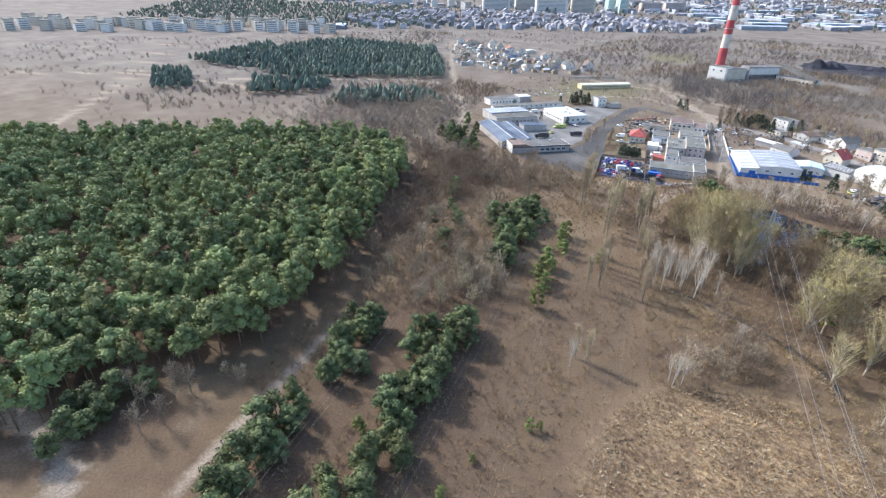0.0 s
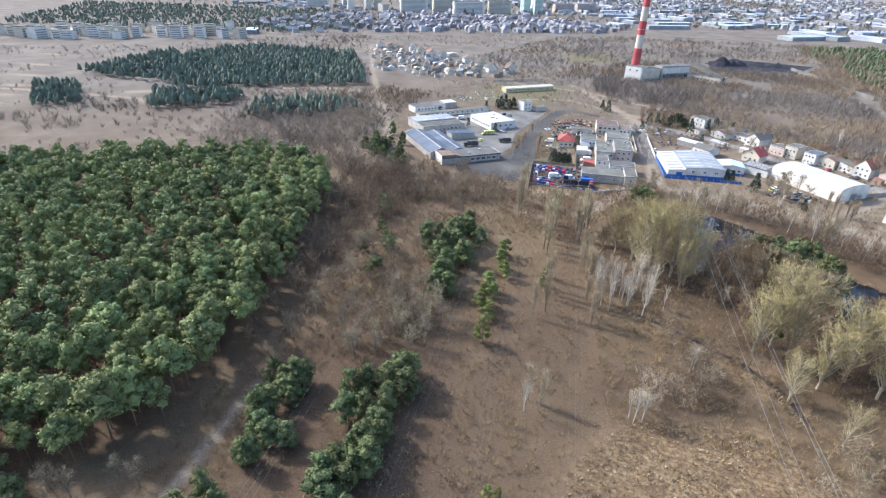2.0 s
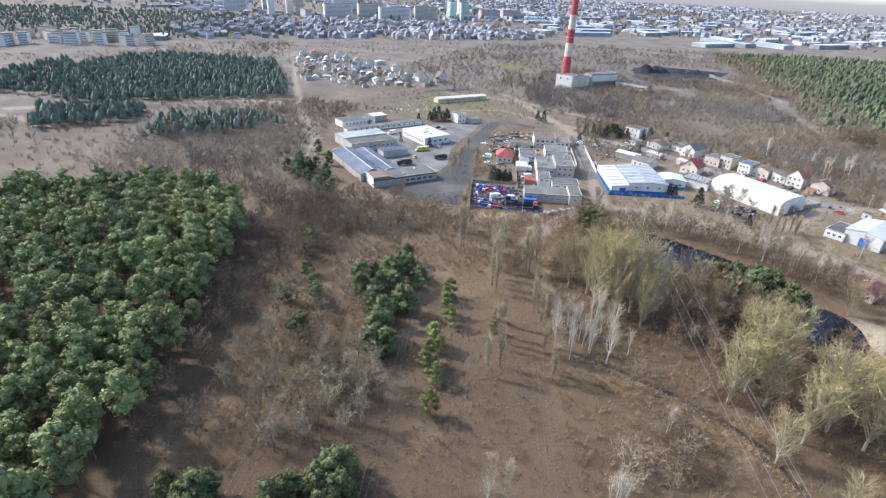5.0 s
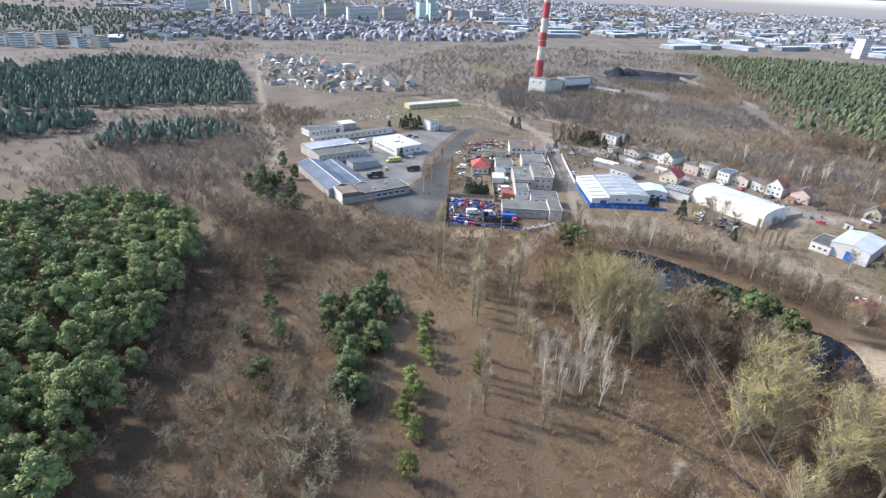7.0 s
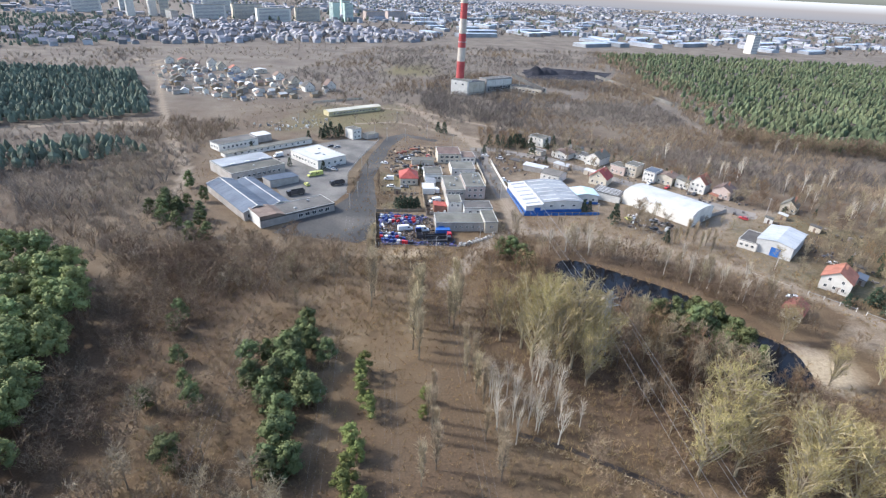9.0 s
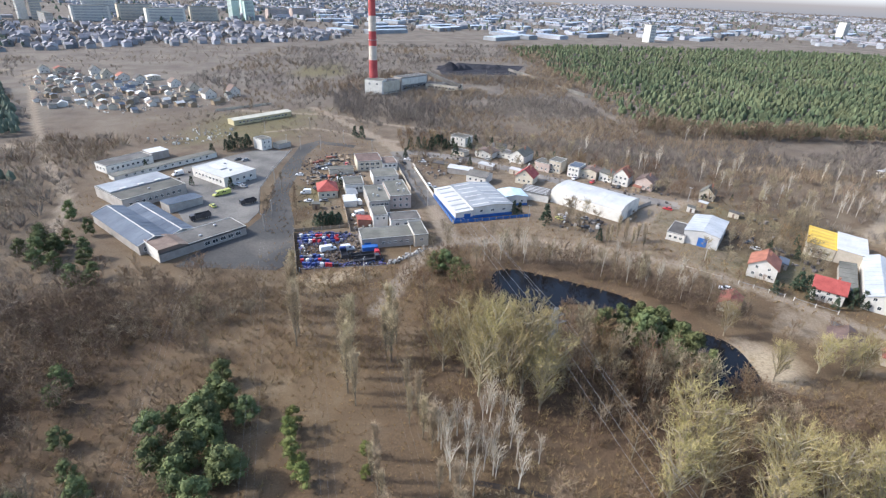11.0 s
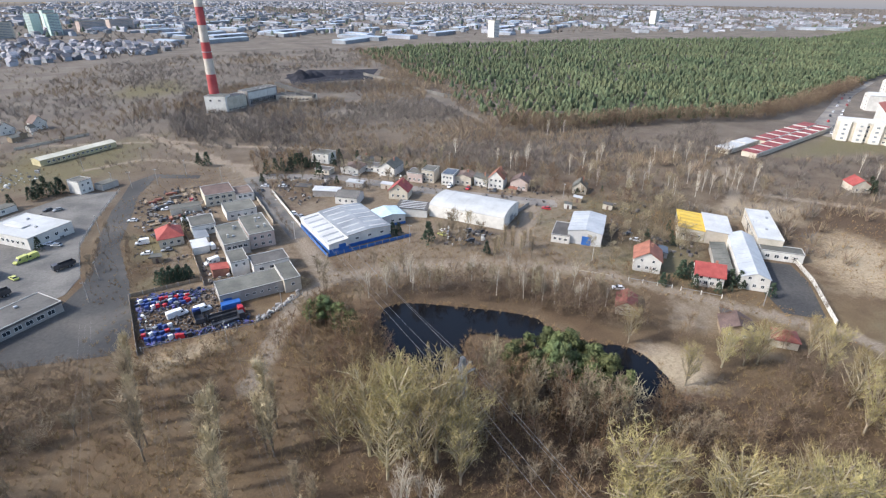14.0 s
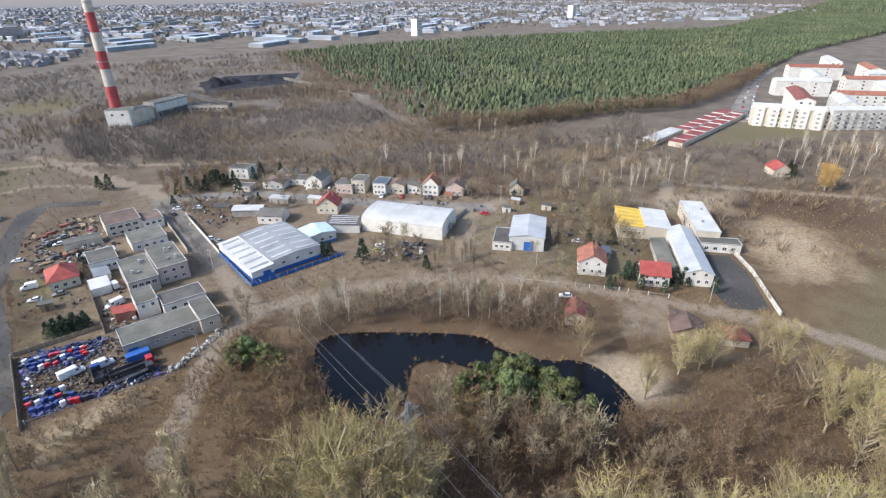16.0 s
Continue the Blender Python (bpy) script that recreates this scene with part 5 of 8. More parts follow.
by_name = {o.get("label"): o for o in scene.objects if o.get("label")}
roof_strips(by_name["white-roofed lean-to of the blue-based warehouse"], 8.2, 31.5, 4.6, -0.8, 6, "hall_grey", wide=0.7)
for k in range(6):
    y = -15 + 30 * (k + 0.5) / 6
    for s in (-1, 1):
        own = bmesh.new()
        a, c = (s * 1.0, 5.2 + 0.8 * (1 - 1.0 / 9.75) + 0.22), (s * 8.8, 5.2 + 0.8 * (1 - 8.8 / 9.75) + 0.22)
        prism([a, c, (c[0], c[1] + 0.05), (a[0], a[1] + 0.05)], y - 0.45, y + 0.45, own)
        part("roof_strip", own, M["hall_pale"], by_name["warehouse with grey seamed roof above a blue base"])
roof_strips(by_name["low shed with dark striped roof panels"], 14.0, 10.0, 3.6, 0.6, 5, "hall_pale", wide=0.35)

# light grey hall with the blue gate
building("hall", "light grey sheet-metal hall with a blue gate", "hall", 165.5, 205.0, 13.5, 21.0, 5.6, -50, "white_roof", "blue_sheet", style="gable", rise=1.2, ribs=7, doors=[("f", 0.8, 3.6, 3.8, "blue_paint")])
building("annexe", "white annexe with a dark flat roof beside the hall", "annexe", 155.6, 209.0, 7.4, 14.0, 3.4, -50, "white_wall", "felt_dark", windows=[("f", 3, 1.2, 1.3, 1.2)])
building("house", "white gabled house with a rust-red tiled roof", "house", 165.0, 173.0, 9.5, 10.5, 5.0, -50, "white_wall", "rust_roof", style="gable", rise=3.2, windows=[("f", 3, 1.2, 1.1, 1.3), ("f", 2, 4.0, 1.0, 1.3), ("l", 3, 1.4, 1.1, 1.3)], over=0.5, chimneys=[(1.0, 1.5, 3.8)])
building("house", "white house with a bright red tiled roof and balcony", "house", 174.5, 154.0, 9.4, 9.0, 4.4, -50, "white_wall", "red_roof", style="gable", rise=3.0, ridge="x", windows=[("f", 4, 1.0, 1.3, 1.4), ("f", 3, 3.0, 1.1, 1.1), ("l", 2, 3.4, 1.0, 1.3)], over=0.5, chimneys=[(2.0, 1.0, 3.6)])
building("workshop_hall", "long pale sheet-roofed hall with a white gabled front", "hall", 197.5, 154.0, 9.0, 38.0, 4.8, -50, "white_wall", "blue_sheet", style="gable", rise=1.8, windows=[("f", 3, 1.2, 1.2, 1.3), ("f", 2, 4.0, 1.2, 1.2)], ribs=10)
building("lean_to", "low lean-to with grey panels beside the long hall", "annexe", 190.6, 160.0, 5.0, 26.0, 3.6, -50, "grey_wall", "felt", style="mono", rise=-0.6, ribs=6)
building("hall", "hall with a yellow panelled roof and cream walls", "hall", 206.5, 185.5, 10.0, 20.0, 5.0, -50, "cream_wall", "yellow_roof", style="mono", rise=0.9, ribs=5, windows=[("f", 3, 2.0, 1.6, 1.1)])
building("hall", "hall with a white sheet roof next to the yellow one", "hall", 213.0, 177.6, 10.0, 20.0, 5.2, -50, "cream_wall", "white_roof", style="mono", rise=0.7, ribs=5)
building("hall", "long white-roofed hall with cream window walls", "hall", 228.0, 166.5, 9.2, 33.0, 6.2, -50, "cream_wall", "white_roof", windows=[("l", 9, 3.4, 1.9, 1.4)], skylights=2)
building("annexe", "low white connecting wing along the asphalt yard", "annexe", 216.0, 151.5, 15.0, 6.0, 3.6, -50, "white_wall", "felt", windows=[("f", 4, 1.0, 1.6, 1.4)])
building("house", "small pond-side house with a rust-red roof", "house", 135.0, 156.0, 6.0, 8.5, 3.0, -50, "cream_wall", "rust_roof", style="gable", rise=2.0, windows=[("f", 2, 1.0, 1.0, 1.1)], over=0.5)
building("cottage", "dark-roofed wooden cottage behind bare trees", "cottage", 154.0, 130.0, 9.0, 8.0, 2.8, -50, "wood", "brown_roof", style="gable", rise=2.2, windows=[("f", 2, 1.0, 1.0, 1.0)], over=0.5)
building("cottage", "small cottage with a red-brown roof among bushes", "cottage", 161.0, 119.5, 7.0, 6.0, 2.6, -50, "cream_wall", "rust_roof", style="hip", rise=2.0, over=0.4)

roof_strips(next(o for o in scene.objects if o.get("label") == "hall with a yellow panelled roof and cream walls"), 10.0, 20.0, 5.0, 0.9, 5, "rust_yellow", wide=0.9)

# back row of houses along the far street
for x, y, w, d, h, wall, roof, style, rise, label in (
    (104, 362, 12, 9, 5.6, "white_wall", "felt", "flat", 0, "white two-storey house with a flat grey-green roof"),
    (112, 334, 11, 10, 3.4, "white_wall", "brown_roof", "gable", 1.6, "low white house with a dark roof"),
    (124, 331, 12, 8, 3.0, "white_wall", "felt_dark", "flat", 0, "low dark flat-roofed house with white walls"),
    (130, 322, 9, 13, 4.6, "white_wall", "felt", "gable", 3.0, "white house with a steep grey roof"),
    (123, 345, 9, 9, 3.4, "cream_wall", "felt_dark", "hip", 1.8, "cream house with a dark hipped roof"),
    (137, 304, 9, 9, 4.8, "pink_wall", "felt", "flat", 0, "pink flat-roofed house on the far street"),
    (143, 300, 7, 9, 6.6, "cream_wall", "felt", "flat", 0, "tall narrow cream house on the far street"),
    (150, 291, 6.5, 10, 6.0, "white_wall", "sheet", "flat", 0, "tall narrow white house on the far street"),
    (157, 287, 9, 9, 4.6, "cream_wall", "brown_roof", "gable", 1.4, "house with dark roof panels"),
    (164, 281, 7, 8, 3.6, "white_wall", "felt", "mono", 1.4, "small white house with a sloping roof"),
    (169, 274, 8, 9, 5.4, "white_wall", "rust_roof", "gable", 4.0, "white house with a steep rust-brown roof"),
    (178, 266, 9, 9, 4.4, "pink_wall", "brown_roof", "gable", 2.6, "pinkish house with a brown gabled roof"),
    (201, 246, 7, 7, 3.4, "cream_wall", "felt", "gable", 3.2, "small cream house with a steep grey roof"),
    (97, 340, 9, 6, 2.6, "cream_wall", "felt_dark", "flat", 0, "low grey garage on the far street"),
):
    building("house", label, "house", x, y, w, d, h, -50, wall, roof, style=style, rise=rise, windows=[("f", 3, 1.0, 1.2, 1.3)] + ([("f", 3, 3.8, 1.2, 1.3)] if h > 5 else []), chimneys=[(1.2, 1.0, rise + 1.0)] if style != "flat" else (), over=0.4, group="houses of the far street")

# the depot, turned to the main road
building("depot_hall", "long depot hall with blue-grey gabled sheet roof", "hall", -66.5, 254.5, 12.5, 43.0, 3.8, 35, "grey_wall", "sheet", style="gable", rise=1.9, ribs=11, windows=[("f", 4, 1.0, 1.3, 1.9)])
building("depot_hall", "lower parallel hall with pale sheet roof", "hall", -57.4, 261.0, 9.0, 39.0, 3.3, 35, "grey_wall", "sheet", style="gable", rise=0.9, ribs=9)
building("depot_shed", "flat dark-roofed depot wing along the yard", "annexe", -40.2, 240.6, 34.0, 12.0, 3.6, 34, "grey_wall", "felt_dark", windows=[("f", 5, 0.9, 2.2, 1.5, 7, 16), ("l", 4, 0.8, 1.3, 1.9)], skylights=2)
building("depot_workshop", "long flat-roofed depot workshop with window band", "workshop", -72.0, 299.0, 29.0, 26.0, 4.8, 38, "grey_wall", "felt", windows=[("f", 9, 1.6, 1.5, 1.4), ("r", 6, 1.6, 1.5, 1.4)], skylights=3)
building("depot_shelter", "open shelter with a blue-grey sheet roof", "shelter", -52.0, 281.0, 15.5, 7.5, 3.2, 38, "grey_wall", "sheet", style="mono", rise=0.8, ribs=4)
building("depot_store", "white depot store with pale flat roof", "hall", -37.5, 319.0, 18.5, 27.0, 4.8, 40, "white_wall", "hall_pale", windows=[("f", 4, 1.8, 1.6, 1.4), ("l", 8, 1.8, 1.6, 1.4)], skylights=2)
building("office", "long low office with brown-grey roof and white walls", "office", -90.0, 346.0, 25.0, 11.0, 4.0, 42, "white_wall", "felt_dark", windows=[("f", 8, 1.4, 1.4, 1.4), ("l", 3, 1.4, 1.4, 1.4)])
building("garage", "white-roofed open garage behind the office", "garage", -77.5, 361.0, 10.0, 9.0, 4.2, 38, "grey_wall", "white_roof", parapet=0)
building("gatehouse", "small two-storey white gatehouse", "house", -20.0, 371.0, 7.0, 8.0, 6.4, 38, "white_wall", "felt", windows=[("f", 2, 1.0, 1.2, 1.3), ("f", 2, 3.9, 1.2, 1.3)])
building("garage", "low garage beside the gatehouse", "garage", -9.0, 372.0, 9.0, 6.0, 3.0, 38, "grey_wall", "felt", parapet=0)
building("barn", "very long low building with yellowish walls and pale roof", "barn", -24.0, 447.0, 47.0, 8.5, 3.4, 34, "barn_wall", "barn_roof", style="gable", rise=1.0, ridge="x", windows=[("f", 14, 1.2, 1.6, 1.2)])

building("depot_shed", "long low shed with a grey roof and white front", "annexe", -69.0, 341.0, 56.0, 6.0, 2.8, 38, "white_wall", "felt", style="mono", rise=-0.5, windows=[("f", 12, 1.0, 1.4, 1.2)])
for ob, w, d, h, rise in ((by_label("long depot hall with blue-grey gabled sheet roof"), 12.5, 43.0, 3.8, 1.9), (by_label("lower parallel hall with pale sheet roof"), 9.0, 39.0, 3.3, 0.9)):
    part("ridge_cap", box(-0.28, -d / 2 - 0.3, h + rise + 0.19, 0.28, d / 2 + 0.3, h + rise + 0.32), M["edge"], ob)
    for s in (-1, 1):
        own = bmesh.new()
        prism([(-w / 2 - 0.3, h + 0.1), (0, h + rise + 0.22), (w / 2 + 0.3, h + 0.1), (w / 2 + 0.3, h + 0.34), (0, h + rise + 0.46), (-w / 2 - 0.3, h + 0.34)], s * (d / 2 + 0.33) - 0.12, s * (d / 2 + 0.33) + 0.12, own)
        part("verge_board", own, M["edge"], ob)
ob = by_label("flat dark-roofed depot wing along the yard")
own = bmesh.new()
prism([(-17.3, 3.75), (-6, 3.75), (-9.5, 5.1), (-17.3, 5.1)], -6.1, 6.1, own)
part("raised_roof", own, M["brown_roof"], ob, "brown sloping end of the roof")
part("gable_wall", box(-17.4, -6.0, 0, -17.15, 6.0, 5.0), M["white_wall"], ob, "white end wall")
part("fascia", box(-17.2, -6.35, 3.2, 17.2, -6.16, 3.75), M["felt_dark"], ob)
ob = by_label("long flat-roofed depot workshop with window band")
part("upper_roof", box(-13.8, -1.0, 4.97, 13.8, 12.4, 5.5), M["hall_grey"], ob, "raised pale half of the roof")
for k in range(3):
    part("skylight", box(-9 + 8 * k, -0.6, 5.5, -6.4 + 8 * k, 0.9, 5.8, bevel=0.06), M["white_roof"], ob)
ob = by_label("white depot store with pale flat roof")
part("skylight", box(-3.2, -2, 4.97, 0.6, 9, 5.5, bevel=0.2), M["white_roof"], ob, "white roof light")

# ---- heating plant ----
chim = thing("factory_chimney", "very tall chimney with red and white bands", "chimney", 75.0, 551.0)
HT, LEVELS = 120.0, [6, 28.8, 41.2, 53.6, 66.4, 79.6, 93, 106.5, 120]
for k, (z0, z1) in enumerate(zip(LEVELS, LEVELS[1:])):
    own = tube([(0, 0, z0), (0, 0, z1)], [4.15 - 1.6 * z0 / HT, 4.15 - 1.6 * z1 / HT], 28)
    part("band", own, M["chimney_red" if k % 2 == 0 else "chimney_white"], chim)
part("base", tube([(0, 0, -0.2), (0, 0, 6)], [4.4, 4.1], 28), M["chimney_white"], chim, "pale concrete base")
for z in (46, 86):
    part("gallery", tube([(0, 0, z), (0, 0, z + 0.5)], [4.8 - 1.6 * z / HT, 4.8 - 1.6 * z / HT], 24), M["steel"], chim)
building("boiler_house", "white concrete block at the foot of the chimney", "plant building", 75.5, 541.0, 17.0, 12.0, 13.0, -31, "white_wall", "felt", windows=[("f", 2, 9, 2, 1.6)])
building("boiler_hall", "long boiler hall with dark roof and pale panels", "plant building", 87.0, 544.7, 22.0, 11.0, 11.5, 33, "cream_wall", "felt_dark", windows=[("f", 8, 7.2, 1.9, 3.0), ("f", 8, 1.2, 1.9, 2.2)])
building("turbine_hall", "long plant hall with a white panel band", "plant building", 113.0, 561.7, 36.0, 11.0, 13.0, 33, "grey_wall", "felt_dark", windows=[("f", 12, 1.6, 2.4, 4.2)], skylights=4)
band = thing("panel_band", "white panel band fixed along the plant hall", "panels", 110.5, 565.5, 33, 7.5)
for k in range(3):
    part("panel", box(-17 + 11.4 * k, -10.35, -1.0, -6 + 11.4 * k, -10.02, 4.4), M["white_wall"], band)
band = thing("panel_band", "pale panels fixed along the boiler hall", "panels", 84.5, 548.5, 33, 2.0)
for k in range(3):
    part("panel", box(-10.6 + 7.1 * k, -10.35, 0, -3.8 + 7.1 * k, -10.02, 8.4), M["cream_wall"], band)
building("conveyor_house", "low white plant building beside the coal yard", "plant building", 146.0, 557.0, 34.0, 14.0, 5.5, -38, "cream_wall", "felt_dark", windows=[("f", 8, 2.0, 2.4, 1.6)])
gallery = thing("conveyor_gallery", "dark sloping coal conveyor gallery on legs", "conveyor", 0, 0)
part("gallery", tube([(132, 573, 14), (158, 541, 5.5)], [2.2, 2.2], 4), M["felt_dark"], gallery)
for s in (0.25, 0.5, 0.75):
    part("leg", tube([(132 + 26 * s, 573 - 32 * s, -0.2), (132 + 26 * s, 573 - 32 * s, 13 - 8.5 * s)], [0.5, 0.5], 6), M["grey_wall"], gallery)
slab("pavement_coal", "black coal-dusted yard behind the heating plant", "yard", [(168, 648), (182, 722), (222, 748), (300, 716), (266, 660), (262, 640), (208, 652), (178, 634)], 0.05, M["dark_coal"])


def heap(x, y, length, depth, height, yaw):
    """A long uneven heap of loose coal."""
    nx, ny = 26, 12
    verts, faces = [], []
    for i in range(nx + 1):
        for k in range(ny + 1):
            u, v = i / nx * 2 - 1, k / ny * 2 - 1
            z = max(0.0, 1 - abs(u) ** 3) * max(0.0, 1 - v * v) * height
            z *= 0.8 + 0.5 * noise.noise((u * 4 + x, v * 2 + y, 0.5))
            verts.append((u * length / 2, v * depth / 2, z - 0.1))
    for i in range(nx):
        for k in range(ny):
            a = i * (ny + 1) + k
            faces.append((a, a + ny + 1, a + ny + 2, a + 1))
    ob = thing("coal_heap", "long black heap of coal in the plant yard", "coal heap", x, y, yaw, 0.05, group="coal heaps")
    part("coal", raw_mesh("coal", verts, faces, M["dark_coal"]), None, ob)


heap(197, 692, 46, 26, 8.5, 20)
heap(244, 698, 48, 20, 5.5, -14)
# long concrete wall between coal yard and forest
RUN = [(262, 676), (268, 628), (269, 555), (275, 508), (299, 469)]
wall_line = thing("boundary_wall", "long pale concrete wall along the forest edge", "wall", 0, 0)
for (x0, y0), (x1, y1) in zip(RUN, RUN[1:]):
    ln = math.hypot(x1 - x0, y1 - y0)
    n = int(ln / 12)
    for k in range(n):
        m = pose(x0 + (x1 - x0) * k / n, y0 + (y1 - y0) * k / n, 0, 0, 0, math.degrees(math.atan2(y1 - y0, x1 - x0)))
        part("panel", box(0.1, -0.15, -0.2, ln / n - 0.1, 0.15, 3.4), M["concrete"], wall_line, m=m)

# ---- housing estate, allotments and town ----


def block(name, label, x, y, w, d, h, yaw, wall, roof, floors, bays, style="flat", rise=2.5, group="", sides="fl"):
    return building(name, label, "apartment block", x, y, w, d, h, yaw, wall, roof, style=style, rise=rise, ridge="x", over=0.4, group=group,
                    windows=[(s, int(bays * (0.75 if x < 570 else 0.23)) if s in "fb" else 2, 1.0 + k * (h - 0.6) / floors, 1.9, 1.5) for s in sides for k in range(floors)])


for x, y, w, d, h, yaw, wall, roof, bays in (
    (452, 220, 46, 13, 13, -62, "cream_wall", "white_roof", 10),
    (480, 187, 40, 13, 13, -38, "white_wall", "white_roof", 9),
    (516, 236, 60, 13, 13, 28, "white_wall", "rust_roof", 11),
    (560, 196, 60, 13, 13, -50, "white_wall", "rust_roof", 11),
    (590, 262, 46, 13, 13, -50, "white_wall", "white_roof", 9),
    (640, 270, 60, 13, 13, 28, "white_wall", "white_roof", 10),
    (650, 222, 52, 13, 13, -50, "white_wall", "rust_roof", 9),
    (700, 290, 52, 13, 13, -50, "white_wall", "rust_roof", 9),
    (740, 250, 52, 13, 13, 28, "white_wall", "rust_roof", 9),
    (610, 200, 46, 13, 13, 28, "white_wall", "white_roof", 8),
    (700, 222, 46, 13, 13, -50, "white_wall", "white_roof", 8),
    (780, 300, 52, 13, 13, 28, "white_wall", "white_roof", 8),
    (520, 206, 40, 13, 12, 28, "white_wall", "white_roof", 8),
):
    block("apartment_block", "pale four-storey apartment block of the new estate", x, y, w, d, h, yaw, wall, roof, 4, bays, style="gable", rise=2.2, group="blocks of the new estate")
for x, y, w, yaw, roof in ((400, 248, 122, 7, "garage_red"), (418, 261, 88, 7, "garage_red"), (354, 257.5, 42, 7, "white_roof")):
    ob = building("garage_row", "long row of garages with a low roof", "garages", x, y, w, 9, 2.8, yaw, "cream_wall", roof, style="mono", rise=0.5, ribs=8, group="garage rows")
    for k in range(int(w / 15)):
        u = -w / 2 + 15 * (k + 0.5)
        part("fire_wall", box(u - 0.25, -4.7, 2.9, u + 0.25, 4.7, 3.9), M["edge"], ob)
    part("eaves_board", box(-w / 2 - 0.1, -4.95, 2.6, w / 2 + 0.1, -4.75, 3.35), M["white_wall"], ob)
building("house", "small house with a red roof by the scrub", "house", 331, 176, 9, 10, 3.6, -40, "cream_wall", "red_roof", style="gable", rise=3.2, windows=[("f", 2, 1.0, 1.2, 1.2)])

blocks = [o for o in scene.objects if o.get("group") == "blocks of the new estate" and not o.parent]
for ob, w, count, deep, wall in ((blocks[0], 46, 5, 1.6, "cream_wall"), (blocks[1], 40, 0, 0, "white_wall")):
    for k in range(count):
        x = -w / 2 + w * (k + 0.5) / count
        own = bmesh.new()
        prism([(x - 3.0, -0.2), (x - 3.0, 13.4), (x + 3.0, 13.4), (x + 3.0, -0.2)], -6.5 - deep, -6.4, own)
        bay = part("bay", own, M["white_wall"], ob, "rounded pale bay of the front")
        for q in range(4):
            part("pane", box(x - 0.9, -6.5 - deep - 0.06, 1.3 + 3.1 * q, x + 0.9, -6.5 - deep + 0.02, 2.5 + 3.1 * q), M["town_glass"], bay)
    part("parapet", box(-w / 2 - 0.3, -6.9, 13.0, w / 2 + 0.3, -6.4, 14.2), M["white_wall"], ob)
for ob, w in ((blocks[1], 40), (blocks[5], 60), (blocks[2], 60)):
    for k in range(6):
        for q in range(4):
            x, z = -w / 2 + w * (k + 0.5) / 6, 0.6 + 3.1 * q
            own = box(x - 1.7, -8.0, z, x + 1.7, -6.5, z + 0.18)
            box(x - 1.7, -8.0, z + 0.18, x + 1.7, -7.9, z + 1.1, own)
            part("balcony", own, M["grey_wall"], ob)

slab("road_estate", "grey asphalt road along the new estate", "road", [(438, 250), (452, 262), (530, 290), (640, 330), (760, 360), (764, 350), (644, 318), (536, 278), (470, 246), (446, 232)], 0.05, M["street"])

# allotment huts and small houses beyond the depot
hut_rng = np.random.default_rng(21)
ALLOT = [(-186, 505), (-128, 477), (-58, 498), (-45, 526), (-133, 607), (-226, 692), (-232, 606)]
huts = scatter(ALLOT, 12.0, hut_rng, keep=0.8)
for x, y in huts:
    w, d, h = hut_rng.uniform(3.5, 7), hut_rng.uniform(3.5, 6.5), hut_rng.uniform(2.2, 3.2)
    wall = ["white_wall", "cream_wall", "grey_wall", "wood"][int(hut_rng.integers(4))]
    roof = ["felt", "felt_dark", "brown_roof", "sheet", "white_roof", "felt"][int(hut_rng.integers(6))]
    building("hut", "small allotment hut among bare fruit trees", "hut", float(x), float(y), float(w), float(d), float(h), float(hut_rng.choice([28, 118]) + hut_rng.normal(0, 4)), wall, roof, style="gable", rise=float(hut_rng.uniform(0.5, 2.0)), over=0.3, group="allotment huts")

for x, y, w, d, h, rise, wall, roof in ((-240, 678, 9, 8, 4.5, 3.5, "white_wall", "felt"), (-225, 677, 10, 8, 4.5, 2.0, "cream_wall", "rust_roof"), (-190, 663, 9, 9, 5.0, 4.6, "white_wall", "felt_dark"), (-174, 641, 9, 9, 4.6, 4.4, "cream_wall", "felt"), (-157, 628, 10, 9, 4.5, 3.0, "white_wall", "rust_roof"), (-138, 609, 9, 9, 5.0, 3.2, "white_wall", "felt_dark"), (-131, 630, 12, 8, 3.5, 1.0, "cream_wall", "white_roof"), (-105, 590, 9, 9, 4.5, 3.4, "white_wall", "brown_roof"), (-85, 560, 9, 9, 4.5, 4.2, "cream_wall", "felt_dark"), (-69, 533, 9, 9, 4.5, 4.4, "white_wall", "felt_dark"), (-50, 541, 9, 9, 4.8, 4.6, "white_wall", "brown_roof")):
    building("house", "steep-roofed house on the allotment street", "house", x, y, w, d, h, 28, wall, roof, style="gable", rise=rise, windows=[("f", 2, 1.0, 1.2, 1.3), ("f", 1, h - 0.6, 1.2, 1.2)], over=0.5, group="houses of the allotment street")
town_rng = np.random.default_rng(5)


def tower(x, y, w, d, h, yaw, wall):
    ob = thing("tower_block", "pale high-rise block of flats in the distant town", "tower block", x, y, yaw, group="tower blocks of the town")
    part("wall", box(-w / 2, -d / 2, -0.3, w / 2, d / 2, h), M[wall], ob)
    part("roof", box(-w / 2 - 0.2, -d / 2 - 0.2, h, w / 2 + 0.2, d / 2 + 0.2, h + 0.8), M["felt"], ob)
    for k in range(int(h / 2.9)):
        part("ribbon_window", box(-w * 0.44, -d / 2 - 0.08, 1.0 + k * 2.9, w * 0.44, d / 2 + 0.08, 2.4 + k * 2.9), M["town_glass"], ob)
    return ob


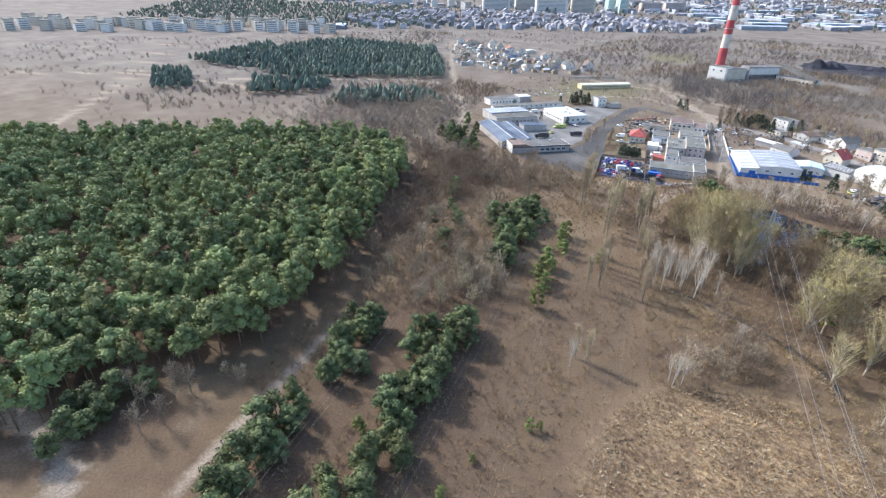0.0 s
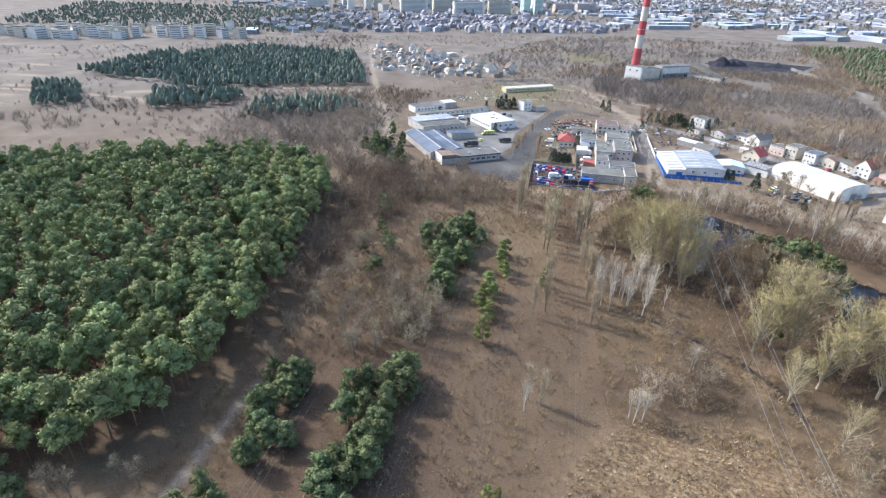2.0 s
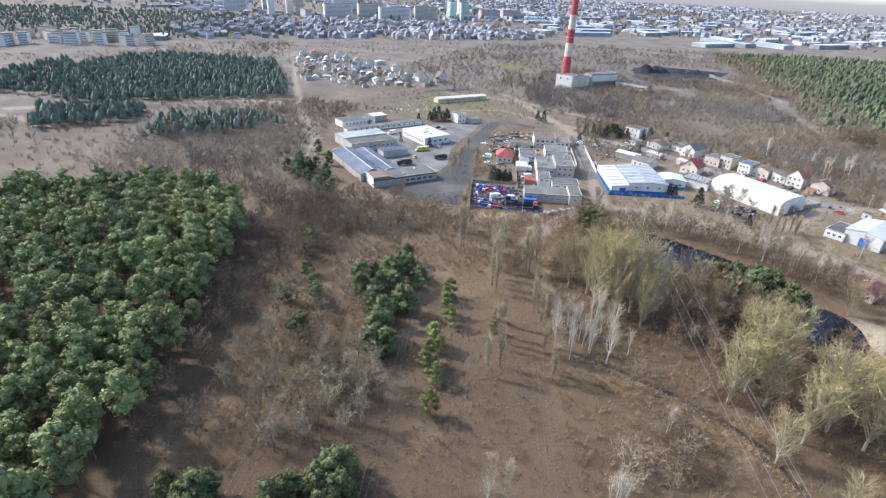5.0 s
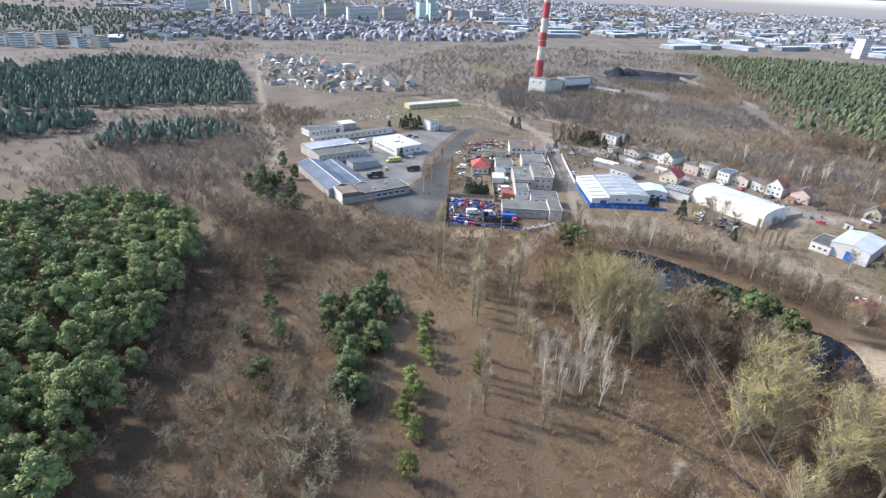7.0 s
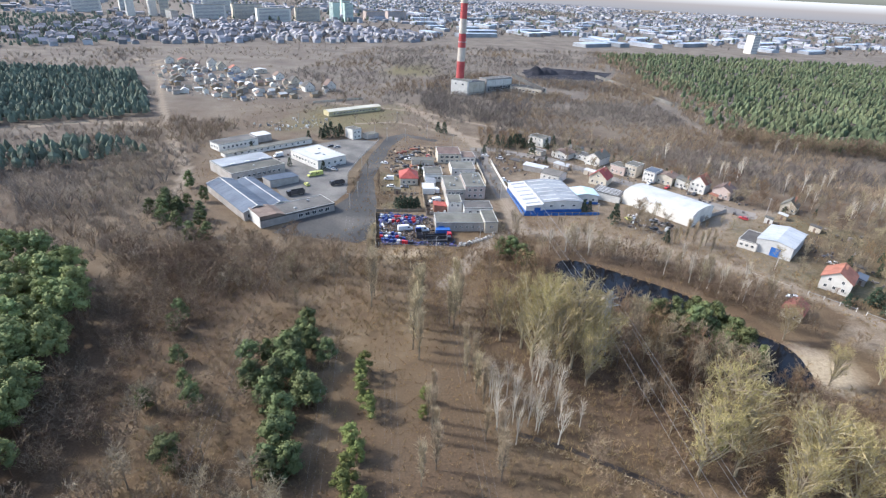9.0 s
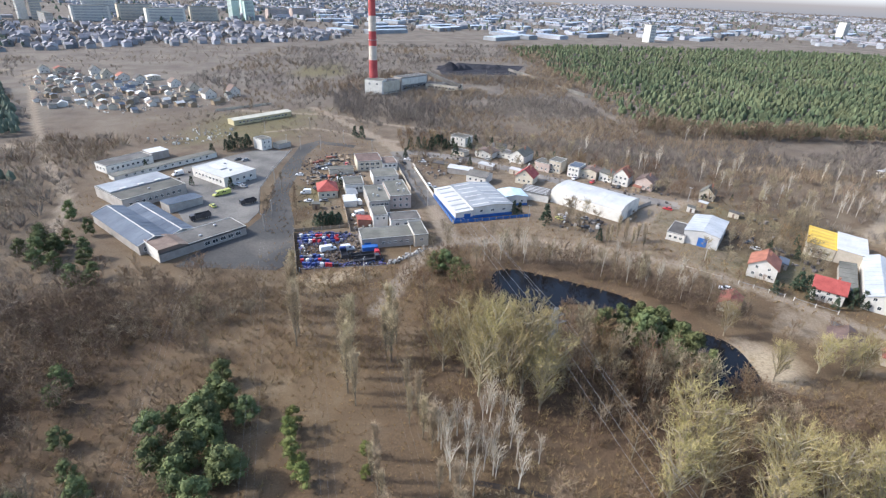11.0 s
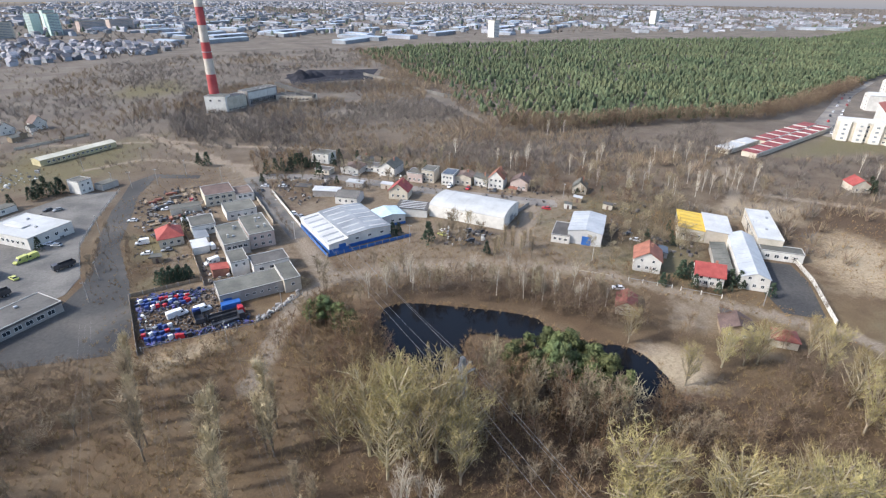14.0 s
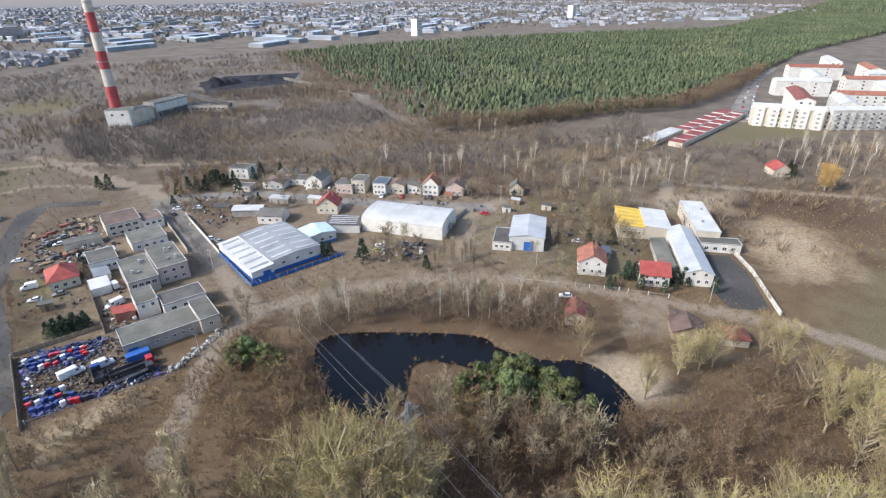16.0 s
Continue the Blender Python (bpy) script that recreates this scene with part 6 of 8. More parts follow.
M["tower_green"] = shade("pale_green_render", (0.40, 0.52, 0.46), (0.5, 0.6, 0.55), 0.05, 0.8, bump=0)
for x, y, w, d, h, wall in (
    (-560, 1380, 20, 16, 40, "white_wall"), (-520, 1400, 20, 16, 40, "white_wall"), (-490, 1390, 20, 16, 38, "cream_wall"), (-455, 1330, 60, 14, 18, "grey_wall"),
    (-390, 1380, 70, 14, 30, "white_wall"), (-320, 1440, 70, 14, 32, "cream_wall"), (-250, 1390, 80, 14, 28, "white_wall"), (-180, 1450, 60, 14, 30, "cream_wall"),
    (-120, 1520, 22, 18, 42, "tower_green"), (-85, 1500, 22, 18, 42, "tower_green"), (-100, 1640, 24, 18, 44, "tower_green"), (-20, 1600, 60, 16, 22, "pink_wall"), (40, 1660, 60, 16, 22, "pink_wall"),
    (-620, 1500, 24, 16, 40, "white_wall"), (-680, 1440, 60, 14, 28, "white_wall"), (-420, 1560, 70, 14, 34, "white_wall"), (735, 1070, 20, 16, 34, "white_wall"), (1460, 1240, 30, 18, 40, "white_wall"),
):
    tower(x, y, w, d, h, float(town_rng.choice([20, 30, -60])), wall)

# rows of small blocks on the left edge of the town
for k in range(64):
    s = k / 64
    u = town_rng.uniform(0, 1)
    x, y = -850 + 400 * s - 60 * u + town_rng.normal(0, 6), 455 + 225 * s + 100 * u + town_rng.normal(0, 5)
    w, h = town_rng.uniform(10, 17), town_rng.uniform(10, 15)
    tower(float(x), float(y), float(w), 12.0, float(h), float(town_rng.choice([25, 115, 70]) + town_rng.normal(0, 8)), ["white_wall", "cream_wall", "white_wall", "cream_wall"][int(town_rng.integers(4))])


def joined_houses(name, label, places, sizes, walls, roofs, rng, gable=True):
    """Far houses past counting: one mesh of walls and one of roofs."""
    wv, wf, rv, rf = [], [], [], []
    for (x, y), (w, d, h, r) in zip(places, sizes):
        a = rng.choice([0.5, 2.07]) + rng.normal(0, 0.06)
        c, s = math.cos(a), math.sin(a)

        def at(p):
            return (x + p[0] * c - p[1] * s, y + p[0] * s + p[1] * c, p[2])

        k = len(wv)
        wv += [at(p) for p in ((-w, -d, 0), (w, -d, 0), (w, d, 0), (-w, d, 0), (-w, -d, h), (w, -d, h), (w, d, h), (-w, d, h))]
        wf += [tuple(k + i for i in q) for q in ((0, 1, 5, 4), (1, 2, 6, 5), (2, 3, 7, 6), (3, 0, 4, 7), (4, 5, 6, 7))]
        k = len(rv)
        rv += [at(p) for p in ((-w - 0.3, -d - 0.3, h), (w + 0.3, -d - 0.3, h), (w + 0.3, d + 0.3, h), (-w - 0.3, d + 0.3, h), (-w, 0, h + r), (w, 0, h + r))]
        rf += [tuple(k + i for i in q) for q in ((0, 1, 5, 4), (2, 3, 4, 5), (1, 2, 5), (3, 0, 4), (3, 2, 1, 0))]
    ob = thing(name, label, "town", 0, 0, kind="stuff")
    for nm, v, f, mat in (("walls", wv, wf, walls), ("roofs", rv, rf, roofs)):
        tagged(part(nm, raw_mesh(nm, v, f, mat), None, ob), kind="stuff")
    return ob


suburb = scatter([(-420, 780), (-318, 860), (-53, 970), (75, 1030), (120, 1140), (-100, 1330), (-520, 1280), (-560, 900)], 21, town_rng, keep=0.75)
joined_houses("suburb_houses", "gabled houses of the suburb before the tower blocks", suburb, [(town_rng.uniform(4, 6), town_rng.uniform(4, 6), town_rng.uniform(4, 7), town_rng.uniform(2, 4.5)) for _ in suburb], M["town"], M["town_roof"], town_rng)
def built_up(places, cut, wave=0.0035):
    """Which of the places lie in the built-up patches of the town; the rest is left to trees."""
    return np.array([noise.noise((x * wave, y * wave * 0.6, 40.0)) + 0.5 * noise.noise((x * wave * 4, y * wave * 3, 7.0)) > cut for x, y in places])


city = np.concatenate([
    scatter([(-700, 1300), (120, 1500), (450, 1300), (800, 1130), (1500, 900), (2900, 900), (3200, 2600), (1600, 4300), (-200, 4400), (-2200, 3600), (-1800, 2000), (-1200, 1500)], 36, town_rng, keep=0.62),
    scatter([(-1200, 1500), (-1800, 2000), (-2200, 3600), (-3600, 3000), (-3000, 1300), (-1600, 900)], 80, town_rng, keep=0.5),
])
city = city[built_up(city, -0.12)]
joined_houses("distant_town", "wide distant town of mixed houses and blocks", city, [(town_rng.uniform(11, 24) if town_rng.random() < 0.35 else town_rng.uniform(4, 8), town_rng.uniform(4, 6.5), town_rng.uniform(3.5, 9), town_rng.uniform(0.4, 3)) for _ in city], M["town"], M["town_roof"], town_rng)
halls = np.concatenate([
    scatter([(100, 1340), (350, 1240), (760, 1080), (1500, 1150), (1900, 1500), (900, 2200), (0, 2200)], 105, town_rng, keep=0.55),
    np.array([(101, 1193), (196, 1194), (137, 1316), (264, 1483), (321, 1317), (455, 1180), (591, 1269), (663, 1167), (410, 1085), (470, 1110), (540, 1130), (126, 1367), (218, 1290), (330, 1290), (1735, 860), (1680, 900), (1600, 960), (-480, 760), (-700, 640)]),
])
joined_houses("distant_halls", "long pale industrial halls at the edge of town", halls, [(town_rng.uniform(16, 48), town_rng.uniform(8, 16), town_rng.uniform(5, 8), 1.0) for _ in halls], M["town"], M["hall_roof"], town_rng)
belt = scatter([(-2400, 1250), (-300, 1380), (400, 1200), (1700, 950), (3600, 800), (3200, 3000), (-1000, 3400), (-3000, 2300)], 30, town_rng, keep=0.7)
belt = belt[~built_up(belt, -0.16) & (belt[:, 0] > -350)]
far_trees = np.concatenate([belt, scatter([(-2400, 1200), (-300, 1350), (400, 1180), (1700, 900), (4600, 700), (4200, 3400), (-1500, 4400), (-3800, 2500)], 48, town_rng, keep=0.6), scatter([(-560, 800), (60, 1010), (160, 1180), (-100, 1330), (-600, 1280)], 17, town_rng, keep=0.6)])
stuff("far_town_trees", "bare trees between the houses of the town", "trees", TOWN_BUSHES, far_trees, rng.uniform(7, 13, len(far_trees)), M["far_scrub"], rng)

# ---- vehicles ----


def wheels(ob, spots_, r, wide):
    key = ("wheel", r, wide)
    if key not in CACHE:
        CACHE[key] = mesh_of("wheel", tube([(-wide / 2, 0, 0), (wide / 2, 0, 0)], [r, r], 12), M["tyre"]), mesh_of("rim", tube([(-wide / 2 - 0.012, 0, 0), (wide / 2 + 0.012, 0, 0)], [r * 0.55, r * 0.55], 10), M["steel"])
    for x, y in spots_:
        wheel = part("wheel", CACHE[key][0], None, ob, m=pose(x, y, r))
        part("rim", CACHE[key][1], None, wheel)


def car(x, y, yaw, paint, label, z=0.0):
    """Nose towards local +y."""
    ob = thing("car", label, "car", x, y, yaw, z, group="parked cars")
    body = bmesh.new()
    prism([(-2.1, 0.28), (2.1, 0.28), (2.15, 0.6), (1.9, 0.82), (0.95, 0.92), (-1.95, 0.98), (-2.15, 0.7)], -0.86, 0.86, body)
    bmesh.ops.bevel(body, geom=body.edges[:], offset=0.06, segments=1, affect="EDGES")
    part("body", body, M[paint], ob, m=pose(0, 0, 0, 0, 0, 90))
    glass = bmesh.new()
    prism([(-1.85, 0.95), (0.95, 0.9), (0.25, 1.38), (-1.35, 1.4)], -0.74, 0.74, glass)
    part("cabin_glass", glass, M["glass"], ob, m=pose(0, 0, 0, 0, 0, 90))
    part("roof", box(-0.68, -1.3, 1.385, 0.68, 0.22, 1.45, bevel=0.025), M[paint], ob)
    wheels(ob, ((-0.78, 1.3), (0.78, 1.3), (-0.78, -1.3), (0.78, -1.3)), 0.31, 0.2)
    return ob


def van(x, y, yaw, paint, label, z=0.0, length=5.6):
    ob = thing("van", label, "van", x, y, yaw, z, group="parked vans")
    L = length / 2
    body = bmesh.new()
    prism([(-L, 0.35), (L, 0.35), (L, 0.95), (L - 0.9, 1.25), (L - 1.6, 2.25), (L - 2.0, 2.45), (-L + 0.05, 2.45)], -0.97, 0.97, body)
    bmesh.ops.bevel(body, geom=body.edges[:], offset=0.08, segments=1, affect="EDGES")
    part("body", body, M[paint], ob, m=pose(0, 0, 0, 0, 0, 90))
    g = bmesh.new()
    prism([(L - 0.93, 1.29), (L - 1.57, 2.2), (L - 1.54, 2.24), (L - 0.88, 1.31)], -0.82, 0.82, g)
    part("windscreen", g, M["glass"], ob, m=pose(0, 0, 0, 0, 0, 90))
    for s in (-1, 1):
        part("side_window", box(s * 0.975 - 0.01, L - 2.3, 1.4, s * 0.975 + 0.01, L - 1.5, 2.0), M["glass"], ob)
    wheels(ob, ((-0.85, L - 1.0), (0.85, L - 1.0), (-0.85, -L + 1.1), (0.85, -L + 1.1)), 0.36, 0.24)
    return ob


def truck(x, y, yaw, paint, label, bed="car_dark", length=7.0, load=1.2, z=0.0):
    """A lorry: cab at local +y, a bed with low sides or a box behind."""
    ob = thing("truck", label, "truck", x, y, yaw, z, group="parked trucks")
    L = length / 2
    cab = bmesh.new()
    prism([(L - 1.9, 0.6), (L, 0.6), (L, 1.5), (L - 0.25, 2.6), (L - 1.9, 2.75)], -1.15, 1.15, cab)
    bmesh.ops.bevel(cab, geom=cab.edges[:], offset=0.07, segments=1, affect="EDGES")
    part("cab", cab, M[paint], ob, m=pose(0, 0, 0, 0, 0, 90))
    g = bmesh.new()
    prism([(L + 0.01, 1.55), (L + 0.05, 1.55), (L - 0.18, 2.45), (L - 0.22, 2.45)], -1.0, 1.0, g)
    part("windscreen", g, M["glass"], ob, m=pose(0, 0, 0, 0, 0, 90))
    part("chassis", box(-0.55, -L, 0.6, 0.55, L - 1.9, 0.85), M["car_dark"], ob)
    b = box(-1.2, -L, 0.86, 1.2, L - 2.05, 1.0)
    for q in ((-1.2, -L, -1.13, L - 2.05), (1.13, -L, 1.2, L - 2.05), (-1.13, -L, 1.13, -L + 0.07), (-1.13, L - 2.12, 1.13, L - 2.05)):
        box(q[0], q[1], 1.0, q[2], q[3], 1.0 + load, b)
    part("cargo_bed", b, M[bed], ob)
    wheels(ob, ((-0.95, L - 0.95), (0.95, L - 0.95), (-0.95, -L + 1.2), (0.95, -L + 1.2), (-0.95, -L + 2.3), (0.95, -L + 2.3)), 0.5, 0.3)
    return ob


def truck_cab(x, y, yaw, paint, z=0.0):
    """A cab taken off its chassis, set down on the ground."""
    ob = thing("truck_cab", {"car_blue": "blue dismantled truck cab standing in the yard", "car_red": "red dismantled truck cab standing in the yard", "car_white": "white dismantled truck cab standing in the yard", "car_dark": "dark dismantled truck cab standing in the yard", "steel": "silver dismantled truck cab standing in the yard"}[paint], "truck cab", x, y, yaw, z, group="dismantled truck cabs")
    key = ("cab", paint)
    if key not in CACHE:
        shell = bmesh.new()
        prism([(-0.95, 0), (0.95, 0), (1.0, 0.95), (0.75, 2.05), (-0.95, 2.2)], -1.15, 1.15, shell)
        bmesh.ops.bevel(shell, geom=shell.edges[:], offset=0.09, segments=1, affect="EDGES")
        g = bmesh.new()
        prism([(1.0, 1.0), (1.04, 1.0), (0.82, 1.9), (0.78, 1.9)], -1.0, 1.0, g)
        CACHE[key] = mesh_of("shell", shell, M[paint]), mesh_of("windscreen", g, M["glass"]), mesh_of("bumper", box(0.98, -1.1, 0.02, 1.14, 1.1, 0.3, bevel=0.03), M["steel"])
    for nm, me in zip(("shell", "windscreen", "bumper"), CACHE[key]):
        part(nm, me, None, ob)
    for s in (-1, 1):
        part("side_window", box(-0.45, s * 1.16 - 0.012, 1.15, 0.55, s * 1.16 + 0.012, 1.8), M["glass"], ob)
    return ob


yard_rng = np.random.default_rng(11)
PAINTS = ["car_blue", "car_blue", "car_blue", "car_red", "car_white", "car_dark", "steel"]
for x0, y0, n, dx, dy, red in ((-1.5, 237.6, 10, 1.55, -0.3, (7, 9)), (-1.0, 235.2, 10, 1.6, -0.3, (8,)), (0.2, 232.4, 9, 1.7, -0.2, ()), (-1.8, 218.8, 6, 1.5, 0.0, ()), (-1.6, 216.4, 7, 1.5, -0.3, (4,)), (-1.2, 213.4, 8, 1.6, -0.4, (5,))):
    for k in range(n):
        cab = truck_cab(x0 + k * dx + yard_rng.normal(0, 0.22), y0 + k * dy + yard_rng.normal(0, 0.3), 90 + yard_rng.normal(0, 22), "car_red" if k in red else PAINTS[int(yard_rng.integers(7))])
        cab.scale = (0.62, 0.55, 0.7)
van(8.2, 224.0, -78, "car_white", "white panel van parked in the truck yard", length=6.4)
truck(13.6, 218.5, 2, "car_blue", "blue lorry with an open dark bed", length=7.5)
van(15.6, 223.0, -80, "car_white", "white delivery van between trucks", length=5.2)
truck(21.5, 215.8, -88, "car_red", "lorry with a red cab and long dark trailer bed", length=11.0, load=0.8)
truck(21.5, 212.2, -86, "car_dark", "dark flatbed lorry beside the fence", length=10.0, load=0.5)
crate = thing("shipping_container", "blue steel container with ribbed sides", "container", 23.8, 220.4, 0)
part("shell", box(-3.0, -1.2, 0, 3.0, 1.2, 2.4, bevel=0.04), M["blue_paint"], crate)
for k in range(10):
    for s in (-1, 1):
        part("rib", box(-2.8 + k * 0.6, s * 1.24 - 0.04, 0.1, -2.6 + k * 0.6, s * 1.24 + 0.04, 2.3), M["blue_paint"], crate)
part("door_bar", box(3.0, -0.6, 0.15, 3.05, -0.5, 2.25), M["steel"], crate)
van(23.6, 256.0, 108, "car_white", "white van parked between workshops", length=5.6)
van(25.6, 270.0, 12, "car_white", "white van parked beside the white carport", length=5.2)
van(2.2, 287.5, 82, "car_white", "white van before the red-roofed house", length=5.2)
for x, y, yaw, paint, label in (
    (0, 315.5, 70, "car_white", "white car parked on the dirt lot"), (3, 276.5, 75, "car_white", "pale car parked on the grass"), (14, 323, 85, "car_white", "white car among stored goods"), (10, 325.5, 40, "car_dark", "dark car among stored goods"),
    (64.2, 289, 10, "car_white", "white car parked by the street wall"), (66, 284, 12, "steel", "silver car parked by the street wall"), (142.5, 166.0, 48, "car_white", "white car beside the dirt road"), (179, 190.5, 40, "car_white", "pale car behind the red-roofed house"),
    (119, 224, 60, "car_dark", "dark car among scrap by the hall"), (112, 235, 20, "car_yellow", "yellow car among bushes by the hall"), (114.5, 238, 25, "car_white", "white car among bushes by the hall"), (127.5, 229, 100, "car_dark", "dark car in the scrap yard"), (123.5, 233, 70, "steel", "silver car in the scrap yard"),
    (-30.0, 305, 60, "car_white", "white car in the depot yard"), (-27.5, 302, 60, "steel", "silver car in the depot yard"), (-33, 348, 110, "car_dark", "dark car on the depot forecourt"), (-29, 346, 110, "steel", "silver car on the depot forecourt"), (-39.0, 278, 30, "car_yellow", "small yellow vehicle in the depot yard"),
    (58.5, 327, 30, "car_dark", "dark car at the lot by the street"), (62, 333, 60, "car_white", "white car at the lot by the street"), (70, 328, 60, "car_white", "white car in the littered lot"), (76, 322, 50, "car_dark", "dark car in the littered lot"), (124, 322, 40, "car_white", "white car before a low house"),
):
    car(x, y, yaw, paint, label, z=0.09 if x < -15 else 0.0)
truck(-24.0, 279.0, 118, "car_dark", "dark open lorry in the depot yard", length=7.5, z=0.09)
truck(-42.5, 264.5, 118, "car_dark", "dark tarped lorry in the depot yard", length=8.5, load=1.6, z=0.09)
for k, (x, y) in enumerate(((-38.0, 292.0), (-35.0, 293.5))):
    van(x, y, 128, "car_yellow", "lime yellow van parked under a shelter roof", z=0.09, length=5.2)
truck(-28.0, 311.0, 118, "car_white", "white lorry beside the depot store", length=6.5, bed="white_roof", z=0.09)
van(-61, 326, 128, "car_white", "white van behind the depot workshop", z=0.09)

for x, y, w, d, yaw, wall, roof, label in (
    (184, 184, 4.0, 3.0, -50, "wood", "felt_dark", "small wooden garden shed behind the houses"),
    (178, 176, 3.2, 6.0, -50, "grey_wall", "sheet", "small glazed grey lean-to between two houses"),
    (190, 236, 4.0, 3.0, -50, "wood", "white_roof", "small wooden shed with a pale roof"),
    (180, 232, 3.5, 3.0, -40, "white_wall", "felt", "small white garden shed"),
    (196, 222, 4.5, 3.0, -50, "cream_wall", "felt_dark", "small cream garden shed"),
    (170, 262, 4.0, 3.2, -50, "wood", "rust_roof", "small shed with a rusty roof"),
    (117, 300, 6.0, 4.0, -42, "cream_wall", "white_roof", "low shed with a pale roof beside the street"),
    (104, 311, 9.0, 5.0, -42, "grey_wall", "hall_pale", "low open shed with a pale roof"),
    (78, 318, 8.0, 5.0, -30, "wood", "felt_dark", "dark timber shed in the littered lot"),
    (6, 268, 3.5, 3.0, 0, "wood", "felt", "small garden shed on the plot"),
    (21, 300, 5.0, 4.0, 0, "white_wall", "white_roof", "small white shed between workshops"),
    (28, 300, 6.0, 4.0, 0, "grey_wall", "hall_pale", "low shed with a pale roof between workshops"),
    (23.5, 281, 5.0, 9.0, 0, "white_wall", "hall_grey", "narrow white shed with a grey sheet roof"),
    (158, 136, 3.5, 3.0, -50, "wood", "felt_dark", "small wooden hut beside the cottage"),
):
    building("garden_shed", label, "shed", x, y, w, d, 2.3, yaw, wall, roof, style="mono", rise=0.5, over=0.2, doors=[("f", 0, 0.9, 1.9, "brown_roof")], group="small sheds")

# ---- pylon and wires ----
PX, PY, PH = 60.4, 139.0, 21.0
pylon = thing("pylon", "grey lattice steel pylon standing in bare trees", "pylon", PX, PY, 3)


def strut(a, b, r=0.07, bm=None):
    return tube([a, b], [r, r], 4, bm)


def leg_at(s, k):
    half = 1.5 * (1 - s) + 0.35 * s
    return Vector((half * (1 if k in (0, 1) else -1), half * (1 if k in (0, 3) else -1), -0.2 + s * PH))


for k in range(4):
    part("leg", strut(leg_at(0, k), leg_at(1, k), 0.13), M["steel"], pylon)
for k in range(4):
    for lv in range(8):
        s0, s1 = lv / 8, (lv + 1) / 8
        for a, c in ((leg_at(s0, k), leg_at(s1, (k + 1) % 4)), (leg_at(s0, (k + 1) % 4), leg_at(s1, k)), (leg_at(s1, k), leg_at(s1, (k + 1) % 4))):
            part("brace", strut(a, c, 0.065), M["steel"], pylon)
ARMS = ((16.2, 3.4), (18.6, 2.6))
for z, reach in ARMS:
    for s in (-1, 1):
        own = bmesh.new()
        strut((0.3 * s, 0.3, z), (reach * s, 0, z), 0.07, own)
        strut((0.3 * s, -0.3, z), (reach * s, 0, z), 0.07, own)
        strut((0.3 * s, 0, z + 1.2), (reach * s, 0, z), 0.06, own)
        arm = part("arm", own, M["steel"], pylon)
        part("insulator", tube([(reach * s, 0, z), (reach * s, 0, z - 0.5), (reach * s, 0, z - 0.9)], [0.1, 0.13, 0.08], 6), M["glass"], arm)


def wire(a, b, sag, r=0.035, steps=14):
    a, b = Vector(a), Vector(b)
    pts = []
    for k in range(steps + 1):
        s = k / steps
        p = a.lerp(b, s)
        p.z -= sag * 4 * s * (1 - s)
        pts.append(p)
    ob = new("power_wire", mesh_of("power_wire", tube(pts, [r] * len(pts), 4), M["wire"]))
    return tagged(ob, "thin grey overhead power wire", "wire", group="overhead power wires")


turn = pylon.matrix_basis
for z, reach in ARMS:
    for s in (-1, 1):
        a = turn @ Vector((reach * s, 0, z - 0.9))
        wire(a, (a.x - 6.5, -60, 17.5 + z - 16.2), 2.4)
        wire(a, (a.x + 4.0, 236, 9.5 + (z - 16.2) * 0.3), 0.6)
for x in (-36.5, -14.2, -0.2, 17.0):
    holder = thing("wire_mast", "slim grey mast with a crossbar for wires", "mast", x, -90, group="wire masts")
    part("shaft", tube([(0, 0, -0.2), (0, 0, 14.2)], [0.25, 0.15], 8), M["grey_wall"], holder)
    part("crossbar", box(-1.7, -0.1, 13.9, 1.7, 0.1, 14.1), M["steel"], holder)
    for dx in (-1.3, 0.0, 1.3):
        wire((x + dx, -90, 14), (x + dx + 0.5, 212, 12), 0.4, r=0.011)


def pole(x, y, h, lamp=False):
    ob = thing("utility_pole", "slim grey concrete utility pole" if not lamp else "slim grey street lamp pole", "pole", x, y, float(yard_rng.uniform(0, 180)), group="utility poles")
    part("shaft", tube([(0, 0, -0.2), (0, 0, h)], [0.17, 0.1], 7), M["grey_wall"], ob)
    part("crossbar", box(-0.9, -0.06, h - 0.6, 0.9, 0.06, h - 0.48), M["steel"], ob)
    for s in (-0.8, 0, 0.8):
        part("insulator", tube([(s, 0, h - 0.48), (s, 0, h - 0.25)], [0.05, 0.04], 6), M["frame"], ob)


for x, y, h in spots((-6, 368, 9), (2, 364, 9), (14, 363, 9), (29, 373, 9), (-12.5, 306, 9), (19, 201, 8), (38, 212, 7), (-13, 262, 8), (44, 352, 8), (-16, 247, 8), (57, 262, 8), (97, 236, 8), (150, 186, 8), (133, 214, 8), (176, 134, 8), (187, 243, 8), (-60, 404, 8), (-20, 410, 8), (10, 416, 8)):
    pole(x, y, h)


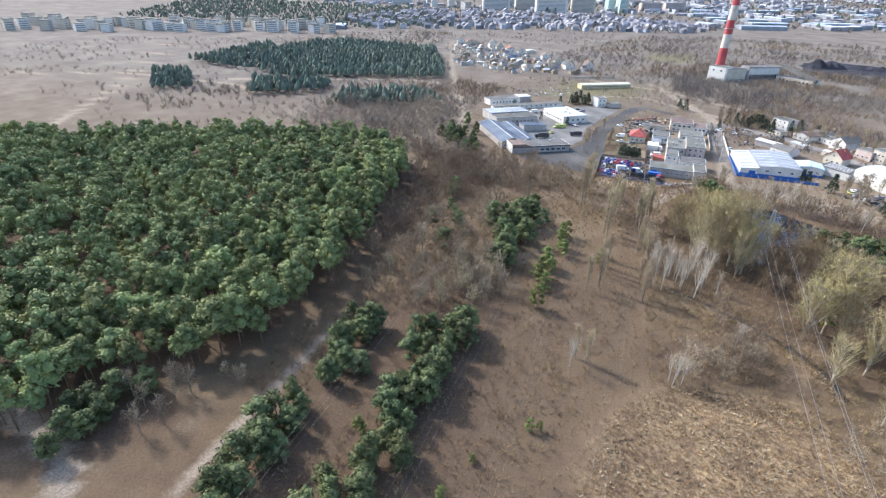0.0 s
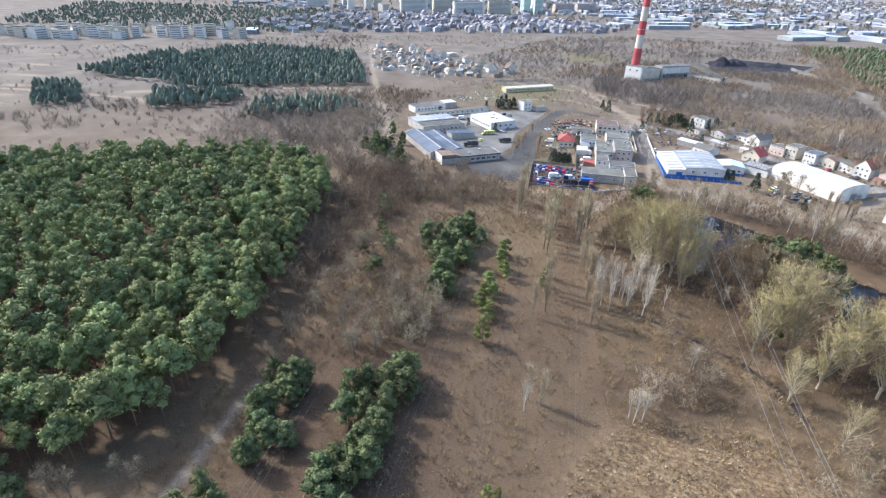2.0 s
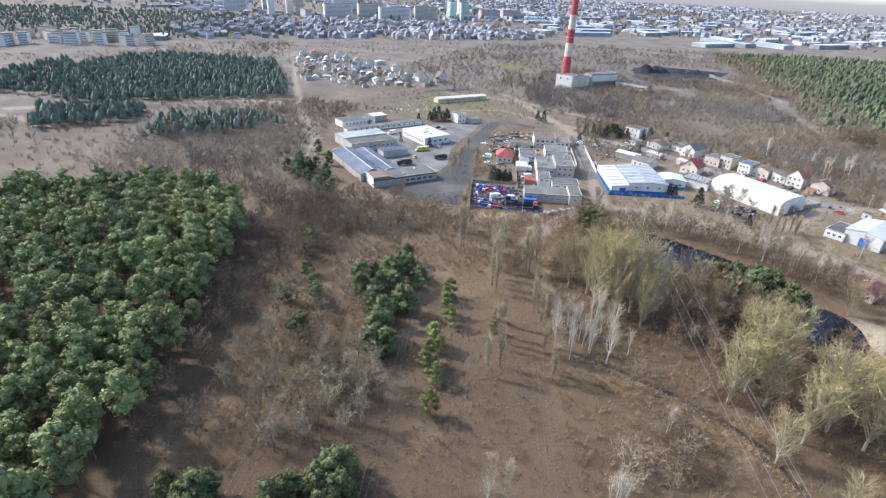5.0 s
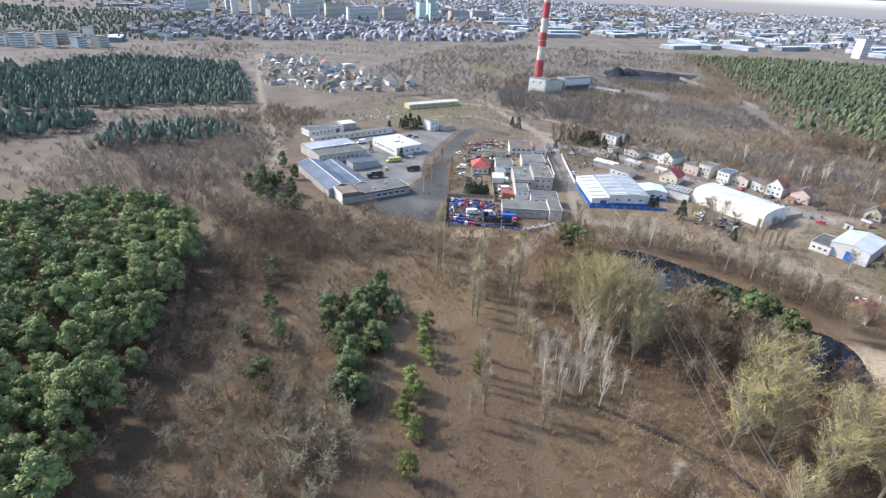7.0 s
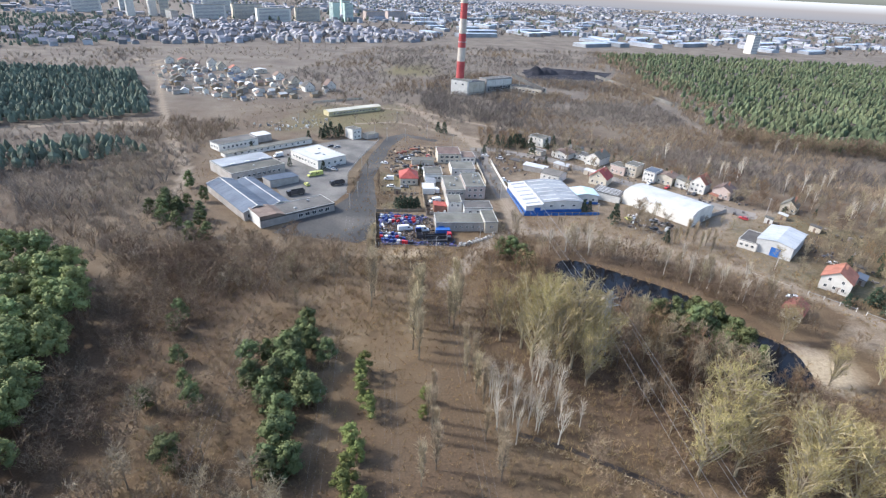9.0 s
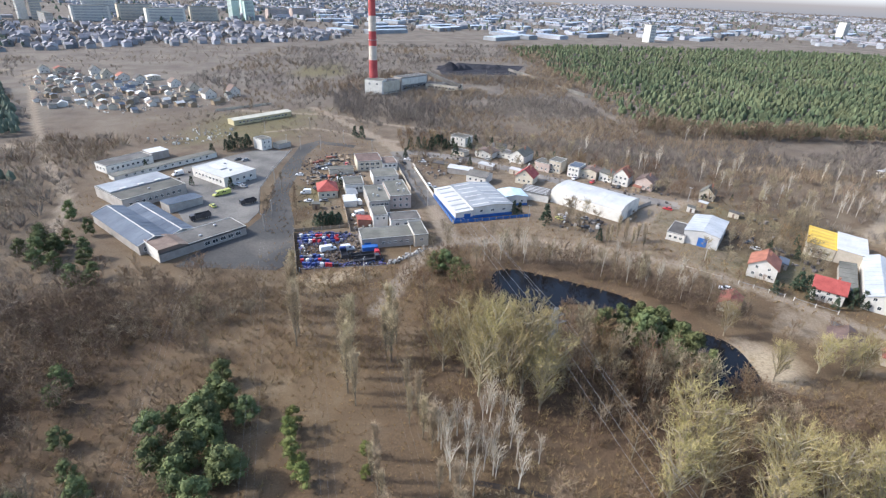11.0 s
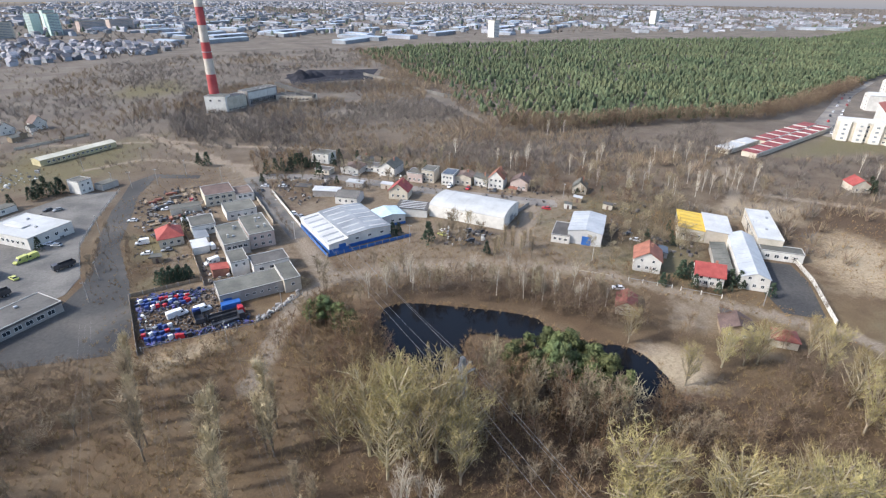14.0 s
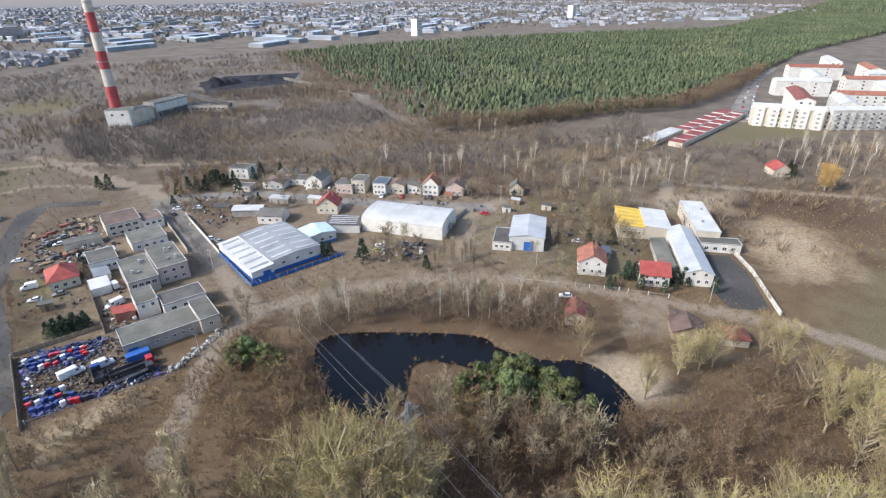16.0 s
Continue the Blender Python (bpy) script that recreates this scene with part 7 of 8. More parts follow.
def fence(a, b, h, material, label, gap=3.2, post="grey_wall", solid=True):
    """A straight fence with a post every gap metres and a panel between."""
    a, b = Vector((*a, 0)), Vector((*b, 0))
    ob = thing("fence", label, "fence", a.x, a.y, math.degrees(math.atan2(b.y - a.y, b.x - a.x)), group="yard fences")
    n = max(1, int((b - a).length / (gap if solid else gap * 1.5)))
    step = (b - a).length / n
    pm = mesh_of("post", box(-0.12, -0.12, -0.1, 0.12, 0.12, h + 0.12), M[post])
    panel = box(0.13, -0.05, 0.05, step - 0.13, 0.05, h) if solid else box(0.13, -0.03, h * 0.7, step - 0.13, 0.03, h * 0.82)
    wm = mesh_of("panel", panel, M[material])
    for k in range(n + 1):
        part("post", pm, None, ob, m=pose(k * step, 0, 0))
        if k < n:
            part("panel", wm, None, ob, m=pose(k * step, 0, 0))
    return ob


fence((18.4, 240), (18.4, 296), 1.9, "wood", "weathered brown board fence between yards")
fence((-4.0, 208), (-4.5, 243), 1.6, "wood", "low brown fence beside the truck yard")
fence((-3, 209.5), (28, 206), 1.5, "steel", "grey mesh fence along the truck yard", solid=False)
fence((28, 206), (46, 216), 1.5, "steel", "grey mesh fence before the scrap heap", solid=False)
fence((-4.0, 244), (18, 244.5), 1.4, "wood", "old board fence across the garden plot")
fence((-3, 262), (18, 263), 1.2, "wood", "low board fence across the garden plot", solid=False)
fence((53.2, 282), (54.2, 332), 1.8, "cream_wall", "pale wall along the side street")
fence((62.5, 272), (63, 322), 1.8, "white_wall", "white wall beside the warehouse street")
fence((63.2, 239.5), (100, 240.6), 1.4, "blue_paint", "blue sheet fence round the warehouse")
fence((63.0, 240), (62.5, 272), 1.4, "blue_paint", "blue sheet fence beside the warehouse")
fence((138, 184), (147, 173), 1.1, "cream_wall", "low concrete fence along the dirt road", solid=False)
fence((150.5, 168.5), (159.5, 157), 1.4, "steel", "metal fence with white pillars before a house", post="white_wall", solid=False)
fence((161, 154.5), (168.5, 144), 1.4, "steel", "metal fence with white pillars before a house", post="white_wall", solid=False)
fence((219, 148), (206.5, 134), 1.9, "white_wall", "white concrete wall along the asphalt yard")
fence((206.5, 134), (185, 116), 1.9, "white_wall", "white concrete wall along the asphalt yard")
fence((149, 236), (166, 244), 1.8, "grey_wall", "grey panel fence beside the storage hall")
fence((-13.6, 325), (-19.5, 297), 1.8, "steel", "grey mesh fence along the depot yard", solid=False)
fence((-13.6, 325), (-3.5, 362), 1.8, "steel", "grey mesh fence along the depot forecourt", solid=False)
fence((-19.5, 297), (-18.6, 266), 1.8, "steel", "grey mesh fence along the depot yard", solid=False)
fence((-58, 478), (-18, 500), 1.8, "cream_wall", "pale concrete wall behind the long barn")


# ---- heaps and litter ----
def litter(name, label, category, places, lo, hi, material, rng):
    temps = []
    for _ in range(5):
        own = box(-0.5, -0.5, 0, 0.5, 0.5, 1.0)
        own.verts.index_update()
        v = np.array([p.co[:] for p in own.verts]) * rng.uniform(0.4, 1.3, 3)
        v = v + rng.normal(0, 0.12, v.shape)
        f = np.array([[p.index for p in q.verts] for q in own.faces])
        own.free()
        temps.append((v, f))
    return stuff(name, label, category, temps, places, rng.uniform(lo, hi, len(places)), material, rng)


M["scrap"] = shade("mixed_pale_scrap", (0.22, 0.21, 0.2), (0.55, 0.53, 0.5), 0.7, 0.7, fine=3, rnd=0.6, island=True, bump=0.1)
M["scrap_dark"] = shade("mixed_dark_scrap", (0.05, 0.05, 0.055), (0.2, 0.17, 0.15), 0.6, 0.8, fine=3, rnd=0.6, island=True, bump=0.1)
M["scrap_blue"] = shade("blue_machine_parts", (0.025, 0.045, 0.16), (0.13, 0.14, 0.2), 0.7, 0.6, fine=3, rnd=0.6, island=True, bump=0.1)
litter("scrap_heap", "heap of pale scrap and rubble by the fence", "scrap", scatter([(30, 207.5), (46, 217.5), (45, 219.5), (36, 213.5), (28, 209)], 0.8, yard_rng), 0.4, 1.1, M["scrap"], yard_rng)
litter("machine_parts", "blue and grey machine parts lying between trucks", "scrap", scatter([(-2, 210.5), (14, 209.5), (28, 209), (28, 211.5), (10, 213), (-2, 221), (-2, 230), (14, 229), (19, 238), (0, 242), (-3, 240)], 0.75, yard_rng, keep=0.85), 0.25, 0.85, M["scrap_blue"], yard_rng)
litter("truck_frames", "dark chassis parts lying between stored truck cabs", "scrap", scatter([(-2, 210.5), (28, 209), (28, 218), (19, 238), (0, 242), (-3, 240)], 0.95, yard_rng, keep=0.7), 0.25, 0.9, M["scrap_dark"], yard_rng)
litter("yard_junk", "dark junk and stored goods in the yards", "scrap", np.concatenate([scatter(p, 1.7, yard_rng, keep=k) for p, k in (
    ([(19.5, 232), (29, 232), (29, 258), (20, 262)], 0.5), ([(2, 300), (20, 298), (34, 310), (28, 336), (8, 334)], 0.3), ([(60, 310), (72, 345), (95, 330), (80, 300)], 0.16), ([(108, 226), (118, 218), (132, 226), (116, 242)], 0.42), ([(150, 262), (170, 240), (190, 250), (160, 280)], 0.16), ([(175, 205), (200, 230), (215, 215), (190, 190)], 0.13), ([(176, 175), (190, 165), (198, 178), (186, 190)], 0.2), ([(-70, 300), (-60, 318), (-30, 340), (-34, 346), (-76, 324)], 0.1))]), 0.3, 1.2, M["scrap_dark"], yard_rng)
litter("pale_junk", "pale stored goods and rubbish in the yards", "scrap", np.concatenate([scatter(p, 2.6, yard_rng, keep=k) for p, k in (
    ([(2, 300), (20, 298), (34, 310), (28, 336), (8, 334)], 0.3), ([(60, 310), (72, 345), (95, 330), (80, 300)], 0.22), ([(108, 226), (118, 218), (132, 226), (116, 242)], 0.5), ([(19.5, 232), (29, 232), (29, 258), (20, 262)], 0.5), ([(100, 330), (135, 330), (180, 268), (170, 262)], 0.14), (ALLOT, 0.12), ([(-92, 398), (-62, 428), (-36, 424), (-44, 396), (-70, 384)], 0.3))]), 0.4, 1.4, M["scrap"], yard_rng)

litter("white_machine_parts", "white and silver parts between parked trucks", "scrap", scatter([(-2, 210.5), (28, 209), (28, 211.5), (10, 213), (-2, 230), (14, 229), (19, 238), (0, 242)], 2.0, yard_rng, keep=0.4), 0.25, 0.8, M["frame"], yard_rng)

# stacked timber, pipes and stored goods on the dirt lot
def timber_stack(x, y, yaw, length, rows, wide, material, label):
    ob = thing("timber_stack", label, "stack", x, y, yaw, group="stacks on the dirt lot")
    for s in (-0.3, 0.3):
        part("bearer", box(length * s - 0.1, -wide / 2, 0, length * s + 0.1, wide / 2, 0.14), M["wood"], ob)
    for k in range(rows):
        part("layer", box(-length / 2 + 0.15 * (k % 2), -wide / 2 + 0.06 * k, 0.14 + 0.3 * k, length / 2 - 0.2 * ((k + 1) % 2), wide / 2 - 0.05 * k, 0.42 + 0.3 * k, bevel=0.03), M[material], ob)


for k, (x, y) in enumerate(scatter([(8, 302), (20, 306), (32, 312), (30, 344), (18, 350), (6, 340)], 5.2, yard_rng, keep=0.8)):
    if not (14 < x < 30 and 312 < y < 322) and y > 296:
        timber_stack(float(x), float(y), float(yard_rng.choice([4, 8, 94])), float(yard_rng.uniform(2.5, 6)), int(yard_rng.integers(2, 5)), float(yard_rng.uniform(1.0, 2.0)), ["wood", "rust_roof", "concrete", "wood"][k % 4], ["stack of weathered boards on the dirt lot", "rusty stacked steel sections on the dirt lot", "stacked concrete slabs on the dirt lot", "stack of weathered boards on the dirt lot"][k % 4])
for x, y, yaw, paint, label in ((20, 303, 10, "car_white", "white car beside stacked timber"), (12, 309, 80, "car_dark", "dark car beside stacked timber"), (26, 330, 20, "car_red", "red car beside the long shed"), (16, 330, 95, "steel", "silver car beside the long shed"), (7, 293, 20, "car_dark", "dark car before the red-roofed house"), (10, 276, 85, "steel", "silver car before the red-roofed house"), (181, 196, 60, "car_dark", "dark car behind the garden trees"), (170, 236, 40, "car_red", "red car on the street verge"), (110, 326, 45, "steel", "silver car before a low house"), (146, 285, 130, "car_white", "white car before a narrow house"), (163, 268, 130, "car_dark", "dark car before the far street houses"), (153, 278, 130, "car_red", "red car before the far street houses")):
    car(x, y, yaw, paint, label)
litter("lot_rubble", "brown rubble and boards scattered over the dirt lot", "scrap", np.concatenate([scatter(p, 1.5, yard_rng, keep=k) for p, k in (([(0, 300), (20, 296), (36, 310), (34, 350), (16, 352), (2, 340)], 0.28), ([(19.5, 262), (29, 262), (29, 300), (20, 300)], 0.4), ([(60, 300), (66, 346), (98, 328), (84, 296)], 0.16), ([(-2, 264), (17, 264), (17, 298), (-1, 298)], 0.16), ([(100, 318), (128, 316), (176, 262), (170, 256), (122, 300)], 0.14))]), 0.25, 1.0, M["scrap_dark"], yard_rng)

# ---- trees among the buildings ----
for x, y, h in spots((10, 247, 6), (7, 248, 6.5), (13, 246, 6), (5, 249, 5.5), (15, 247, 5.5), (9, 249.5, 6), (12, 249, 6), (6, 247, 5.5), (14.5, 249, 5.5), (8.5, 246.5, 5.5), (11.5, 247.5, 6.5), (19.5, 297, 6), (93.5, 244.5, 6.5), (96, 244, 6), (103, 231, 10), (118, 211, 6), (92, 334, 9), (164, 168, 5.5), (158, 160, 5.5), (166, 153, 6), (168, 160, 8), (170.5, 158.5, 7), (178.5, 148, 7), (181, 146, 6.5), (183.5, 136, 6), (-38, 372, 9), (-35, 374, 10), (-29, 372, 9), (-48, 361, 7), (-33, 301, 6), (-79, 341, 5), (-52, 309, 5), (62, 338, 6), (68, 352, 9), (74, 356, 8), (80, 350, 7), (86, 356, 9), (42, 384, 9), (38, 388, 8), (96, 318, 5), (330, 168, 8), (336, 172, 8)):
    plant("spruce", x, y, h, 1.6)
for x, y in spots((-92, 275), (-83, 256), (-86, 247), (-75, 236), (-77, 228), (-69, 218), (-75, 213), (-69, 208), (-88, 239)):
    plant("row_pine", x + rng.normal(0, 1.0), y + rng.normal(0, 1.0), rng.uniform(7, 10), 1.0)
for x, y, h in spots((-98, 238, 9), (-94, 244, 10), (-92, 236, 10), (-96, 250, 9), (-90, 228, 9), (-88, 240, 9), (-84, 226, 8)):
    plant("row_pine", x, y, h, 1.1)
for kind, poly, gap, keep, lo, hi in (
    ("alder", [(106, 214), (100, 232), (118, 238), (126, 222)], 5.5, 0.7, 7, 11),
    ("alder", [(-16, 262), (-12, 262), (-8, 300), (-13, 302)], 6, 0.8, 5, 8),
    ("brown", [(-76, 208), (-72, 226), (-48, 222), (-20, 210), (-40, 204)], 6, 0.7, 4, 7.5),
    ("brown", [(-4, 190), (-4, 205), (28, 203), (28, 190)], 6, 0.5, 3, 6),
    ("alder", [(46, 214), (52, 226), (58, 240), (62, 226), (56, 212)], 6, 0.6, 6, 9),
    ("brown", [(60, 345), (66, 385), (140, 372), (110, 366), (90, 350)], 6.5, 0.8, 6, 10),
    ("brown", [(140, 312), (150, 330), (205, 272), (220, 250), (205, 254), (170, 284)], 7, 0.7, 6, 10),
    ("alder", [(205, 205), (215, 230), (240, 215), (222, 190), (196, 200)], 7, 0.7, 6, 10),
    ("birch", [(150, 320), (215, 262), (330, 236), (330, 256), (225, 290), (170, 340)], 12, 0.4, 9, 14),
    ("birch", [(225, 345), (240, 362), (400, 306), (390, 294)], 12, 0.35, 9, 14),
    ("brown", [(184, 190), (196, 200), (206, 196), (196, 182)], 5, 0.7, 5, 8),
):
    plant_all(kind, scatter(poly, gap, rng, keep=keep), lo, hi)
# the wooded spit in the pond
plant_all("brown", scatter([(88, 116), (98, 122), (112, 112), (110, 104), (92, 108)], 5, rng, keep=0.8), 4, 6.5)
plant_all("brown", scatter([(52, 152), (55, 172), (60, 190), (50, 200), (44, 180), (46, 156)], 4.6, rng, keep=0.9), 7, 11)
M["twig_orange"] = shade("orange_willow_twigs", (0.36, 0.22, 0.085), (0.5, 0.32, 0.13), 0.2, fine=1.5, rnd=0.2)
own, v, f = grow(rng, limbs=36, rise=1.3, spread=0.5, twigs=1400, twig_len=0.13, twig_width=0.006, low=0.05, trunk_r=0.02, wild=0.8)
bush = tree_kind("willow_tree", mesh_of("trunk", own, M["bark_pale"]), raw_mesh("crown", v, f, M["twig_orange"]), "rounded bare willow with orange-brown twigs beside the field")
bush.matrix_basis = pose(322, 150, 0) @ Matrix.Diagonal((15, 15, 12, 1))
plant_all("alder", scatter([(148, 178), (152, 196), (176, 188), (190, 176), (182, 166), (168, 178)], 6.5, rng, keep=0.75), 5, 9)
plant_all("alder", scatter([(162, 188), (190, 214), (206, 204), (196, 190), (178, 184)], 8, rng, keep=0.7), 6, 9)
plant_all("brown", scatter([(104, 212), (140, 196), (150, 182), (144, 176), (110, 206)], 7, rng, keep=0.6), 3, 6)

# evergreens and fruit trees in the gardens of the far street
for poly, gap, keep, lo, hi in (
    ([(62, 350), (100, 378), (124, 356), (100, 344), (84, 352)], 6.0, 0.6, 5, 9),
    ([(108, 348), (128, 352), (176, 292), (160, 296)], 8.0, 0.5, 3, 7),
    ([(184, 262), (200, 256), (214, 240), (206, 232), (190, 246)], 6.5, 0.5, 2.5, 5),
    ([(176, 180), (190, 196), (204, 190), (192, 172)], 6.0, 0.45, 2.5, 5.5),
    ([(-46, 366), (-30, 378), (-24, 374), (-40, 360)], 4.5, 0.6, 5, 9),
):
    plant_all("spruce", scatter(poly, gap, rng, jitter=0.6, keep=keep), lo, hi, (1.2, 1.8))
for kind, poly, gap, keep, lo, hi in (
    ("alder", [(100, 330), (118, 342), (176, 276), (196, 252), (186, 246), (150, 286)], 7.0, 0.5, 5, 9),
    ("brown", [(176, 250), (214, 262), (236, 222), (214, 214), (196, 232)], 6.5, 0.6, 4, 8),
    ("alder", [(146, 206), (152, 226), (164, 232), (160, 216)], 6.0, 0.6, 4, 7),
    ("alder", [(186, 206), (204, 228), (226, 204), (208, 194)], 7.0, 0.6, 6, 10),
    ("brown", [(16, 296), (20, 312), (30, 310), (24, 296)], 5.0, 0.6, 2.5, 5),
    ("alder", [(62, 300), (66, 340), (84, 334), (80, 300)], 8.0, 0.4, 4, 7),
    ("brown", [(224, 118), (250, 150), (300, 130), (270, 100)], 8.5, 0.5, 2.5, 5),
):
    plant_all(kind, scatter(poly, gap, rng, jitter=0.6, keep=keep), lo, hi)

# hedges, garden shrubs and weeds round the buildings
plant_all("spruce", scatter([(152, 168), (170, 146), (182, 138), (186, 146), (172, 164), (160, 176)], 5.5, rng, keep=0.45), 2.5, 5.5, (1.2, 1.7))
rough = np.concatenate([scatter(p, g, rng, jitter=0.6, keep=k) for p, g, k in (
    ([(48, 208), (64, 238), (100, 244), (150, 214), (186, 122), (180, 100), (150, 160), (112, 200), (66, 206)], 1.5, 0.6),
    ([(-5, 196), (-4, 244), (0, 206), (46, 206), (30, 190)], 1.3, 0.6),
    ([(-18, 246), (-14, 300), (-3, 350), (4, 350), (-4, 300), (-4, 240)], 1.5, 0.5),
    ([(0, 330), (10, 384), (56, 384), (56, 350)], 2.0, 0.5),
    ([(140, 212), (166, 240), (210, 250), (250, 175), (225, 190), (196, 205), (176, 190)], 1.8, 0.5),
    ([(210, 118), (222, 140), (250, 170), (330, 160), (330, 100), (240, 104)], 2.4, 0.6),
)])
rough = rough[~inside(rough[:, 0], rough[:, 1], POND)]
stuff("rough_grass", "tangled brown rough grass round the yards", "grass", TUFTS, rough, rng.uniform(0.3, 1.1, len(rough)), M["tuft"], rng)
hedge_rows = []
for (x0, y0), (x1, y1), gap in (((-3, 246), (-3, 300), 1.0), ((18, 262), (18, 300), 1.2), ((-16, 262), (-12, 300), 1.2), ((152, 170), (170, 146), 0.8), ((104, 300), (66, 346), 1.4), ((176, 262), (206, 236), 1.6), ((140, 214), (150, 236), 1.4), ((172, 214), (182, 226), 1.2), ((219, 150), (188, 118), 1.2), ((57, 262), (57, 345), 1.6), ((-46, 220), (-12, 210), 1.2)):
    for k in range(int(math.hypot(x1 - x0, y1 - y0) / gap)):
        u = (k + rng.uniform(0, 1)) * gap / math.hypot(x1 - x0, y1 - y0)
        hedge_rows.append((x0 + (x1 - x0) * u + rng.normal(0, 0.5), y0 + (y1 - y0) * u + rng.normal(0, 0.5)))
stuff("hedge", "bare brown hedges along the yards and lanes", "hedge", LIGHT_THICKETS, hedge_rows, rng.uniform(1.2, 3.2, len(hedge_rows)), M["thicket"], rng)
weeds = np.concatenate([scatter(p, g, rng, keep=k) for p, g, k in (
    ([(64, 206), (62, 238), (105, 236), (150, 205), (186, 120), (180, 100), (150, 160), (112, 200)], 2.6, 0.55),
    ([(-4, 245), (18, 245), (18, 300), (-2, 300)], 2.2, 0.5),
    ([(-3, 300), (8, 345), (50, 345), (54, 330), (20, 335), (18, 300)], 3.2, 0.4),
    ([(100, 305), (170, 245), (200, 262), (110, 372), (66, 352)], 3.4, 0.5),
    ([(165, 225), (200, 250), (250, 175), (232, 188), (204, 200), (180, 215)], 3.0, 0.5),
    ([(-110, 385), (-110, 480), (40, 480), (60, 385), (10, 392), (-40, 385)], 4.2, 0.5),
    ([(-20, 212), (-4, 205), (-4, 240), (-8, 250)], 2.2, 0.5),
    ([(-100, 215), (-100, 340), (-88, 340), (-84, 250), (-60, 222), (-76, 212)], 3.0, 0.7),
)])
stuff("weeds", "low bare shrubs and weeds round the yards", "shrubs", BUSHES, weeds, rng.uniform(0.5, 2.4, len(weeds)), M["scrub"], rng)
M["thicket_tan"] = shade("pale_bare_thicket_twigs", (0.22, 0.172, 0.115), (0.34, 0.275, 0.19), 0.05, fine=1.2, rnd=0.25, island=True)
pale = np.concatenate([scatter(p, g, rng, keep=k) for p, g, k in (
    ([(-84, 172), (-80, 186), (-50, 190), (-22, 190), (-22, 178), (-52, 174)], 4.0, 0.85),
    ([(-62, 86), (-60, 100), (-46, 100), (-46, 86)], 4.0, 0.7),
    ([(-36, 76), (-36, 94), (-22, 96), (-20, 78)], 3.8, 0.8),
    ([(34, 60), (30, 72), (48, 86), (56, 78), (44, 64)], 3.6, 0.75),
    ([(62, 40), (70, 62), (88, 60), (92, 40)], 4.0, 0.8),
    ([(-150, 300), (-130, 250), (-108, 240), (-112, 300), (-138, 340)], 5.0, 0.6),
)])
stuff("pale_thicket", "pale tan bare bushes in the winter grass", "thicket", THICKETS, pale, rng.uniform(3.5, 7.0, len(pale)), M["thicket_tan"], rng)
plant_all("alder", scatter([(98, 300), (100, 322), (112, 326), (150, 282), (186, 258), (178, 250), (140, 290)], 8, rng, keep=0.5), 4, 7)
plant_all("brown", scatter([(100, 340), (130, 345), (175, 285), (165, 276), (125, 320)], 7, rng, keep=0.6), 4, 7.5)
plant_all("alder", scatter([(176, 196), (190, 205), (205, 198), (196, 176), (182, 178)], 6.5, rng, keep=0.7), 5, 8.5)
plant_all("spruce", scatter([(60, 352), (100, 368), (110, 350), (90, 346), (70, 340)], 7, rng, keep=0.5), 5, 9, (1.1, 1.5))
plant_all("alder", scatter([(62, 208), (66, 236), (100, 232), (100, 214)], 9, rng, keep=0.5), 5, 9)
plant_all("poplar", scatter([(118, 206), (124, 216), (140, 206), (132, 196)], 5, rng, keep=0.7), 7, 10)
town_pines = scatter([(-900, 1000), (0, 1400), (500, 1200), (1500, 1000), (2600, 1000), (2400, 2400), (0, 3000), (-1500, 2200)], 55, rng, keep=0.35)
stuff("town_pines", "dark pine clumps between the town's houses", "trees", CONES, town_pines, rng.uniform(9, 16, len(town_pines)), M["far_dark_pine"], rng)
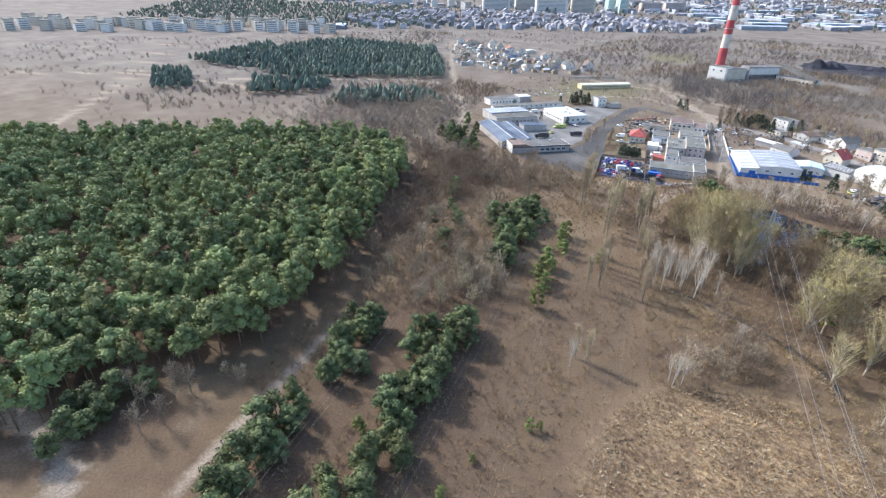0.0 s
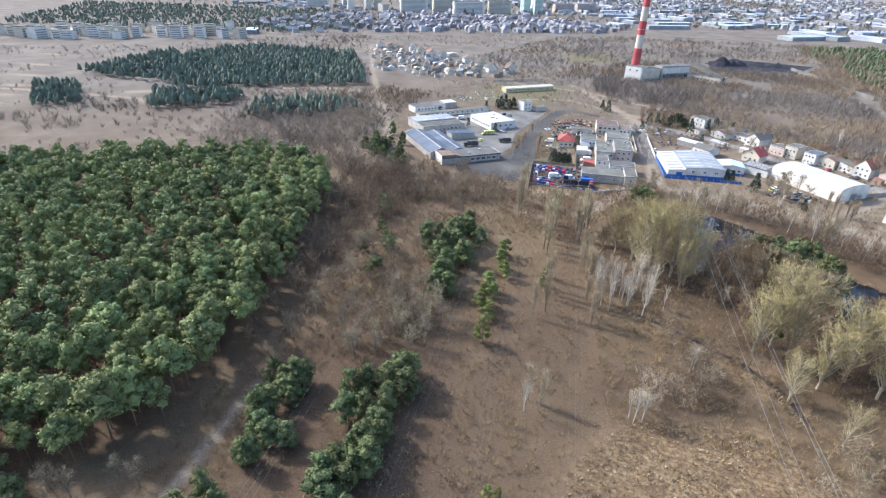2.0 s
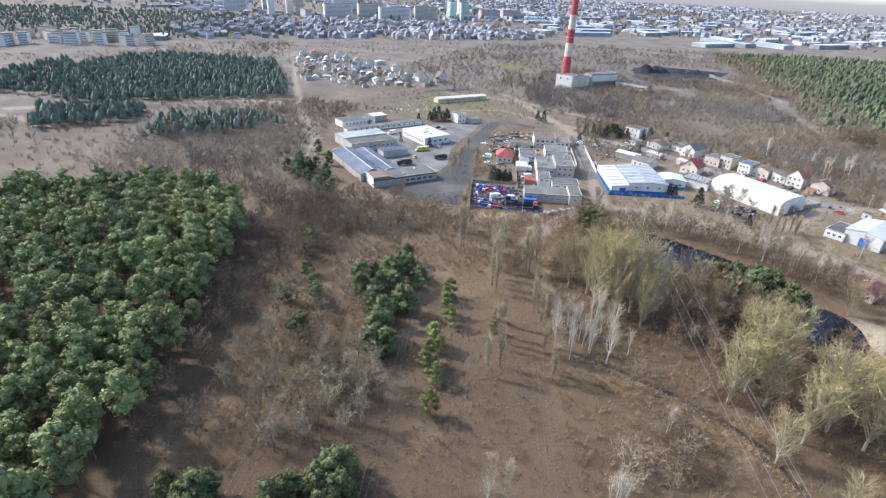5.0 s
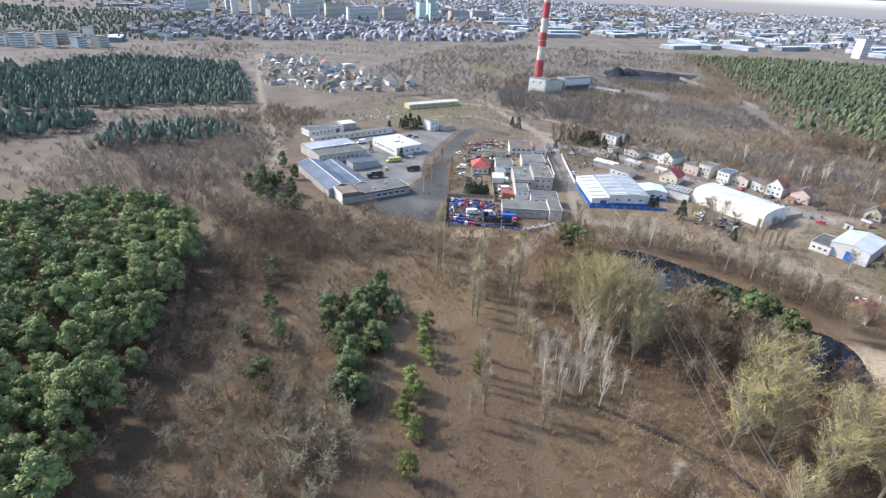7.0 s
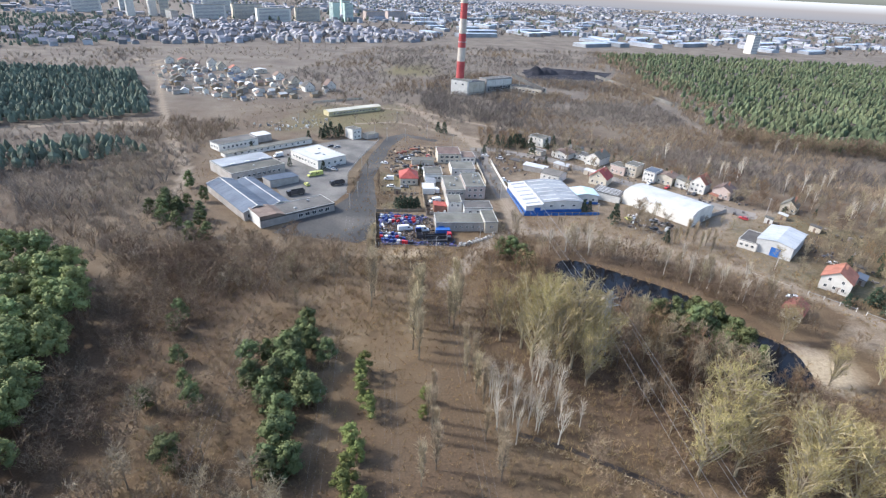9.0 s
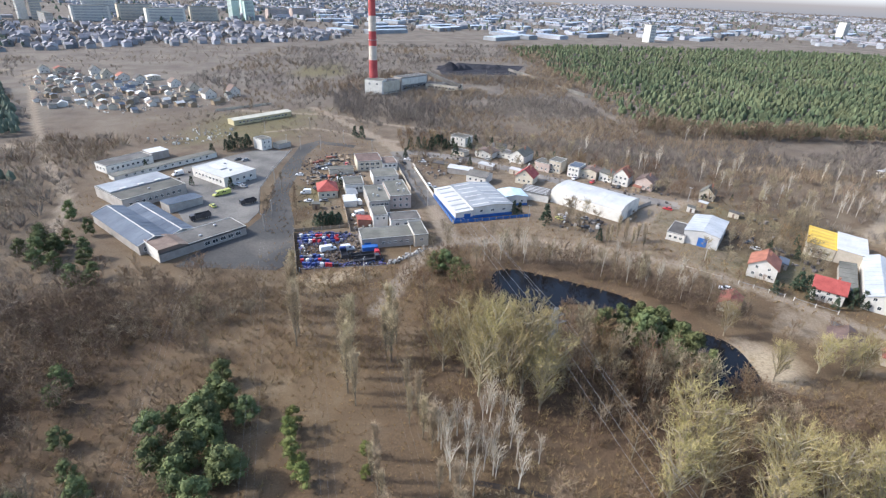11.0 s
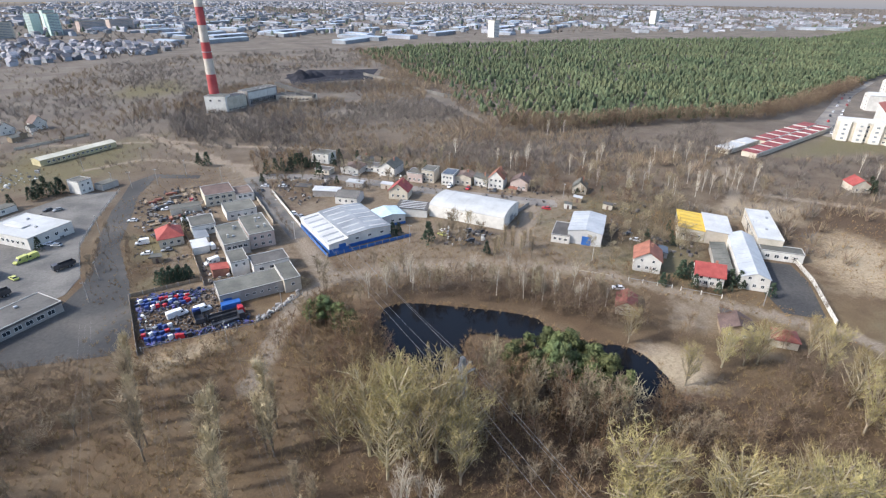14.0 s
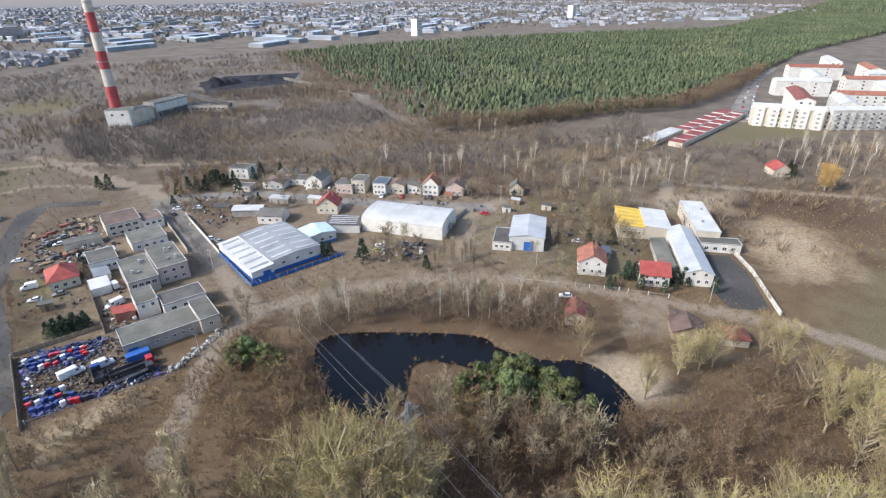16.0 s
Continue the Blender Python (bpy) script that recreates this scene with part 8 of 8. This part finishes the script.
# the ditch across the grass
DITCH = [(30, 110), (42, 104), (53, 96.5), (62, 90), (69, 81), (72, 70)]
bank = []
for (x0, y0), (x1, y1) in zip(DITCH, DITCH[1:]):
    for k in range(int(math.hypot(x1 - x0, y1 - y0) * 7)):
        s = rng.uniform(0, 1)
        off = rng.uniform(0.9, 3.0)
        lx, ly = y1 - y0, -(x1 - x0)
        ln = math.hypot(lx, ly)
        bank.append((x0 + (x1 - x0) * s - lx / ln * off * -1, y0 + (y1 - y0) * s - ly / ln * off * -1))
stuff("ditch_grass", "pale straw grass on the bank of a ditch", "grass", TUFTS, bank, rng.uniform(0.35, 0.8, len(bank)), M["bank_straw"], rng)
own = bmesh.new()
left, right = [], []
for k, (x, y) in enumerate(DITCH):
    x0, y0 = DITCH[max(0, k - 1)]
    x1, y1 = DITCH[min(len(DITCH) - 1, k + 1)]
    ln = math.hypot(x1 - x0, y1 - y0)
    nx, ny = -(y1 - y0) / ln * 0.7, (x1 - x0) / ln * 0.7
    left.append(own.verts.new((x + nx, y + ny, 0.03)))
    right.append(own.verts.new((x - nx, y - ny, 0.03)))
for k in range(len(DITCH) - 1):
    own.faces.new((left[k], right[k], right[k + 1], left[k + 1]))
bmesh.ops.recalc_face_normals(own, faces=own.faces)
tagged(new("ditch", mesh_of("ditch", own, M["mud"])), "narrow dark muddy ditch through the grass", "ditch", kind="structure")
for k in range(16):
    s = (k + float(yard_rng.uniform(0.1, 0.9))) / 16
    car(446 + 200 * s + float(yard_rng.normal(0, 1)), 247 + 76 * s + (4 if k % 2 else -3), 112, ["car_white", "car_dark", "steel", "car_red"][int(yard_rng.integers(4))], "car parked along the estate road", z=0.05)
plant_all("brown", scatter([(150, 172), (158, 186), (176, 182), (172, 170), (160, 160)], 5.5, rng, keep=0.6), 2.5, 5)
plant_all("alder", scatter([(180, 172), (192, 186), (204, 182), (190, 166)], 5.0, rng, keep=0.7), 4, 7)
plant_all("brown", scatter([(128, 150), (134, 140), (160, 110), (172, 118), (146, 148)], 6.0, rng, keep=0.6), 3.5, 7)
fringe = np.concatenate([scatter(p, 3.4, rng, jitter=0.7, keep=0.85) for p in ([(236, 366), (262, 350), (362, 326), (452, 292), (448, 306), (362, 342), (282, 360), (244, 380)], [(452, 292), (560, 305), (700, 335), (700, 350), (560, 322), (450, 308)])])
stuff("forest_fringe", "bare brown trees along the forest edge", "woods", LIGHT_THICKETS, fringe, rng.uniform(7, 12, len(fringe)), M["thicket"], rng)
